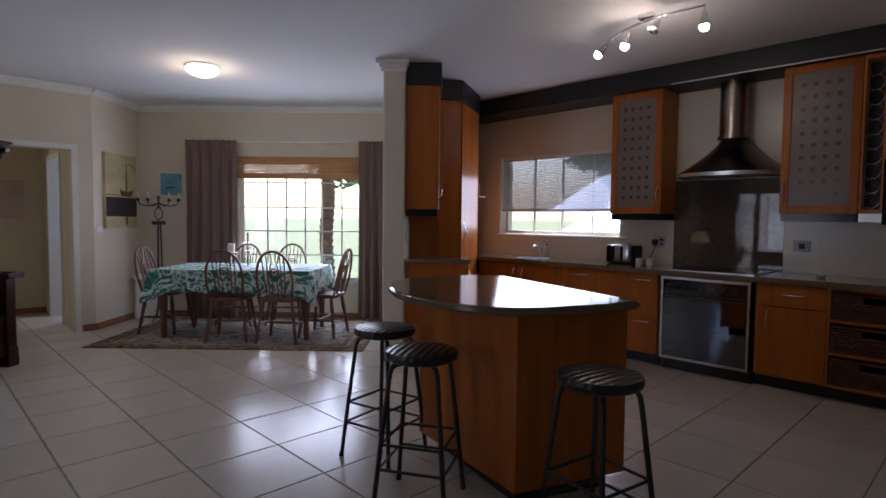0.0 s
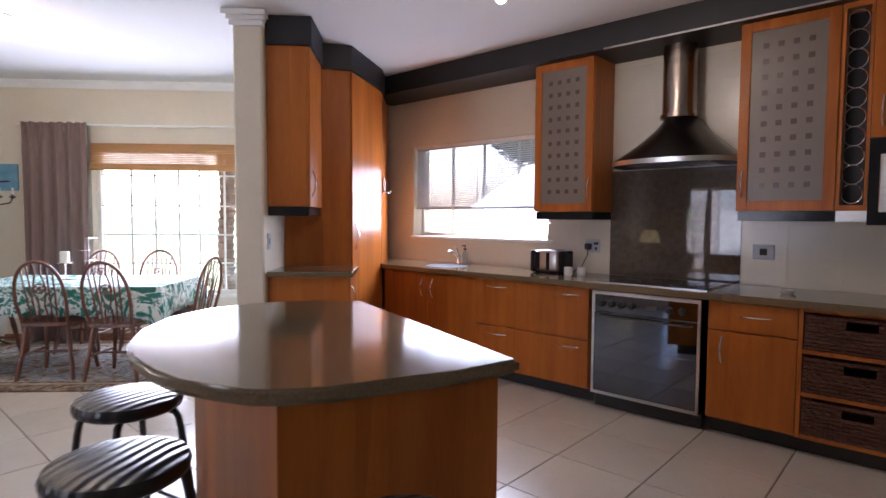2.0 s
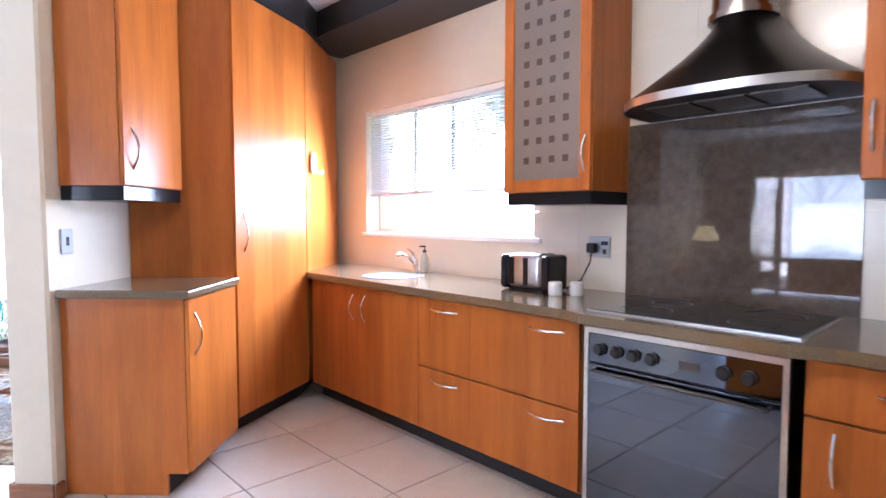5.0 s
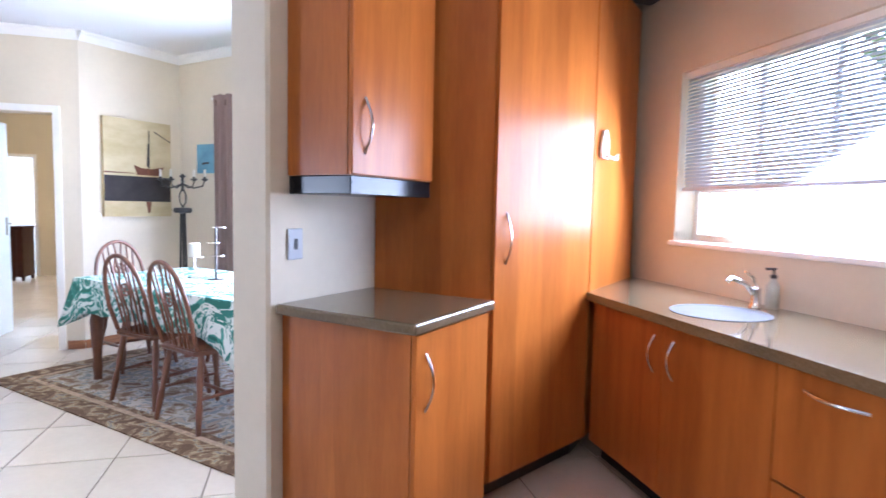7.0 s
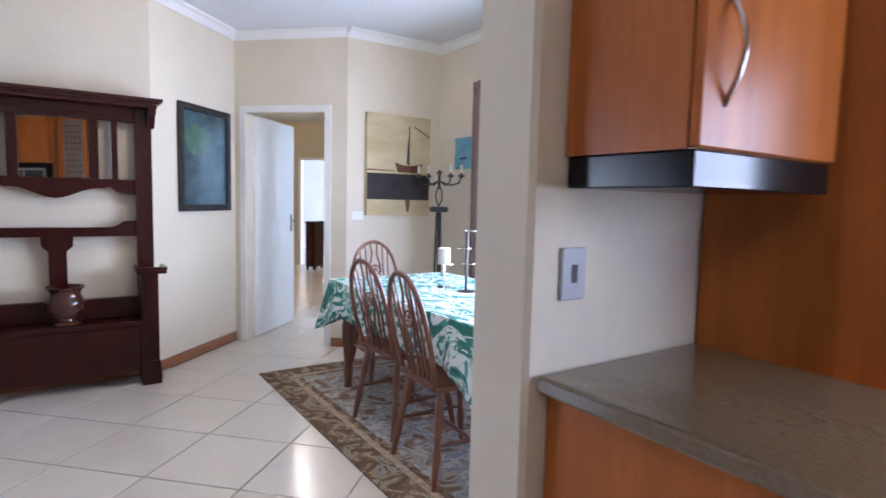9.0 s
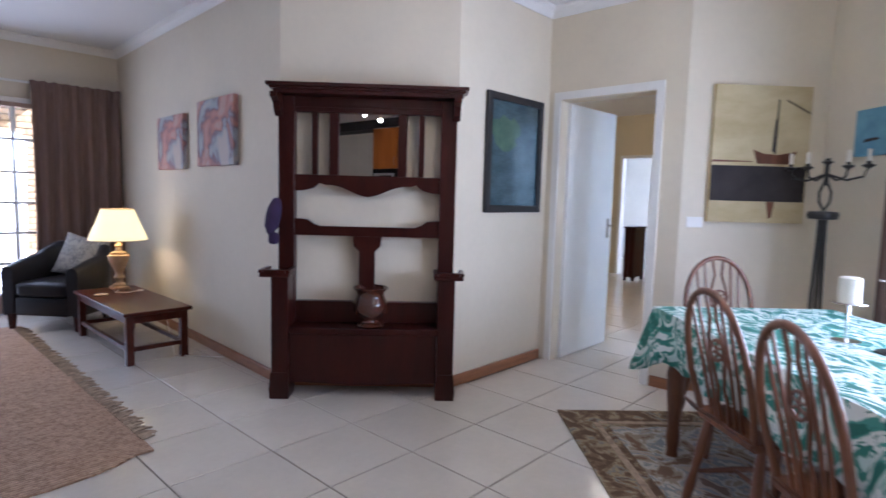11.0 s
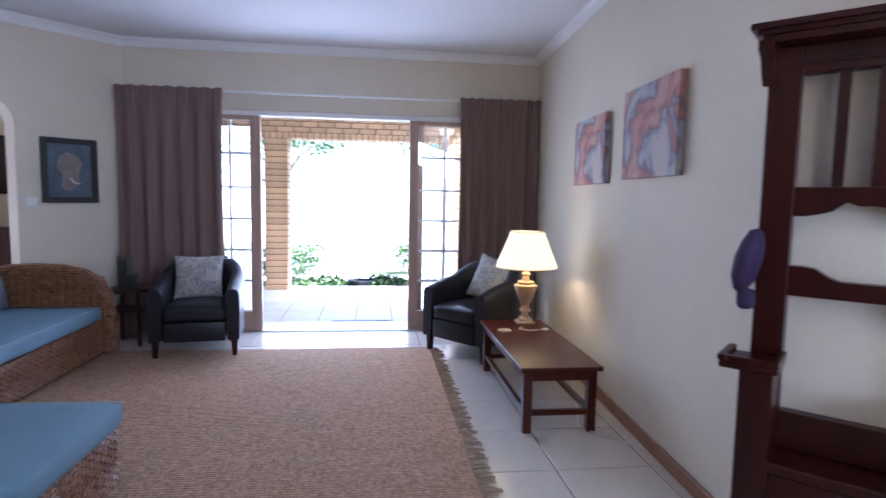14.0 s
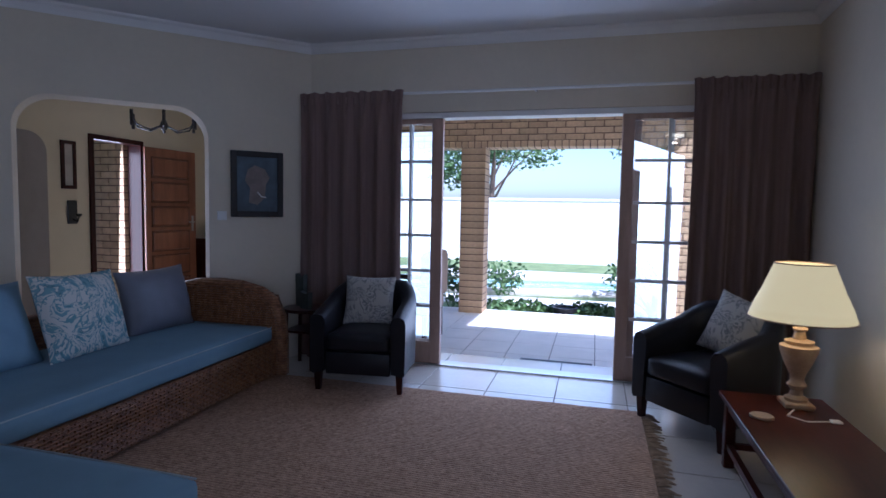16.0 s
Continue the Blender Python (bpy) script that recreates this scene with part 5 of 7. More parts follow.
tube(bm, [(-2.30, KY - 0.03, 1.09), (-2.29, KY - 0.06, 1.03), (-2.31, 5.42, 0.94), (-2.36, 5.36, CT + 0.012)], 0.004, 6)
box(bm, -2.325, -2.275, KY - 0.05, KY - 0.011, 1.075, 1.125, I4, 0.006)
single("power_lead", bm, MATTBLACK, "black plug and lead from the socket to the toaster", "cable")
ds = thing("dish", pose(-0.82, 5.2, CT), "small clear glass dish on the worktop", "dish")
bm = B()
lathe(bm, [(0.025, 0.001), (0.045, 0.02), (0.042, 0.022), (0.022, 0.005), (0, 0.005)], n=16)
part("bowl", bm, WHITE, ds, smooth=40)

sk = thing("sink", pose(SINK[0], SINK[1], CT), "round stainless steel sink bowl set into the worktop", "sink")
SINKSTEEL = mat("satin_steel", (0.14, 0.14, 0.145), 0.6, 0.0, var=0.06, scale=8, spec=0.06)
bm = B()
lathe(bm, [(0.197, 0.0005), (0.197, 0.0025), (0.192, 0.004), (0.183, 0.003), (0.1775, -0.001), (0.1775, -0.012)], n=40)
part("rim", bm, SINKSTEEL, sk, smooth=30)
bm = B()
lathe(bm, [(0.0, -0.085), (0.05, -0.084), (0.12, -0.078), (0.155, -0.062), (0.170, -0.040), (0.1765, -0.012)], n=40)
part("bowl", bm, SINKSTEEL, sk, smooth=40)
bm = B()
lathe(bm, [(0.0, -0.081), (0.022, -0.081), (0.032, -0.079), (0.035, -0.0835)], n=18)
part("drain", bm, DARKSTEEL, sk, smooth=40)
tpz = thing("tap", pose(-3.62, 5.42, CT), "chrome mixer tap behind the sink", "tap")
bm = B()
lathe(bm, [(0.026, 0.0), (0.026, 0.012), (0.02, 0.02), (0.02, 0.09), (0.0, 0.1)], n=16)
part("body", bm, CHROME, tpz, smooth=40)
bm = B()
tube(bm, [(0, 0, 0.05), (0.0, -0.06, 0.11), (0.0, -0.13, 0.135), (0, -0.15, 0.12)], 0.011, 8)
part("spout", bm, CHROME, tpz, smooth=60)
bm = B()
tube(bm, [(0, 0, 0.095), (0.02, -0.04, 0.14), (0.03, -0.09, 0.165)], 0.007, 6)
part("lever", bm, CHROME, tpz, smooth=60)
sb = thing("soap_bottle", pose(-3.585, 5.475, CT), "clear soap dispenser bottle with a dark pump", "bottle")
bm = B()
lathe(bm, [(0.026, 0.001), (0.028, 0.01), (0.028, 0.10), (0.012, 0.125), (0.012, 0.135), (0, 0.135)], n=16)
part("bottle", bm, mat("soap_bottle", (0.45, 0.42, 0.34), 0.2, var=0.1), sb, smooth=40)
bm = B()
lathe(bm, [(0.014, 0.1355), (0.014, 0.15), (0.005, 0.152), (0.005, 0.175), (0, 0.176)], n=10)
box(bm, -0.008, 0.008, -0.04, 0.008, 0.172, 0.182)
part("pump", bm, MATTBLACK, sb)

# ceiling spotlight bar over the kitchen
spb = thing("spotlight_bar", pose(-1.60, 3.78, CEILING), "curved chrome spotlight bar with four lamps on the ceiling", "ceiling light")
bm = B()
box(bm, -0.05, 0.05, -0.04, 0.04, -0.035, -0.001, I4, 0.006)
part("ceiling_box", bm, CHROME, spb)
bm = B()
ux, uy = math.cos(radians(165)), math.sin(radians(165))
curve_pts = [(0.40 * (k / 6 - 1) * ux - 0.09 * (1 - (k / 6 - 1) ** 2) * uy + 0.06 * uy, 0.40 * (k / 6 - 1) * uy + 0.09 * (1 - (k / 6 - 1) ** 2) * ux - 0.06 * ux, -0.055) for k in range(13)]
tube(bm, curve_pts, 0.009, 8)
tube(bm, [(0, 0, -0.03), (curve_pts[6][0], curve_pts[6][1], -0.055)], 0.008, 8)
part("bar", bm, CHROME, spb, smooth=60)
for k, tilt in ((0, 0), (4, 35), (8, -15), (12, 40)):
    x, y, z = curve_pts[k]
    bm = B()
    mm = pose(x, y, z - 0.01, tilt, 0, 40 * k)
    tube(bm, [(0, 0, 0.012), (0, 0, -0.03)], 0.006, 6, mm)
    lathe(bm, [(0.014, -0.028), (0.018, -0.045), (0.02, -0.075), (0.034, -0.10), (0.036, -0.115), (0.03, -0.113), (0.0, -0.095)], mm, 16)
    h_ = part("lamp_head", bm, CHROME, spb, smooth=50)
    if k != 4:
        bm = B()
        lathe(bm, [(0.0, -0.096), (0.028, -0.112), (0.032, -0.128), (0.022, -0.148), (0.0, -0.155)], mm, 14)
        part("bulb", bm, BULB, h_, "glowing bulb", 60)
pl = new("kitchen_bulbs", bpy.data.lights.new("kitchen_bulbs", "POINT"))
pl.data.energy, pl.data.color, pl.data.shadow_soft_size = 2.2, (1.0, 0.82, 0.55), 0.03
pl.location = (-1.60, 3.72, CEILING - 0.30)

# ---- lounge ----
# hall stand; local x to its right side, local y into the wall
hs = thing("hall_stand", pose(-5.405, 0.405, 0, 0, 0, 135), "dark mahogany hall stand with mirror, slats and box seat", "hall stand")
yb = 0.245
bm = B()
for d_, z0_, z1_ in ((0.0, 1.912, 1.932), (0.018, 1.896, 1.9118), (0.034, 1.872, 1.8958)):
    prism(bm, [(-0.60 + d_, 0.05 + d_), (0.615 - d_, 0.05 + d_), (0.615 - d_, 0.245), (-0.60 + d_, 0.245)], z0_, z1_)
part("cornice", bm, DARKWOOD, hs, "stepped cornice board")
for s in (-1, 1):
    bm = B()
    box(bm, s * 0.505 - 0.05, s * 0.505 + 0.05, 0.17, yb, 0.41, 1.871, I4, 0.004)
    part("upright", bm, DARKWOOD, hs)
    bm = B()
    prism(bm, [(0, 0), (0.13, 0.0), (0.125, 0.03), (0.07, 0.05), (0.04, 0.10), (0.0, 0.13)], -0.022, 0.022, Matrix(((0, 0, 1, s * 0.55), (-1, 0, 0, 0.17), (0, -1, 0, 1.871), (0, 0, 0, 1))))
    part("bracket", bm, DARKWOOD, hs)
bm = B()
box(bm, -0.455, 0.455, 0.185, yb, 1.778, 1.871, I4, 0.003)
box(bm, -0.455, 0.455, 0.176, 0.1845, 1.805, 1.818, I4, 0.003)
part("top_rail", bm, DARKWOOD, hs)


def wavy_rail(z0, z1, f, n=24):
    bm_ = B()
    top = [(-0.455 + 0.91 * i / n, z1) for i in range(n + 1)]
    low = [(x, z0 + f(x)) for x, _ in top]
    pts = low + top[::-1]
    prism(bm_, pts, 0, 0.05, Matrix(((1, 0, 0, 0), (0, 0, -1, yb - 0.005), (0, 1, 0, 0), (0, 0, 0, 1))))
    return bm_


part("shaped_rail", wavy_rail(1.288, 1.39, lambda x: 0.055 * math.sin(abs(x) / 0.455 * math.pi) ** 2 - 0.03 * (1 - abs(x) / 0.455) + (0.02 if 0.30 < abs(x) < 0.33 else 0)), DARKWOOD, hs, "scalloped rail under the mirror")
bm = B()
n = 24
top = [(-0.455 + 0.91 * i / n, 1.068 + (0.045 if abs(-0.455 + 0.91 * i / n) > 0.40 else 0.055 * max(0, 1 - (0.40 - abs(-0.455 + 0.91 * i / n)) / 0.08) if abs(-0.455 + 0.91 * i / n) > 0.32 else 0)) for i in range(n + 1)]
prism(bm, [(-0.455, 1.008), (0.455, 1.008)] + top[::-1], 0, 0.05, Matrix(((1, 0, 0, 0), (0, 0, -1, yb - 0.005), (0, 1, 0, 0), (0, 0, 0, 1))))
part("middle_rail", bm, DARKWOOD, hs)
bm = B()
prism(bm, [(-0.05, 0.585), (0.05, 0.585), (0.05, 0.91), (0.085, 0.945), (0.09, 1.007), (-0.09, 1.007), (-0.085, 0.945), (-0.05, 0.91)], 0, 0.04, Matrix(((1, 0, 0, 0), (0, 0, -1, yb - 0.008), (0, 1, 0, 0), (0, 0, 0, 1))))
part("centre_splat", bm, DARKWOOD, hs)
bm = B()
box(bm, -0.455, 0.455, 0.19, yb, 0.45, 0.585, I4, 0.003)
part("lower_rail", bm, DARKWOOD, hs)
for x in (-0.335, -0.215, 0.215, 0.335):
    bm = B()
    w = 0.028 if abs(x) < 0.3 else 0.018
    box(bm, x - w, x + w, 0.195, yb - 0.005, 1.391, 1.777, I4, 0.002)
    part("slat", bm, DARKWOOD, hs)
bm = B()
box(bm, -0.186, 0.186, 0.222, 0.230, 1.391, 1.777)
part("mirror", bm, mat("mirror_glass", (0.88, 0.88, 0.88), 0.01, 1.0, var=0.0), hs, "bevelled mirror glass")
bm = B()
box(bm, -0.50, 0.50, 0.03, 0.235, 0.405, 0.445, I4, 0.006)
part("seat_lid", bm, DARKWOOD, hs)
bm = B()
prism(bm, [(-0.455, 0.10), (-0.30, 0.095), (-0.1, 0.085), (0.1, 0.085), (0.30, 0.095), (0.455, 0.10), (0.455, 0.404), (-0.455, 0.404)], 0, 0.03, Matrix(((1, 0, 0, 0), (0, 0, -1, 0.075), (0, 1, 0, 0), (0, 0, 0, 1))))
part("front_panel", bm, DARKWOOD, hs)
bm = B()
box(bm, -0.455, 0.455, 0.0751, 0.24, 0.11, 0.13)
part("box_bottom", bm, DARKWOOD, hs)
for s in (-1, 1):
    bm = B()
    box(bm, s * 0.51 - 0.052, s * 0.51 + 0.052, 0.02, 0.168, 0.10, 0.76, I4, 0.004)
    part("arm_post", bm, DARKWOOD, hs)
    bm = B()
    prism(bm, [(-0.058, -0.06), (0.058, -0.06), (0.062, 0.0), (0.052, 0.105), (-0.052, 0.105), (-0.062, 0.0)], 0, 0.15, Matrix(((1, 0, 0, s * 0.512), (0, 0, 1, 0.014), (0, 1, 0, 0.0605), (0, 0, 0, 1))))
    part("foot", bm, DARKWOOD, hs)
    bm = B()
    box(bm, s * 0.525 - 0.095, s * 0.525 + 0.085, -0.03, 0.165, 0.765, 0.79, I4, 0.006)
    for q in (-1, 1):
        box(bm, s * 0.525 - 0.005 + q * 0.08 - 0.012, s * 0.525 - 0.005 + q * 0.08 + 0.012, -0.03, 0.165, 0.79, 0.81)
    box(bm, s * 0.525 - 0.07, s * 0.525 + 0.06, -0.03, -0.008, 0.79, 0.81)
    part("umbrella_arm", bm, DARKWOOD, hs, "flat arm with a raised edge")
vs = thing("pot", pose(-5.405, 0.405, 0.446, 0, 0, 135) @ pose(0.035, 0.125, 0), "glazed red-brown clay urn standing on the box seat", "pot")
vs.scale = (1.15, 1.15, 0.95)
CLAY = mat("glazed_clay", (0.05, 0.014, 0.009), 0.12, col2=(0.095, 0.028, 0.015), scale=7, coat=0.6)
bm = B()
lathe(bm, [(0.0, 0.001), (0.072, 0.001), (0.078, 0.008), (0.070, 0.018), (0.046, 0.030), (0.044, 0.042), (0.068, 0.062), (0.088, 0.095), (0.095, 0.13), (0.091, 0.165), (0.078, 0.195), (0.074, 0.215), (0.079, 0.235), (0.094, 0.250), (0.098, 0.258), (0.092, 0.262), (0.074, 0.245), (0.066, 0.21), (0, 0.20)], n=28)
body = part("body", bm, CLAY, vs, smooth=50)
for z, r in ((0.105, 0.0925), (0.158, 0.0935)):
    bm = B()
    tube(bm, [(r * math.cos(k * math.pi / 14), r * math.sin(k * math.pi / 14), z) for k in range(28)], 0.0035, 6, closed=True)
    part("band", bm, CLAY, body, smooth=60)
hat = thing("cap", pose(-5.405, 0.405, 0, 0, 0, 135) @ pose(-0.575, 0.14, 1.13), "dark purple cloth cap hanging on the hall stand", "cap")
bm = B()
lathe(bm, [(0.0, 0.10), (0.035, 0.09), (0.06, 0.05), (0.07, 0.0), (0.062, -0.06), (0.03, -0.10), (0.0, -0.11)], pose(0, 0, 0, 0, 12, 0) @ Matrix.Diagonal((0.65, 1.0, 1.15, 1)), 18)
part("crown", bm, mat("purple_cloth", (0.035, 0.018, 0.06), 0.9, var=0.2, scale=20), hat, smooth=60)
bm = B()
box(bm, -0.03, 0.03, -0.03, 0.03, -0.18, -0.105, I4, 0.02, 2)
part("peak", bm, MATS["purple_cloth"], hat, smooth=60)

# two shaped canvases on the lounge wall
ml, LL = wall_frame((-5.36, -3.75), COR["a"])
ART_ROSE = pattern_mat("art_rose", [(0.25, (0.46, 0.40, 0.39)), (0.40, (0.52, 0.34, 0.30)), (0.46, (0.50, 0.24, 0.20)), (0.515, (0.22, 0.15, 0.18)), (0.545, (0.36, 0.39, 0.44)), (0.62, (0.54, 0.48, 0.45))], 3.0, 0.8, kind="soft", distortion=0.5)
for s0, w_, h_, z in ((1.37, 0.62, 0.46, 1.445), (2.30, 0.66, 0.50, 1.46)):
    t = thing("painting", ml @ pose(s0, -0.003, z), "pink and grey abstract canvas on the lounge wall", "painting", "abstract canvases")
    bm = B()
    box(bm, 0, w_, -0.04, 0, 0, h_, I4, 0.003)
    part("canvas", bm, ART_ROSE, t)

# curtains and patio door
mpat, _ = wall_frame((SX, -3.75), (-5.36, -3.75))
curtain(mpat, -0.035, 0.885, 0.02, 2.285, 6, "drawn-back brown pleated curtain beside the patio door", seed=7)
curtain(mpat, 3.08, 3.865, 0.02, 2.285, 6, "drawn-back brown pleated curtain by the lounge corner", seed=8)
bm = B()
tube(bm, [(0.03, -0.085, 2.262), (3.85, -0.085, 2.262)], 0.012, 10)
for s in (0.1, 1.95, 3.8):
    box(bm, s - 0.008, s + 0.008, -0.085, -0.001, 2.252, 2.272)
single("curtain_rail", bm, WHITE, "white curtain rail above the patio door", "curtain rail", m=mpat)

sd_ = thing("door_5", mpat @ pose(0, 0.06, 0), "wooden sliding patio door with small-paned side lights, open", "door", kind="structure")
Z1 = 2.118
bm = B()
box(bm, 0.622, 3.298, -0.05, 0.09, 2.072, Z1, I4, 0.003)
part("head_rail", bm, WHITE, sd_)
bm = B()
box(bm, 0.622, 3.298, -0.05, 0.09, 0.001, 0.012)
part("track", bm, STEEL, sd_)


def paned_leaf(s0, s1, y, cols_n):
    bm_ = B()
    st_ = 0.09
    box(bm_, s0, s0 + st_, y - 0.022, y + 0.022, 0.014, 2.07, I4, 0.003)
    box(bm_, s1 - st_, s1, y - 0.022, y + 0.022, 0.014, 2.07, I4, 0.003)
    box(bm_, s0 + st_, s1 - st_, y - 0.021, y + 0.021, 0.014, 0.20)
    box(bm_, s0 + st_, s1 - st_, y - 0.021, y + 0.021, 2.03, 2.07)
    leaf = part("sliding_leaf", bm_, FRAMEWOOD, sd_, "pale stained wooden sash")
    xs = [s0 + st_ + (s1 - s0 - 2 * st_) * i / cols_n for i in range(cols_n + 1)]
    zs = [0.20, 0.50, 0.80, 1.10, 1.40, 1.72, 2.03]
    for x in xs[1:-1]:
        bm_ = B()
        box(bm_, x - 0.011, x + 0.011, y - 0.014, y + 0.014, 0.20, 2.03)
        part("glazing_bar", bm_, WHITE, leaf)
    for z in zs[1:-1]:
        for a, b in zip(xs, xs[1:]):
            bm_ = B()
            box(bm_, a + 0.0115, b - 0.0115, y - 0.012, y + 0.012, z - 0.011, z + 0.011)
            part("glazing_bar", bm_, WHITE, leaf)
    for a, b in zip(xs, xs[1:]):
        for c, d in zip(zs, zs[1:]):
            bm_ = B()
            box(bm_, a, b, y - 0.002, y + 0.002, c, d)
            p = part("pane", bm_, GLASS, leaf)
            p.visible_shadow = False


paned_leaf(0.625, 1.195, -0.02, 2)
paned_leaf(2.605, 3.295, -0.02, 2)
paned_leaf(0.63, 1.17, 0.045, 2)
paned_leaf(2.66, 3.29, 0.045, 2)

# jute rug with fringe
jr = thing("jute_rug", pose(-3.26, -1.32, 0), "large flat-woven natural jute rug on the lounge floor", "rug")
bm = B()
nx, ny = 30, 44
gx0, gx1, gy0, gy1 = -0.99, 1.74, -1.78, 1.65
grid = []
for i in range(nx + 1):
    row = []
    for j in range(ny + 1):
        x, y = gx0 + (gx1 - gx0) * i / nx, gy0 + (gy1 - gy0) * j / ny
        e = 0.02 * noise.noise(Vector((y * 2.1, 3.3, 0))) if i in (0, nx) else 0
        if j == ny:
            y -= 0.14 * max(0, 1 - (x - gx0) / 0.30) ** 2 - 0.01 * math.sin(x * 9)
        row.append(bm.verts.new((x + e, y, 0.011 + 0.004 * noise.noise(Vector((x * 3, y * 3, 1))))))
    grid.append(row)
for i in range(nx):
    for j in range(ny):
        bm.faces.new((grid[i][j], grid[i + 1][j], grid[i + 1][j + 1], grid[i][j + 1]))
ex = bmesh.ops.extrude_face_region(bm, geom=list(bm.faces))
bmesh.ops.translate(bm, verts=[g for g in ex["geom"] if isinstance(g, bmesh.types.BMVert)], vec=(0, 0, -0.008))
part("weave", bm, JUTE, jr, "woven jute field", 40)
bm = B()
rr = random.Random(11)
k = 0
y = gy0 + 0.05
while y < gy1 - 0.22:
    ln = rr.uniform(0.05, 0.10)
    dy = rr.uniform(-0.03, 0.03)
    r = rr.uniform(0.005, 0.010)
    tube(bm, [(gx0 + 0.01, y, 0.010), (gx0 - ln * 0.5, y + dy * 0.5, 0.013), (gx0 - ln, y + dy, 0.006)], [r * 0.8, r, r * 0.5], 5)
    y += rr.uniform(0.012, 0.026)
fr = part("fringe", bm, FRINGE, jr, "frayed tassel fringe", 60)
fr["kind"] = "stuff"


def woven_panel(bm, m, w, h, cell=0.030, row=0.017):
    """Short over-and-under strands on the local x-z face, standing out to -y."""
    nx_, nz_ = max(1, int(w / cell)), max(1, int(h / row))
    for r_ in range(nz_):
        for c_ in range(nx_):
            o = 0.007 if (r_ + c_) % 2 else 0.001
            x = w * c_ / nx_ + (0.004 if r_ % 2 else 0)
            z = h * r_ / nz_
            a, b = x - 0.004, x + w / nx_ + 0.002
            vs_ = [bm.verts.new(m @ Vector(p)) for p in ((a, 0.002, z + 0.001), (b, 0.002, z + 0.001), (b, 0.002, z + h / nz_), (a, 0.002, z + h / nz_),
                                                         (a + 0.006, -o, z + 0.004), (b - 0.006, -o, z + 0.004), (b - 0.006, -o, z + h / nz_ - 0.003), (a + 0.006, -o, z + h / nz_ - 0.003))]
            for q in ((4, 5, 6, 7), (0, 1, 5, 4), (1, 2, 6, 5), (2, 3, 7, 6), (3, 0, 4, 7)):
                bm.faces.new([vs_[i] for i in q])


def soft_box(bm, x0, x1, y0, y1, z0, z1, r=0.05, puff=0.012, m=I4, seed=0):
    """A cushion block with rounded edges and a slightly swollen top."""
    n_ = 10
    cx, cy, cz = (x0 + x1) / 2, (y0 + y1) / 2, (z0 + z1) / 2
    hx, hy, hz = (x1 - x0) / 2, (y1 - y0) / 2, (z1 - z0) / 2
    tmp = bmesh.new()
    bmesh.ops.create_cube(tmp, size=2)
    bmesh.ops.subdivide_edges(tmp, edges=list(tmp.edges), cuts=n_, use_grid_fill=True)
    idx = {}
    for v in tmp.verts:
        p = Vector((v.co.x * hx, v.co.y * hy, v.co.z * hz))
        q = Vector((max(-hx + r, min(hx - r, p.x)), max(-hy + r, min(hy - r, p.y)), max(-hz + min(r, hz), min(hz - min(r, hz), p.z))))
        d = p - q
        if d.length > 1e-6:
            p = q + d.normalized() * min(r, d.length)
        sw = puff * (1 - (p.x / hx) ** 2) * (1 - (p.y / hy) ** 2)
        p.z += math.copysign(sw, p.z) + 0.004 * noise.noise(Vector((p.x * 3 + seed, p.y * 3, p.z)))
        idx[v] = bm.verts.new(m @ (p + Vector((cx, cy, cz))))
    for f in tmp.faces:
        bm.faces.new([idx[v] for v in f.verts])
    tmp.free()


def pillow(m, w, h, d, material, name, label, group, seed=0):
    """A square scatter cushion standing on its lower edge, with pinched corners and a seam."""
    bm_ = B()
    n_ = 14
    sides = []
    for sgn in (-1, 1):
        g = []
        for i in range(n_ + 1):
            row = []
            for j in range(n_ + 1):
                a, b = i / n_ * 2 - 1, j / n_ * 2 - 1
                t_ = ((1 - abs(a) ** 2.4) * (1 - abs(b) ** 2.4)) ** 0.55
                pin = 1 - 0.07 * (1 - a * a) * (abs(b) > 0.99) - 0.0
                pin2 = 1 - 0.07 * (1 - b * b) * (abs(a) > 0.99)
                x = a * w / 2 * (pin2 if abs(a) > 0.99 else 1 - 0.05 * (1 - b * b) * abs(a) ** 3)
                z = b * h / 2 * (pin if abs(b) > 0.99 else 1 - 0.05 * (1 - a * a) * abs(b) ** 3)
                y = sgn * (d / 2 * t_ * (1 + 0.14 * noise.noise(Vector((a * 1.7 + seed, b * 1.7, sgn)))) + 0.003)
                row.append(bm_.verts.new((x, y, z + h / 2)))
            g.append(row)
        sides.append(g)
        for i in range(n_):
            for j in range(n_):
                bm_.faces.new((g[i][j], g[i + 1][j], g[i + 1][j + 1], g[i][j + 1]))
    f_, b_ = sides
    for i in range(n_):
        for e in (0, n_):
            bm_.faces.new((f_[i][e], f_[i + 1][e], b_[i + 1][e], b_[i][e]))
            bm_.faces.new((f_[e][i], f_[e][i + 1], b_[e][i + 1], b_[e][i]))
    return single(name, bm_, material, label, "cushion", group, m=m, smooth=70)


# rattan corner sofa
sf = thing("corner_sofa", pose(-1.58, -3.12, 0), "rattan corner sofa with grey-blue seat cushions", "sofa")
bm = B()
box(bm, 0.02, 0.98, 0.06, 3.02, 0.03, 0.285)
box(bm, -1.04, 0.02, 2.32, 3.02, 0.03, 0.285)
part("base", bm, WICKER, sf)
bm = B()
woven_panel(bm, pose(0.016, 2.30, 0.03, 0, 0, -90), 2.2, 0.25)
woven_panel(bm, pose(-1.04, 2.314, 0.03), 1.06, 0.25)
woven_panel(bm, pose(-1.044, 3.02, 0.03, 0, 0, -90), 0.70, 0.25)
wv = part("weave", bm, WICKER, sf, "woven rattan front")
wv["kind"] = "stuff"
bm = B()
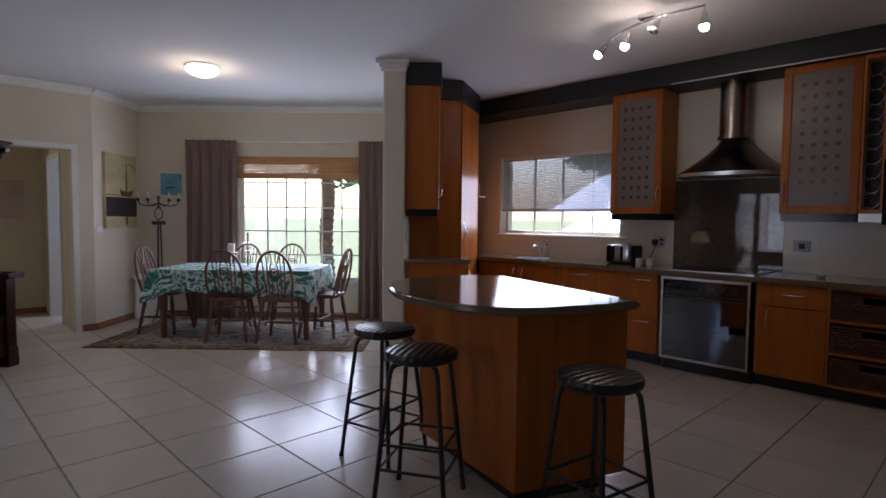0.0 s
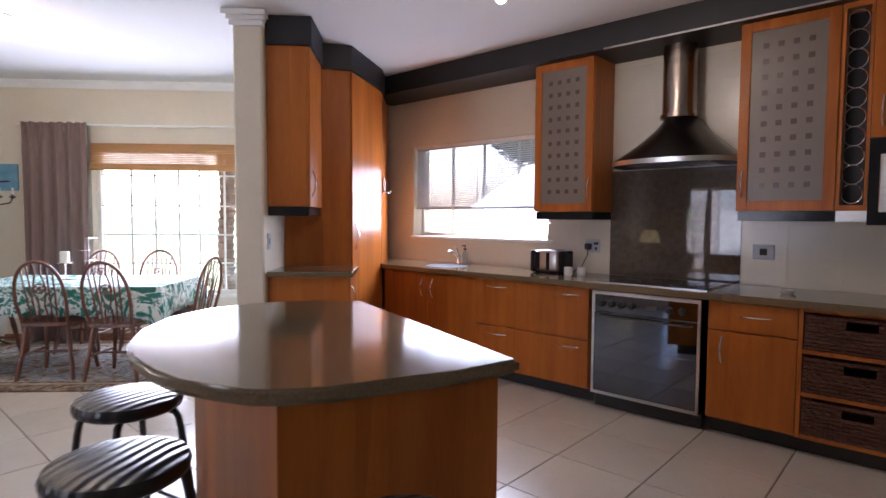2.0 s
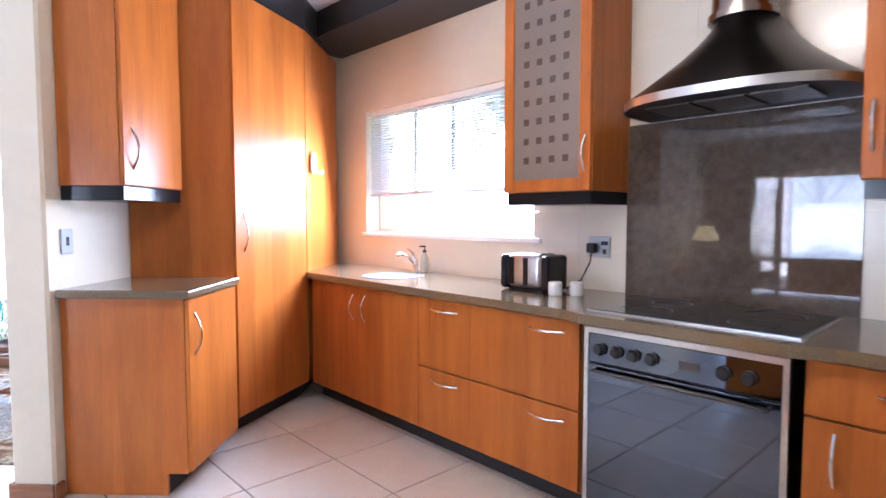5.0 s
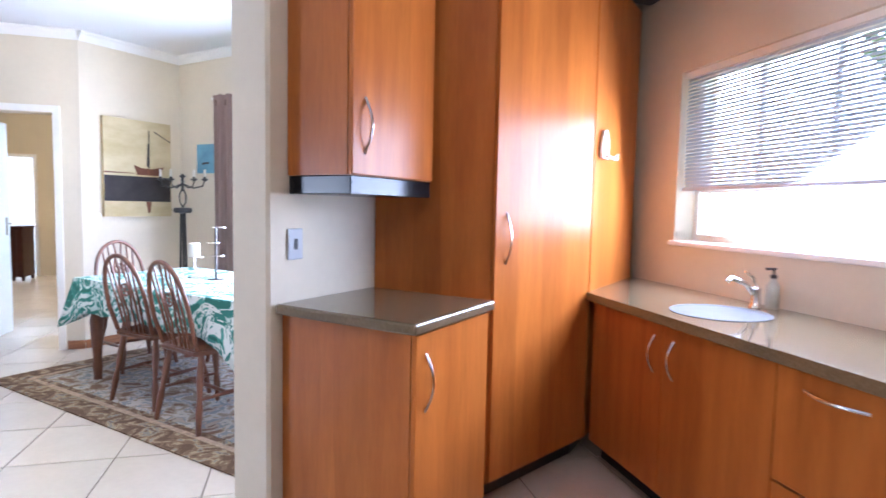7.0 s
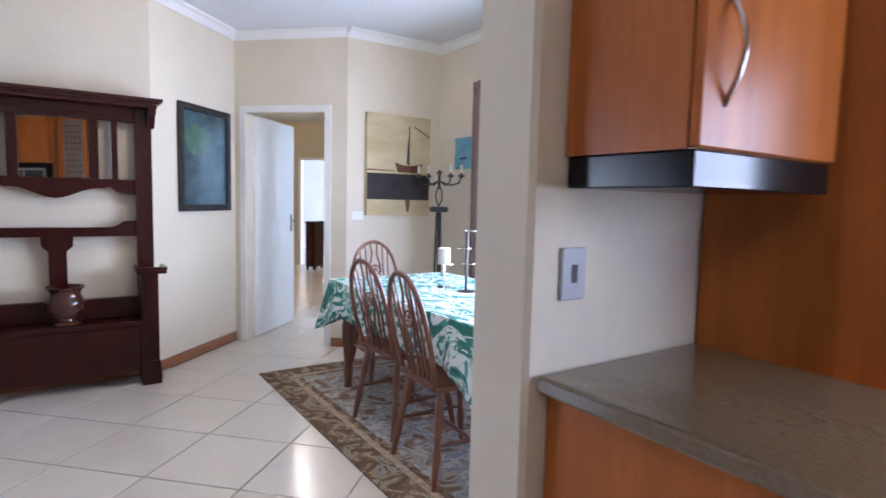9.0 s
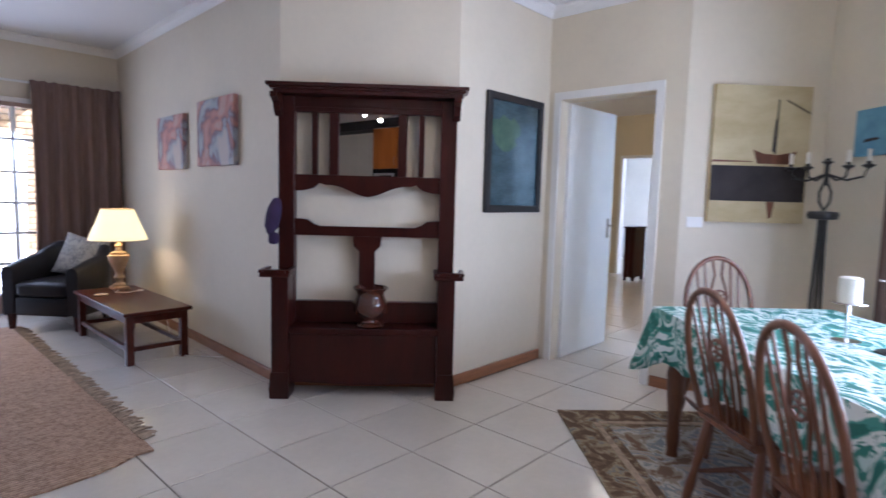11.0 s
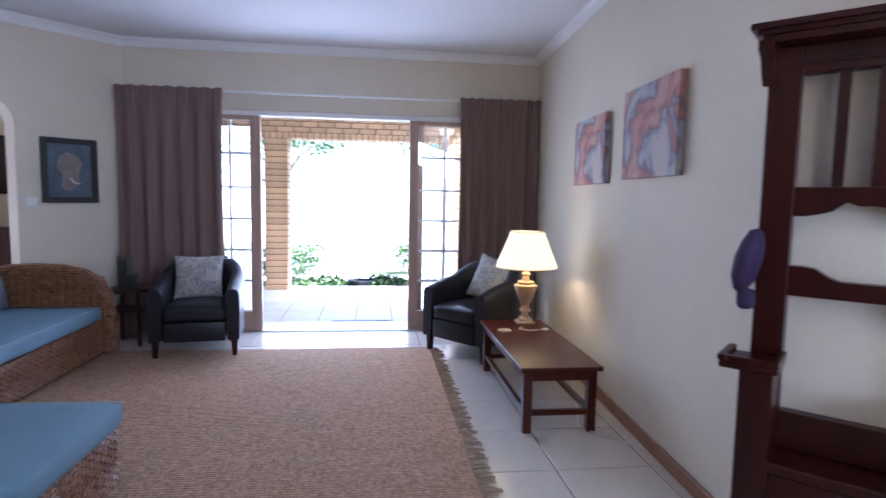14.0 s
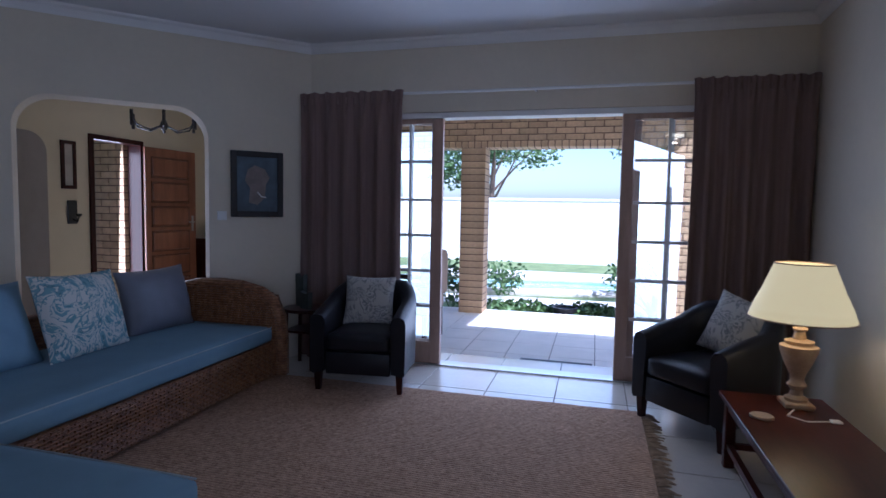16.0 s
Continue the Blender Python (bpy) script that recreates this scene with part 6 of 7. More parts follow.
# rolled arm at the window end: an arched slab
arch_pts = [(-0.02, 0.03), (0.90, 0.03), (0.90, 0.60), (0.84, 0.66), (0.70, 0.69), (0.50, 0.695), (0.32, 0.685), (0.16, 0.65), (0.05, 0.58), (0.0, 0.48)]
prism(bm, arch_pts, 0, 0.13, Matrix(((1, 0, 0, 0), (0, 0, -1, 0.12), (0, 1, 0, 0), (0, 0, 0, 1))))
part("arm", bm, WICKER, sf, "arched woven rattan arm", 30)
bm = B()
tp3 = pose(0.90, 0.122, 0, 0, 0, 180)
for zz in range(22):
    z = 0.30 + zz * 0.0175
    x0 = max(0.0, (z - 0.48) * 0.35) if z > 0.48 else 0.0
    if z > 0.62:
        x0 += (z - 0.62) * 3.2
    woven_panel(bm, tp3 @ pose(0.0, 0, z), 0.88 - x0, 0.0175)
    woven_panel(bm, pose(x0, -0.012, z), 0.88 - x0, 0.0175)
tube(bm, [(x, 0.055, z) for x, z in arch_pts[2:]] + [(-0.02, 0.055, 0.3), (-0.02, 0.055, 0.03)], 0.055, 10)
part("arm_weave", bm, WICKER, sf)["kind"] = "stuff"
bm = B()
box(bm, 0.985, 1.06, 0.06, 3.02, 0.03, 0.62, I4, 0.03, 2)
part("back", bm, WICKER, sf)
bm = B()
soft_box(bm, 0.0, 0.98, 0.125, 2.28, 0.288, 0.42, 0.045, 0.008)
part("seat_cushion", bm, SOFA, sf, "long grey-blue seat cushion", 60)
bm = B()
soft_box(bm, -1.08, 0.98, 2.29, 3.06, 0.288, 0.415, 0.05, 0.008, seed=3)
part("chaise_cushion", bm, SOFA, sf, "grey-blue chaise cushion", 60)
bm = B()
tube(bm, [(0.012, 0.14, 0.405), (0.008, 1.2, 0.407), (0.012, 2.26, 0.405)], 0.004, 5)
tube(bm, [(-1.065, 2.31, 0.40), (-0.5, 2.30, 0.402), (-0.02, 2.30, 0.40)], 0.004, 5)
part("piping", bm, mat("pale_piping", (0.34, 0.40, 0.43), 0.9, var=0.1), sf)
GRP = "scatter cushions on the sofa"
PLAIN = mat("satin_cushion", (0.17, 0.175, 0.215), 0.45, var=0.1, scale=6, bump=0.2, bump_scale=200)
BLUEC = mat("blue_cushion", (0.21, 0.33, 0.44), 0.8, var=0.08, scale=6, bump=0.2, bump_scale=300)
pillow(pose(-0.92, -2.60, 0.405, 0, 14, 0) @ pose(0, 0, 0, 0, 0, 86), 0.60, 0.47, 0.19, PLAIN, "cushion", "grey satin scatter cushion leaning on the sofa back", GRP, 1)
pillow(pose(-1.02, -1.93, 0.405, 0, 18, 0) @ pose(0, 0, 0, 0, 0, 96), 0.62, 0.52, 0.18, FLORAL, "cushion", "white scatter cushion with a blue floral print on the sofa", GRP, 2)
pillow(pose(-0.93, -1.38, 0.405, 0, 22, 0) @ pose(0, 0, 0, 0, 0, 90), 0.62, 0.50, 0.19, BLUEC, "cushion", "plain blue scatter cushion leaning on the sofa back", GRP, 3)


def tub_chair(m, label):
    """A tub armchair that faces local -y."""
    t = thing("armchair", m, label, "armchair", "tub armchairs")
    bm_ = B()
    R_ = 0.335
    path_ = [(-R_, -0.33)] + [(-R_, -0.15)] + arc(0, 0.02, R_, 180, 0, 18)[0:] + [(R_, -0.15), (R_, -0.33)]
    th = 0.10
    rings_ = []
    k_ = len(path_)
    for i, (x, y) in enumerate(path_):
        q = 1 - abs(i / (k_ - 1) * 2 - 1)
        top = 0.575 + 0.175 * min(1, q * 1.9) ** 0.9
        if i in (0, k_ - 1):
            top -= 0.012
        c = Vector((0, 0.02, 0))
        if y < 0.02:
            d_ = Vector((math.copysign(1, x), 0, 0))
        else:
            d_ = (Vector((x, y, 0)) - c).normalized()
        o_, n2 = Vector((x, y, 0)) + d_ * 0.012, Vector((x, y, 0)) - d_ * th
        sec = [(o_ - d_ * 0.02, 0.14), (o_ - d_ * 0.004, 0.16), (o_, top - 0.05), (o_ - d_ * 0.012, top - 0.012), (o_ - d_ * 0.045, top + 0.006), (n2 + d_ * 0.02, top - 0.006), (n2, top - 0.045), (n2 + d_ * 0.01, 0.30), (n2 + d_ * 0.012, 0.16)]
        rings_.append([bm_.verts.new((p.x, p.y, z)) for p, z in sec])
    for a, b in zip(rings_, rings_[1:]):
        for j in range(len(a)):
            bm_.faces.new((a[j], a[(j + 1) % len(a)], b[(j + 1) % len(a)], b[j]))
    bm_.faces.new(rings_[0])
    bm_.faces.new(rings_[-1][::-1])
    part("shell", bm_, LEATHER, t, "curved leather back and arms", 50)
    bm_ = B()
    box(bm_, -0.235, 0.235, -0.325, 0.24, 0.14, 0.30, I4, 0.012, 2)
    part("seat_base", bm_, LEATHER, t, smooth=40)
    bm_ = B()
    soft_box(bm_, -0.235, 0.235, -0.335, 0.23, 0.302, 0.43, 0.04, 0.018)
    part("seat_cushion", bm_, LEATHER, t, smooth=60)
    for sx in (-1, 1):
        for sy in (-0.28, 0.24):
            bm_ = B()
            x_ = sx * (0.30 if sy < 0 else 0.20)
            lo_, hi_ = 0.017, 0.026
            vs_ = [bm_.verts.new((x_ + a * lo_, sy + b * lo_, 0.004)) for a, b in ((-1, -1), (1, -1), (1, 1), (-1, 1))] + [bm_.verts.new((x_ + a * hi_, sy + b * hi_, 0.15)) for a, b in ((-1, -1), (1, -1), (1, 1), (-1, 1))]
            for q in ((3, 2, 1, 0), (4, 5, 6, 7), (0, 1, 5, 4), (1, 2, 6, 5), (2, 3, 7, 6), (3, 0, 4, 7)):
                bm_.faces.new([vs_[i] for i in q])
            part("leg", bm_, DARKWOOD, t)
    return t


ac = tub_chair(pose(-2.285, -3.18, 0.0, 0, 0, 186.8), "black leather tub armchair with a floral cushion beside the patio door")
copy_thing(ac, pose(-4.65, -2.98, 0.0, 0, 0, 130))
pillow(pose(-2.27, -3.22, 0.425, 0, 0, 186.8) @ pose(-0.02, 0.0, 0, -14), 0.40, 0.38, 0.13, GREYPRINT, "cushion", "pale floral scatter cushion on the leather armchair", "armchair cushions", 5)
pillow(pose(-4.69, -3.01, 0.43, 0, 0, 130) @ pose(0.0, 0.02, 0, -20, 12, 0), 0.42, 0.40, 0.13, GREYPRINT, "cushion", "pale floral scatter cushion propped in the leather armchair", "armchair cushions", 6)

# coffee table with lamp
ct = thing("coffee_table", pose(-4.815, -1.84, 0), "low red mahogany coffee table with a stretcher frame", "coffee table")
bm = B()
box(bm, -0.24, 0.24, -0.625, 0.63, 0.365, 0.392, I4, 0.005, 2)
part("tabletop", bm, REDWOOD, ct, "polished red wooden top")
bm = B()
for s in (-1, 1):
    box(bm, s * 0.195 - 0.012, s * 0.195 + 0.012, -0.55, 0.55, 0.305, 0.3645)
    box(bm, -0.183, 0.183, s * 0.58 - 0.012, s * 0.58 + 0.012, 0.305, 0.3645)
part("apron", bm, REDWOOD, ct)
for sx in (-1, 1):
    for sy in (-1, 1):
        bm = B()
        box(bm, sx * 0.19 - 0.026, sx * 0.19 + 0.026, sy * 0.575 - 0.026, sy * 0.575 + 0.026, 0.001, 0.3645, I4, 0.004)
        part("leg", bm, REDWOOD, ct)
for a in ((-0.19, -0.549, -0.19, 0.549), (0.19, -0.549, 0.19, 0.549)):
    bm = B()
    box(bm, a[0] - 0.014, a[0] + 0.014, a[1], a[3], 0.10, 0.13)
    part("stretcher", bm, REDWOOD, ct)
for s in (-1, 1):
    bm = B()
    box(bm, -0.164, 0.164, s * 0.575 - 0.014, s * 0.575 + 0.014, 0.10, 0.13)
    part("stretcher", bm, REDWOOD, ct)
lm = thing("table_lamp", pose(-4.885, -2.30, 0.392), "lit table lamp with a turned stone foot and cream shade", "lamp")
bm = B()
box(bm, -0.065, 0.065, -0.065, 0.065, 0.001, 0.03, I4, 0.006)
lathe(bm, [(0.05, 0.03), (0.052, 0.045), (0.03, 0.06), (0.026, 0.085), (0.045, 0.11), (0.03, 0.13), (0.034, 0.16), (0.062, 0.22), (0.082, 0.275), (0.085, 0.30), (0.06, 0.31), (0.064, 0.325), (0.03, 0.335), (0.022, 0.37), (0.035, 0.385), (0.018, 0.40), (0.014, 0.46), (0, 0.46)], n=24)
part("foot", bm, STONE, lm, smooth=45)
bm = B()
rg = [[bm.verts.new((r * math.cos(2 * math.pi * i / 36), r * math.sin(2 * math.pi * i / 36), z)) for i in range(36)] for r, z in ((0.228, 0.435), (0.21, 0.49), (0.175, 0.57), (0.125, 0.70))]
for a, b in zip(rg, rg[1:]):
    for i in range(36):
        bm.faces.new((a[i], a[(i + 1) % 36], b[(i + 1) % 36], b[i]))
shd = part("shade", bm, SHADE, lm, "glowing cream coolie shade", 60)
so = shd.modifiers.new("thickness", "SOLIDIFY")
so.thickness = 0.002
for r, z in ((0.228, 0.435), (0.125, 0.70)):
    bm = B()
    tube(bm, [(r * math.cos(a * math.pi / 18), r * math.sin(a * math.pi / 18), z) for a in range(36)], 0.0035, 5, closed=True)
    part("shade_trim", bm, STONE, lm)
pl = new("lamp_bulb", bpy.data.lights.new("lamp_bulb", "POINT"))
pl.data.energy, pl.data.color, pl.data.shadow_soft_size = 0.85, (1.0, 0.76, 0.40), 0.03
pl.location = (-4.885, -2.30, 0.392 + 0.56)
cs = thing("coaster", pose(-4.68, -2.08, 0.392), "round pale wooden coaster on the coffee table", "coaster")
bm = B()
lathe(bm, [(0.05, 0.001), (0.052, 0.006), (0.048, 0.012), (0, 0.012)], n=20)
part("disc", bm, mat("pale_wood", (0.42, 0.30, 0.19), 0.6, var=0.15), cs, smooth=40)
bm = B()
tube(bm, [(-4.86, -2.235, 0.397), (-4.80, -2.13, 0.397), (-4.86, -2.07, 0.397), (-4.97, -2.10, 0.398)], 0.003, 6)
box(bm, -5.01, -4.965, -2.12, -2.085, 0.3925, 0.405, I4, 0.004)
single("lamp_cord", bm, WHITE, "white lamp cord with an inline switch on the table", "cable")
bm = B()
tube(bm, [(-5.06, -2.0, 0.39), (-5.12, -1.9, 0.18), (-5.05, -1.6, 0.012), (-4.95, -1.3, 0.008), (-5.2, -1.0, 0.010)], 0.003, 6)
single("floor_cord", bm, WHITE, "thin white cable lying by the baseboard", "cable")

# side table with owl figures in the corner
st2 = thing("side_table", pose(-1.62, -3.40, 0), "small dark wooden side table in the corner", "table")
bm = B()
lathe(bm, [(0.18, 0.47), (0.185, 0.48), (0.18, 0.495), (0, 0.495)], n=20)
part("tabletop", bm, DARKWOOD, st2, smooth=40)
bm = B()
box(bm, -0.13, 0.13, -0.13, 0.13, 0.30, 0.32)
part("shelf", bm, DARKWOOD, st2)
for sx in (-1, 1):
    for sy in (-1, 1):
        bm = B()
        tube(bm, [(sx * 0.12, sy * 0.12, 0.002), (sx * 0.11, sy * 0.11, 0.469)], 0.016, 8)
        part("leg", bm, DARKWOOD, st2)
OWL = mat("owl_green", (0.04, 0.05, 0.045), 0.5, var=0.3, scale=12)
for x, y, h, in ((-1.56, -3.44, 0.27), (-1.66, -3.34, 0.14)):
    bm = B()
    prism(bm, [(-0.05, 0), (0.05, 0), (0.055, h * 0.75), (0.055, h), (0.025, h * 0.9), (-0.025, h * 0.9), (-0.055, h), (-0.055, h * 0.75)], -0.02, 0.02, pose(x, y, 0.4955, 90, 0, 155))
    single("figurine", bm, OWL, "dark green wooden animal figure on the side table", "figurine", "corner figurines")

# elephant picture on the arch wall, with switch
mar, _ = wall_frame((2.6, 0.33), (SX, -3.75))
sE = math.hypot(2.6 + 1.153, 0.33 + 3.423)
ep = thing("picture", mar @ pose(sE, -0.003, 1.232), "black framed picture of a grey animal on blue", "picture")
bm = B()
for a, b in ((-0.212, -0.165), (0.165, 0.212)):
    box(bm, a, b, -0.028, 0, 0, 0.545, I4, 0.004)
for a, b in ((0, 0.047), (0.498, 0.545)):
    box(bm, -0.165, 0.165, -0.027, 0, a, b, I4, 0.004)
part("frame", bm, MATTBLACK, ep)
bm = B()
box(bm, -0.165, 0.165, -0.012, -0.001, 0.047, 0.498)
es_ = part("sheet", bm, mat("art_dusk", (0.035, 0.05, 0.06), 0.5, col2=(0.10, 0.15, 0.20), scale=5, coat=0.4), ep)
bm = B()
tp4 = Matrix(((1, 0, 0, 0), (0, 0, 1, -0.0145), (0, 1, 0, 0), (0, 0, 0, 1)))
prism(bm, [(-0.07, 0.12), (0.0, 0.10), (0.06, 0.16), (0.07, 0.27), (0.10, 0.33), (0.06, 0.40), (-0.02, 0.43), (-0.08, 0.39), (-0.10, 0.30), (-0.06, 0.24)], 0, 0.001, tp4)
part("grey_shape", bm, mat("art_grey", (0.16, 0.13, 0.12), 0.6, col2=(0.28, 0.23, 0.21), scale=9), es_)
bm = B()
tube(bm, [(0.0, -0.0155, 0.21), (0.03, -0.0155, 0.17), (0.07, -0.0155, 0.165)], 0.005, 5)
part("pale_curve", bm, WHITE, es_)
plate(mar @ pose(sE - 0.28, 0, 1.24), 0.075, 0.075, "white light switch beside the arch", "switch", [(-0.015, 0.015, -0.015, 0.015)], WHITE)

# ---- entrance hall beyond the arch ----
slab("wall_hall_a", 1.45, 1.60, -4.19, 0.0, 0, CEILING, HALLWALL, "yellowish plaster wall of the entrance hall")
slab("wall_hall_b", 1.45, 1.60, -6.2, -4.94, 0, CEILING, HALLWALL, "yellowish plaster wall of the entrance hall")
slab("wall_hall_c", 1.45, 1.60, -4.94, -4.19, 2.08, CEILING, HALLWALL, "plaster wall over the front door")
slab("wall_hall_d", -1.0, 1.60, -6.3, -6.15, 0, CEILING, HALLWALL, "yellowish plaster wall of the entrance hall")
slab("wall_hall_e", -1.12, -1.0, -6.3, -3.62, 0, CEILING, HALLWALL, "yellowish plaster wall of the entrance hall")
slab("ceiling_hall", -1.12, 4.2, -6.32, -6.2, CEILING, CEILING + 0.1, CEIL, "white plaster ceiling edge")
bm = B()
box(bm, -1.0, 5.6, -6.2, -4.0, -0.12, -0.003)
single("floor_hall", bm, TILE, "pale tiled floor of the entrance hall", kind="structure")
# niche arch in hall wall: flat sheet coloured with recess shade, plus dark curtain
nc = thing("alcove", pose(1.449, -3.42, 0), "arched opening with a dark curtain in the hall wall", "alcove", kind="structure")
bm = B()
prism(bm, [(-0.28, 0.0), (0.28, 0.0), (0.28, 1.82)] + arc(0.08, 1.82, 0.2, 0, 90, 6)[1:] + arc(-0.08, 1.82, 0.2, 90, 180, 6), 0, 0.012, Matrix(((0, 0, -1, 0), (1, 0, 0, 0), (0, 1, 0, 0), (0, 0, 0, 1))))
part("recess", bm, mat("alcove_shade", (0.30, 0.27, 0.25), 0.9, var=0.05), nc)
bm = B()
for k in range(5):
    tube(bm, [(-0.03, 0.12 + k * 0.035, 0.0), (-0.03, 0.12 + k * 0.035, 1.9 - k * 0.01)], 0.02, 8)
part("curtain_folds", bm, CURTAIN, nc)
fd = thing("door_6", pose(1.45, -4.565, 0), "open panelled wooden front door in a dark frame", "door", kind="structure")
bm = B()
for y in (-0.375, 0.325):
    box(bm, -0.03, 0.16, y, y + 0.05, 0, 2.08)
box(bm, -0.03, 0.16, -0.325, 0.325, 2.03, 2.08)
part("door_frame", bm, DARKWOOD, fd)
ml2 = pose(-0.06, -0.345, 0, 0, 0, -95)
bm = B()
box(bm, 0, 0.80, -0.018, 0.018, 0.01, 2.02, ml2, 0.002)
lf = part("door_leaf", bm, DOORWOOD, fd, "six-panel varnished wooden leaf")
for k in range(6):
    z0 = 0.14 + k * 0.305
    bm = B()
    box(bm, 0.10, 0.66, 0.018, 0.032, z0, z0 + 0.23, ml2, 0.012)
    box(bm, 0.10, 0.66, -0.032, -0.018, z0, z0 + 0.23, ml2, 0.012)
    pn = part("panel", bm, DOORWOOD, lf)
    # strips round the panel, coloured dark for the shade of its recess
    bm = B()
    for y0_, y1_ in ((0.018, 0.030), (-0.030, -0.018)):
        for xa, xb in ((0.082, 0.099), (0.661, 0.678)):
            box(bm, xa, xb, y0_, y1_, z0 - 0.018, z0 + 0.248, ml2)
        for za, zb in ((z0 - 0.018, z0 - 0.001), (z0 + 0.231, z0 + 0.248)):
            box(bm, 0.099, 0.661, y0_, y1_, za, zb, ml2)
    part("moulding", bm, DOORTRIMSHADE, lf)
bm = B()
box(bm, 0.72, 0.75, 0.018, 0.026, 0.98, 1.18, ml2)
tube(bm, [(0.735, 0.022, 1.10), (0.735, 0.06, 1.10), (0.64, 0.065, 1.10)], 0.008, 8, ml2)
box(bm, 0.72, 0.75, -0.026, -0.018, 0.98, 1.18, ml2)
tube(bm, [(0.735, -0.022, 1.10), (0.735, -0.06, 1.10), (0.64, -0.065, 1.10)], 0.008, 8, ml2)
part("door_handle", bm, STEEL, lf, smooth=50)
# black gate outside the front door
gt = thing("security_gate", pose(2.05, -4.41, 0), "black iron security gate outside the front door", "gate")
bm = B()
for y in (-0.36, 0.36):
    box(bm, -0.015, 0.015, y - 0.015, y + 0.015, 0.02, 2.05)
for z in (0.1, 0.95, 1.1, 2.0):
    box(bm, -0.012, 0.012, -0.345, 0.345, z - 0.012, z + 0.012)
part("gate_frame", bm, IRON, gt)
for k in range(7):
    bm = B()
    y = -0.30 + k * 0.1
    tube(bm, [(0, y, 0.1), (0, y, 2.0)], 0.007, 6)
    part("bar", bm, IRON, gt)

# hall furniture
cn = thing("console_table", pose(1.08, -5.96, 0), "dark wooden console cabinet in the hall", "console")
bm = B()
box(bm, -0.32, 0.32, -0.18, 0.18, 0.84, 0.87, I4, 0.004)
part("tabletop", bm, DARKWOOD, cn)
bm = B()
box(bm, -0.30, 0.30, -0.17, 0.17, 0.06, 0.84)
part("body", bm, DARKWOOD, cn)
for sx in (-1, 1):
    bm = B()
    box(bm, sx * 0.15 - 0.14, sx * 0.15 + 0.14, 0.171, 0.185, 0.10, 0.80, I4, 0.004)
    part("door", bm, DARKWOOD, cn)
TEAL = mat("teal_paint", (0.03, 0.22, 0.24), 0.5, var=0.3, scale=25, bump=0.2)
for x, w, z, h in ((1.14, 0.11, 0.8705, 0.22), (1.11, 0.08, 1.091, 0.13)):
    bm = B()
    lathe(bm, [(w, 0), (w, h - 0.02), (w * 0.9, h), (0, h)], n=18)
    single("storage_box", bm, TEAL, "round teal painted box on the hall console", "box", "teal boxes", m=pose(x, -5.94, z), smooth=40)
bm = B()
lathe(bm, [(0.02, 0), (0.035, 0.03), (0.02, 0.06), (0.0, 0.08)], n=12)
single("ornament", bm, TEAL, "small turquoise ornament on the stacked boxes", "ornament", m=pose(1.11, -5.94, 1.2215), smooth=50)


def hall_picture(m, w, h, label, sheet):
    t = thing("picture", m, label, "picture")
    bm_ = B()
    for a, b in ((-w / 2, -w / 2 + 0.035), (w / 2 - 0.035, w / 2)):
        box(bm_, a, b, -0.022, -0.001, 0, h)
    for a, b in ((0, 0.035), (h - 0.035, h)):
        box(bm_, -w / 2 + 0.035, w / 2 - 0.035, -0.022, -0.001, a, b)
    part("frame", bm_, DARKWOOD, t)
    bm_ = B()
    box(bm_, -w / 2 + 0.035, w / 2 - 0.035, -0.010, -0.002, 0.035, h - 0.035)
    part("sheet", bm_, sheet, t)


hall_picture(pose(1.02, -6.149, 1.28, 0, 0, 180), 0.46, 0.75, "tall dark framed picture on the hall wall", ART_DARK)
hall_picture(pose(1.449, -3.94, 1.47, 0, 0, -90), 0.17, 0.50, "narrow dark framed picture on the hall wall", mat("art_pale", (0.40, 0.36, 0.30), 0.7, var=0.2, scale=5))
wl = thing("wall_sconce", pose(1.449, -3.97, 1.10), "dark metal wall sconce in the hall", "sconce")
bm = B()
box(bm, -0.02, -0.001, -0.06, 0.06, 0.0, 0.25, I4, 0.008)
tube(bm, [(-0.02, 0, 0.05), (-0.08, 0, 0.03), (-0.10, 0, 0.08)], 0.008, 6)
lathe(bm, [(0.02, 0.08), (0.03, 0.11), (0, 0.11)], pose(-0.10, 0, 0), 10)
part("body", bm, IRON, wl)
chd = thing("chandelier", pose(0.55, -4.30, CEILING), "black iron chandelier with curved arms in the hall", "chandelier")
bm = B()
tube(bm, [(0, 0, -0.001), (0, 0, -0.50)], 0.01, 8)
lathe(bm, [(0.0, -0.62), (0.03, -0.60), (0.045, -0.56), (0.02, -0.50), (0, -0.49)], n=12)
part("stem", bm, IRON, chd, smooth=50)
for k in range(6):
    a = k * math.pi / 3 + 0.2
    c, s = math.cos(a), math.sin(a)
    bm = B()
    tube(bm, [(0.02 * c, 0.02 * s, -0.56), (0.15 * c, 0.15 * s, -0.62), (0.29 * c, 0.29 * s, -0.58), (0.34 * c, 0.34 * s, -0.50)], 0.009, 6)
    tube(bm, [(0.34 * c, 0.34 * s, -0.60), (0.34 * c, 0.34 * s, -0.44)], 0.016, 8)
    part("arm", bm, IRON, chd, smooth=60)
pl = new("hall_daylight", bpy.data.lights.new("hall_daylight", "AREA"))
pl.data.shape, pl.data.size, pl.data.size_y, pl.data.energy, pl.data.color = "RECTANGLE", 0.6, 1.8, 15, (1.0, 0.95, 0.86)
pl.matrix_world = look((1.72, -4.565, 1.05), (0.5, -4.5, 1.0))

# ---- bricks of the porch and patio ----
BRICKS = {}


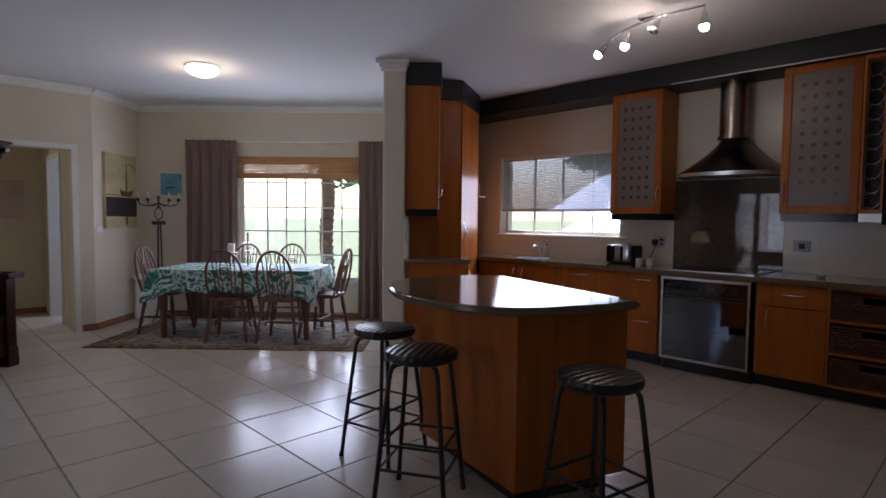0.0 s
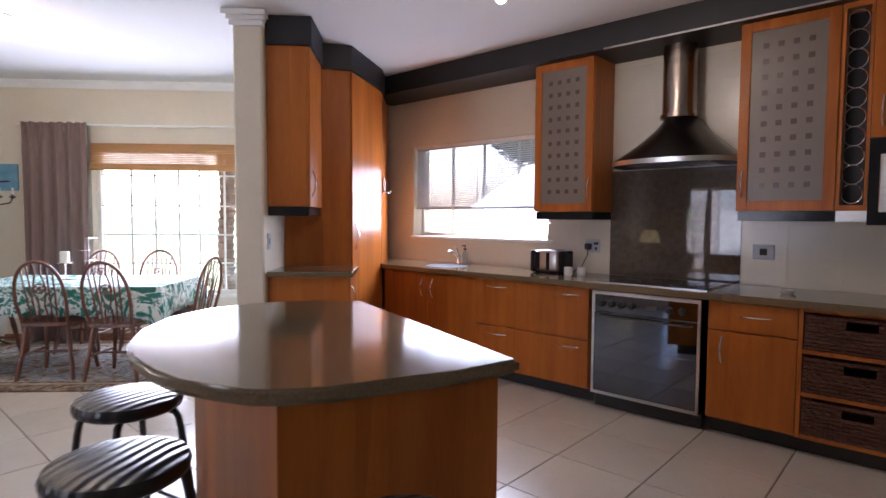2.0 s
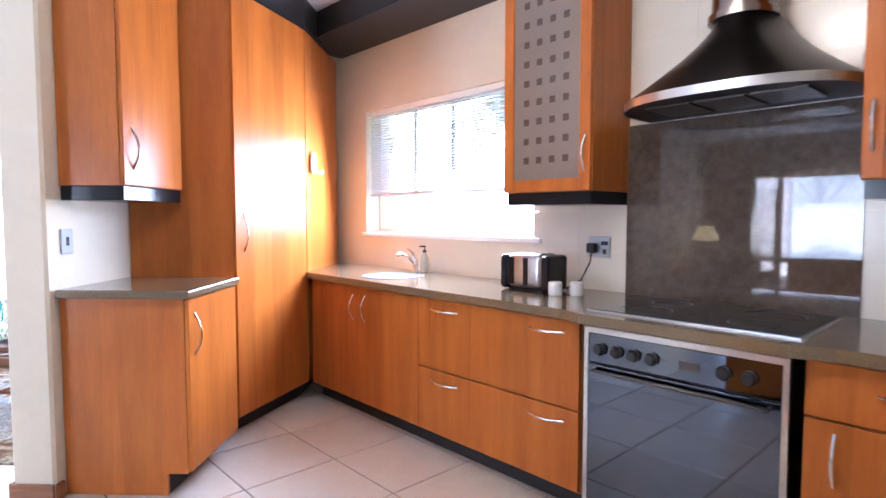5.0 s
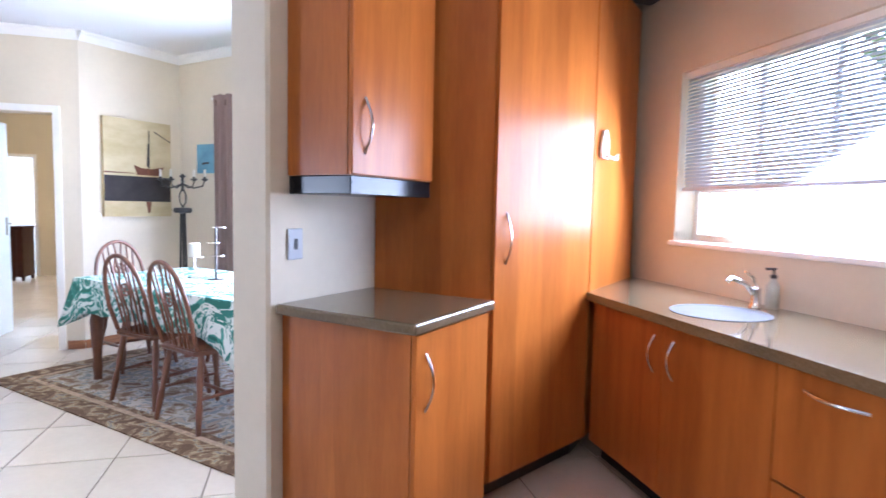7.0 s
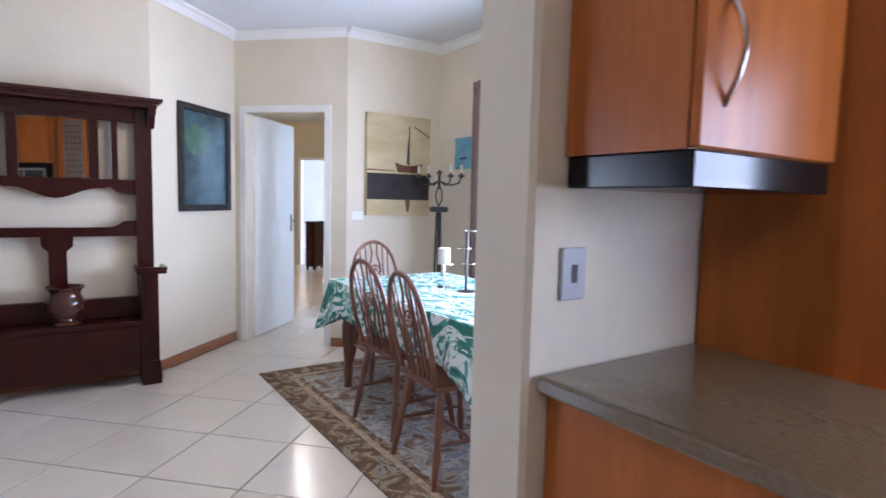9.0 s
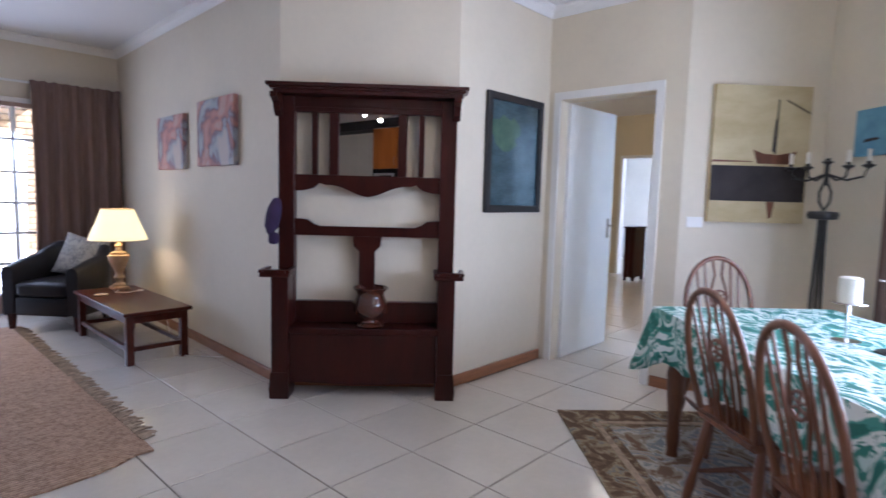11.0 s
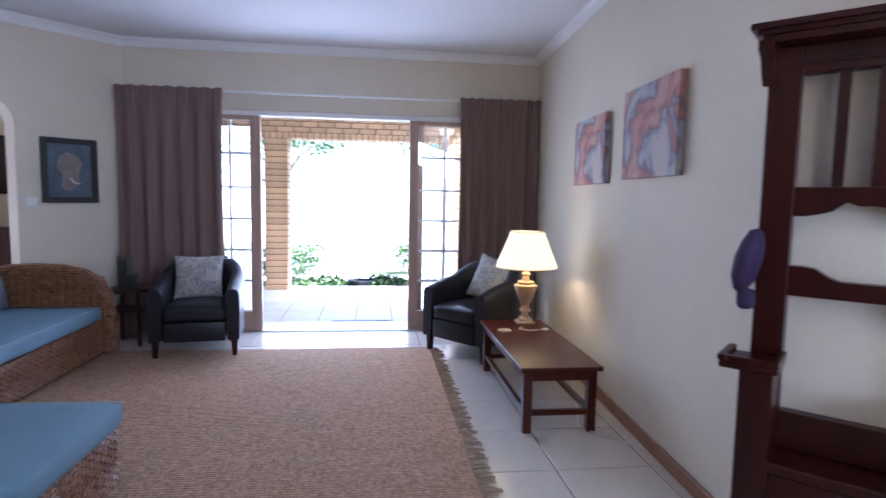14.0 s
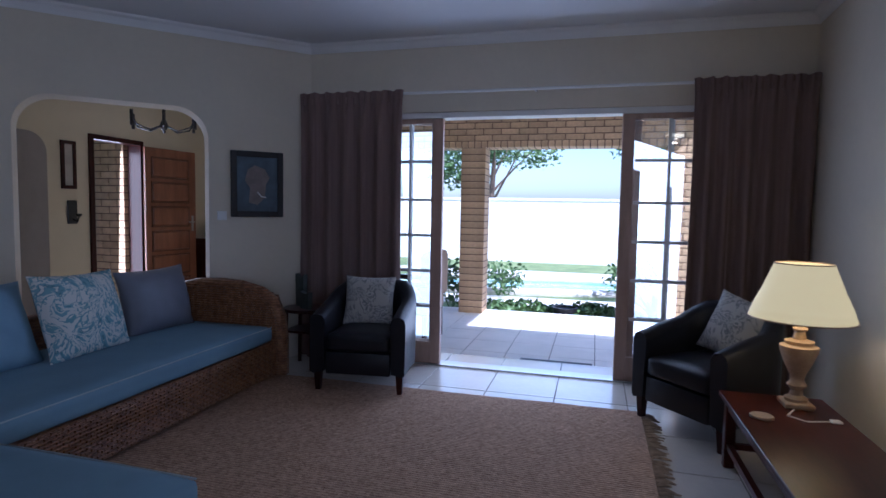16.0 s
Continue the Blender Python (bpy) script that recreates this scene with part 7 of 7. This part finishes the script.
def brick_mesh(w, d, h):
    key = (round(w, 3), round(d, 3), round(h, 3))
    if key not in BRICKS:
        bm_ = B()
        box(bm_, -w / 2, w / 2, -d / 2, d / 2, 0, h, I4, 0.003)
        BRICKS[key] = finish("brick", bm_, BRICKM)
    return BRICKS[key]


def brick_pier(name, x0, x1, y0, y1, z0, z1, label, courses_h=0.085, long_axis="x"):
    """A mortar core with bricks laid in stretcher bond on it, proud of the joints."""
    t = thing(name, pose((x0 + x1) / 2, (y0 + y1) / 2, z0), label, "pillar" if z1 - z0 > 1.5 else "beam", kind="structure")
    w, d, h = x1 - x0, y1 - y0, z1 - z0
    bm_ = B()
    box(bm_, -w / 2 + 0.008, w / 2 - 0.008, -d / 2 + 0.008, d / 2 - 0.008, 0, h)
    part("core", bm_, MORTAR, t)
    n_ = max(1, round(h / courses_h))
    ch_ = h / n_
    span = w if long_axis == "x" else d
    for r in range(n_):
        k = max(1, round(span / 0.23))
        bl = span / k
        off_ = 0.5 * bl if (r % 2 and k > 1) else 0.0
        edges = sorted({-span / 2, span / 2, *[-span / 2 + off_ + i * bl for i in range(k + 1) if -span / 2 < -span / 2 + off_ + i * bl < span / 2 - 1e-4]})
        for a, b in zip(edges, edges[1:]):
            if b - a < 0.03:
                continue
            if long_axis == "x":
                ob = new("brick", brick_mesh(b - a - 0.012, d, ch_ - 0.012))
                ob.location = ((a + b) / 2, 0, r * ch_ + 0.006)
            else:
                ob = new("brick", brick_mesh(w, b - a - 0.012, ch_ - 0.012))
                ob.location = (0, (a + b) / 2, r * ch_ + 0.006)
            ob.parent = t
    return t


brick_pier("patio_pillar", -2.53, -2.20, -6.72, -6.40, -0.03, 2.125, "yellow face-brick pillar of the patio")
brick_pier("patio_pillar", -5.35, -4.70, -6.72, -6.40, -0.03, 2.125, "wide yellow face-brick pillar of the patio")
brick_pier("patio_pillar", 0.2, 0.6, -6.72, -6.40, -0.03, 2.125, "yellow face-brick pillar of the patio")
bl = brick_pier("patio_beam", -5.35, 0.6, -6.72, -6.40, 2.21, 2.60, "yellow face-brick beam over the patio edge")
so_ = thing("soldier_course", pose(-2.375, -6.56, 2.128), "soldier course of upright bricks under the patio beam", "beam", kind="structure")
bm = B()
box(bm, -2.97, 2.97, -0.15, 0.15, 0.002, 0.08)
part("core", bm, MORTAR, so_)
for k in range(70):
    ob = new("brick", brick_mesh(0.073, 0.32, 0.078))
    ob.location = (-2.975 + 0.0425 + k * 0.085, 0, 0.001)
    ob.parent = so_
brick_pier("porch_wall", 1.62, 4.2, -4.96, -4.84, 0, 2.4, "yellow face-brick wall beside the front door")
slab("wall_porch_back", 4.25, 4.35, -6.3, -2.0, 0, 1.6, GARDENWALL, "sunlit pale garden wall beyond the porch")
slab("patio_ceiling", -5.4, 0.7, -6.8, -4.0, 2.605, 2.70, CEIL, "white boarded patio ceiling")

# patio floor
bm = B()
box(bm, -8.0, 1.0, -6.75, -3.99, -0.16, -0.028)
pf = single("patio", bm, GROUT, "pale tiled patio floor", kind="structure")
bm = B()
for i in range(22):
    for j in range(6):
        x, y = -8.0 + i * 0.405, -6.74 + j * 0.455
        box(bm, x + 0.004, x + 0.401, y + 0.004, y + 0.451, -0.028, -0.022)
part("patio_tiles", bm, PAVE, pf)["kind"] = "stuff"
slab("door_mat", -3.93, -3.30, -4.28, -4.0, -0.021, -0.006, MATTBLACK, "black door mat on the patio step", "")
bpy.data.objects["door_mat"]["category"] = "mat"

# garden
bm = B()
nn = 40
gv = {}
S = 600.0
for i in range(nn + 1):
    for j in range(nn + 1):
        fx, fy = (i / nn * 2 - 1), (j / nn * 2 - 1)
        x, y = math.copysign(abs(fx) ** 3, fx) * S, math.copysign(abs(fy) ** 3, fy) * S
        gv[i, j] = bm.verts.new((x, y, -0.19))
for i in range(nn):
    for j in range(nn):
        bm.faces.new((gv[i, j], gv[i + 1, j], gv[i + 1, j + 1], gv[i, j + 1]))
single("ground", bm, GRASS, "sunlit lawn round the house", kind="structure")
bm = B()
pool = []
for k in range(28):
    a = k * 2 * math.pi / 28
    r = 1 + 0.18 * math.sin(2 * a + 0.6)
    pool.append((-2.6 + 2.6 * r * math.cos(a), -10.4 + 1.15 * r * math.sin(a)))
prism(bm, pool, -0.188, -0.172)
single("pool", bm, WATER, "curved swimming pool with turquoise water", "pool")
bm = B()
tube(bm, [(x, y, -0.165) for x, y in pool], 0.10, 8, closed=True)
single("pool_coping", bm, COPING, "pale stone coping round the pool", "coping")
bm = B()
box(bm, -7.5, 2.0, -9.0, -8.1, -0.188, -0.170)
box(bm, -9, 4, -13.4, -12.2, -0.188, -0.170)
# invented pale slab, added to brighten the lower half of the dining window
box(bm, -3.5, 3.0, 7.7, 12.5, -0.188, -0.168, D45)
single("paving", bm, COPING, "pale paving beside the pool and an added bright slab outside the dining window", kind="structure")
for nm, x0, x1, y0, y1 in (("garden_wall_south", -30, 16, -16.2, -16.0),):
    bm = B()
    box(bm, x0, x1, y0, y1, -0.19, 1.65)
    box(bm, x0, x1, y0 - 0.03, y1 + 0.03, 1.65, 1.72)
    single(nm, bm, GARDENWALL, "pale plastered garden wall", kind="structure")


def leaves(bm, centre, radius, n_, size, rnd, squash=0.8):
    """Many small bent leaves scattered through an uneven ball."""
    for _ in range(n_):
        d = Vector((rnd.gauss(0, 1), rnd.gauss(0, 1), rnd.gauss(0, 1))).normalized() * radius * rnd.random() ** 0.4
        d.z *= squash
        p = Vector(centre) + d
        q = Euler((rnd.uniform(0, 6), rnd.uniform(0, 6), rnd.uniform(0, 6))).to_matrix()
        s = size * rnd.uniform(0.6, 1.3)
        vs_ = [bm.verts.new(p + q @ Vector(c) * s) for c in ((0, -0.5, 0), (0.28, 0, 0.06), (0, 0.5, 0.02), (-0.28, 0, 0.06))]
        bm.faces.new(vs_)


def tree(x, y, h, crown, seed, label):
    rnd = random.Random(seed)
    t = thing("tree", pose(x, y, -0.19), label, "tree", "garden trees")
    bm_ = B()
    pts = [(0.05 * math.sin(k), 0.05 * math.cos(k * 1.7), h * 0.6 * k / 5) for k in range(6)]
    tube(bm_, pts, [0.13 * (1 - 0.09 * k) for k in range(6)], 8)
    tips = []
    for k in range(9):
        a, z = k * 2.4, h * (0.35 + 0.03 * k)
        tip = (crown * 0.75 * math.cos(a), crown * 0.75 * math.sin(a), z + h * 0.25 * rnd.uniform(0.6, 1.3))
        tube(bm_, [(0.03, 0.0, z * 0.85), (tip[0] * 0.5, tip[1] * 0.5, z * 0.6 + tip[2] * 0.4), tip], [0.05, 0.03, 0.012], 6)
        tips.append(tip)
    part("trunk", bm_, BARK, t, smooth=60)
    bm_ = B()
    for tip in tips + [(0, 0, h * 0.85), (0.3, 0.2, h * 0.7)]:
        leaves(bm_, tip, crown * rnd.uniform(0.35, 0.55), 420, 0.16, rnd)
    part("crown", bm_, LEAF, t)["kind"] = "stuff"
    return t


tree(-0.6, -17.5, 5.2, 2.0, 1, "leafy green tree behind the garden wall")
tree(-6.9, -18.2, 5.6, 2.2, 2, "leafy green tree behind the garden wall")
tree(-10.4, -17.8, 4.2, 1.7, 3, "leafy green garden tree")
tree(-10.2, 8.2, 4.4, 1.6, 4, "leafy tree outside the dining room window")
tree(-3.9, 8.6, 3.6, 1.3, 5, "leafy tree outside the kitchen window")


def shrub(x, y, r, h, seed, label, size=0.09, n_=500):
    rnd = random.Random(seed)
    bm_ = B()
    for k in range(6):
        a = k * 1.05
        leaves(bm_, (r * 0.5 * math.cos(a), r * 0.5 * math.sin(a), h * rnd.uniform(0.35, 0.65)), r * 0.6, n_ // 6, size, rnd, h / r * 0.6)
        tube(bm_, [(0, 0, 0), (r * 0.4 * math.cos(a), r * 0.4 * math.sin(a), h * 0.5)], 0.008, 4)
    return single("shrub", bm_, LEAF, label, "shrub", "garden shrubs", m=pose(x, y, -0.19))


for k, (x, y, r, h) in enumerate(((-2.85, -7.1, 0.45, 0.28), (-3.3, -7.2, 0.4, 0.22), (-3.95, -7.1, 0.35, 0.30), (-4.3, -7.15, 0.35, 0.24), (-2.3, -9.0, 0.5, 0.7), (-4.6, -9.3, 0.5, 0.9), (-1.9, -7.2, 0.5, 0.9))):
    shrub(x, y, r, h, 20 + k, "low green garden shrub beside the patio")


def spiky(x, y, n_, ln, seed, label):
    rnd = random.Random(seed)
    bm_ = B()
    for k in range(n_):
        a = rnd.uniform(0, 6.28)
        e = rnd.uniform(0.3, 1.2)
        c, s = math.cos(a), math.sin(a)
        l_ = ln * rnd.uniform(0.7, 1.1)
        pts = [(l_ * f * c * math.cos(e) * 1.0, l_ * f * s * math.cos(e), l_ * (f * math.sin(e) - 0.35 * f * f)) for f in (0, 0.3, 0.6, 0.85, 1)]
        wd = (0.012, 0.03, 0.028, 0.015, 0.002)
        L = [bm_.verts.new((p[0] - s * w_, p[1] + c * w_, p[2] + 0.01)) for p, w_ in zip(pts, wd)]
        Rr = [bm_.verts.new((p[0] + s * w_, p[1] - c * w_, p[2] + 0.01)) for p, w_ in zip(pts, wd)]
        for i in range(4):
            bm_.faces.new((L[i], Rr[i], Rr[i + 1], L[i + 1]))
    return single("palm_bush", bm_, LEAF, label, "shrub", m=pose(x, y, -0.19))


spiky(-4.75, -7.6, 60, 1.0, 4, "spiky green palm bush beside the patio pillar")
spiky(-7.2, 5.3, 60, 0.9, 6, "spiky green bush outside the dining window")
pot_m = pose(-3.55, -6.95, -0.19)
bm = B()
lathe(bm, [(0.13, 0.0), (0.17, 0.20), (0.18, 0.23), (0.15, 0.23), (0.14, 0.2), (0, 0.2)], n=18)
single("plant_pot", bm, MATTBLACK, "low dark plant pot at the patio edge", "pot", m=pot_m, smooth=40)
# palm trunk outside the dining window
pm = thing("palm_tree", D45 @ pose(-1.86, 9.3, -0.19), "ringed brown palm trunk outside the dining window", "tree")
bm = B()
for k in range(26):
    lathe(bm, [(0.10, 0), (0.125, 0.09), (0.11, 0.12)], pose(0.02 * math.sin(k * 0.5), 0, k * 0.115), 12)
part("trunk", bm, BARK, pm)
# patio seat seen past the door edge
ps = thing("patio_chair", pose(-2.05, -4.75, -0.022, 0, 0, 90), "brown upholstered wooden chair on the patio", "chair")
bm = B()
soft_box(bm, -0.32, 0.32, -0.32, 0.32, 0.30, 0.46, 0.05)
part("seat", bm, mat("tan_cloth", (0.30, 0.20, 0.13), 0.9, var=0.1), ps, smooth=60)
bm = B()
soft_box(bm, -0.32, 0.32, 0.22, 0.36, 0.46, 0.92, 0.05)
part("backrest", bm, MATS["tan_cloth"], ps, smooth=60)
for sx in (-1, 1):
    for sy in (-1, 1):
        bm = B()
        box(bm, sx * 0.28 - 0.025, sx * 0.28 + 0.025, sy * 0.28 - 0.025, sy * 0.28 + 0.025, 0.001, 0.30)
        part("leg", bm, DARKWOOD, ps)
    bm = B()
    box(bm, sx * 0.30 - 0.04, sx * 0.30 + 0.04, -0.30, 0.30, 0.58, 0.63, I4, 0.01)
    box(bm, sx * 0.30 - 0.02, sx * 0.30 + 0.02, -0.28, -0.22, 0.46, 0.58)
    part("armrest", bm, DARKWOOD, ps)

# ---- floor tiles, each laid in its joint ----
TP, TQ, TX, TY = 0.493, 0.4835, -4.66, 0.1515
me_tile = {}


def tile_mesh(w, d):
    key = (round(w, 3), round(d, 3))
    if key not in me_tile:
        bm = B()
        box(bm, 0, w, 0, d, -0.004, 0.0)
        bmesh.ops.bevel(bm, geom=[e for e in bm.edges if all(v.co.z > -0.001 for v in e.verts)], offset=0.0015, segments=1, affect="EDGES")
        me_tile[key] = finish("tile", bm, TILE)
    return me_tile[key]


def in_house(x, y):
    if y < -3.98 or y > 5.5 or x > 2.6:
        return False
    if x - y > 2.3 and not (x < 1.4 and y > -6):
        return False
    if x < -5.4 and y < 0.4 and x + y < -5.7 and x > -7.0:
        return False
    return True


floor_ob = bpy.data.objects["floor"]
far = B()
count = 0
for i in range(-11, 16):
    for j in range(-9, 12):
        x, y = TX + i * TP, TY + j * TQ
        cx, cy = x + TP / 2, y + TQ / 2
        if not in_house(cx, cy):
            continue
        near = -6.6 < cx < -0.2 and -3.6 < cy < 5.2 and cx + cy > -6.2 and cx - cy < 1.9 and not (cx < -3.6 and cy > 4.0)
        if near and count < 300:
            ob = new("tile", tile_mesh(TP - 0.008, TQ - 0.008))
            ob.location = (x + 0.004, y + 0.004, 0)
            ob.parent = floor_ob
            count += 1
        else:
            box(far, x + 0.004, x + TP - 0.004, y + 0.004, y + TQ - 0.004, -0.004, 0)
ft = part("tiles_far", far, TILE, floor_ob)
ft["kind"] = "stuff"

# cream wall tiles round the hood and over the worktop
wt = thing("wall_tiling", pose(-2.70, KY - 0.0005, CT + 0.002), "cream glazed wall tiles behind the hood and worktop", "wall tiles", kind="structure")
bm = B()
box(bm, 0.001, 0.299, -0.0022, 0, 0.001, 0.199)
tile_data = finish("wall_tile", bm, WALLTILE)
for i in range(17):
    for j in range(8):
        ob = new("wall_tile", tile_data)
        ob.location = (i * 0.302, 0, j * 0.202)
        ob.parent = wt
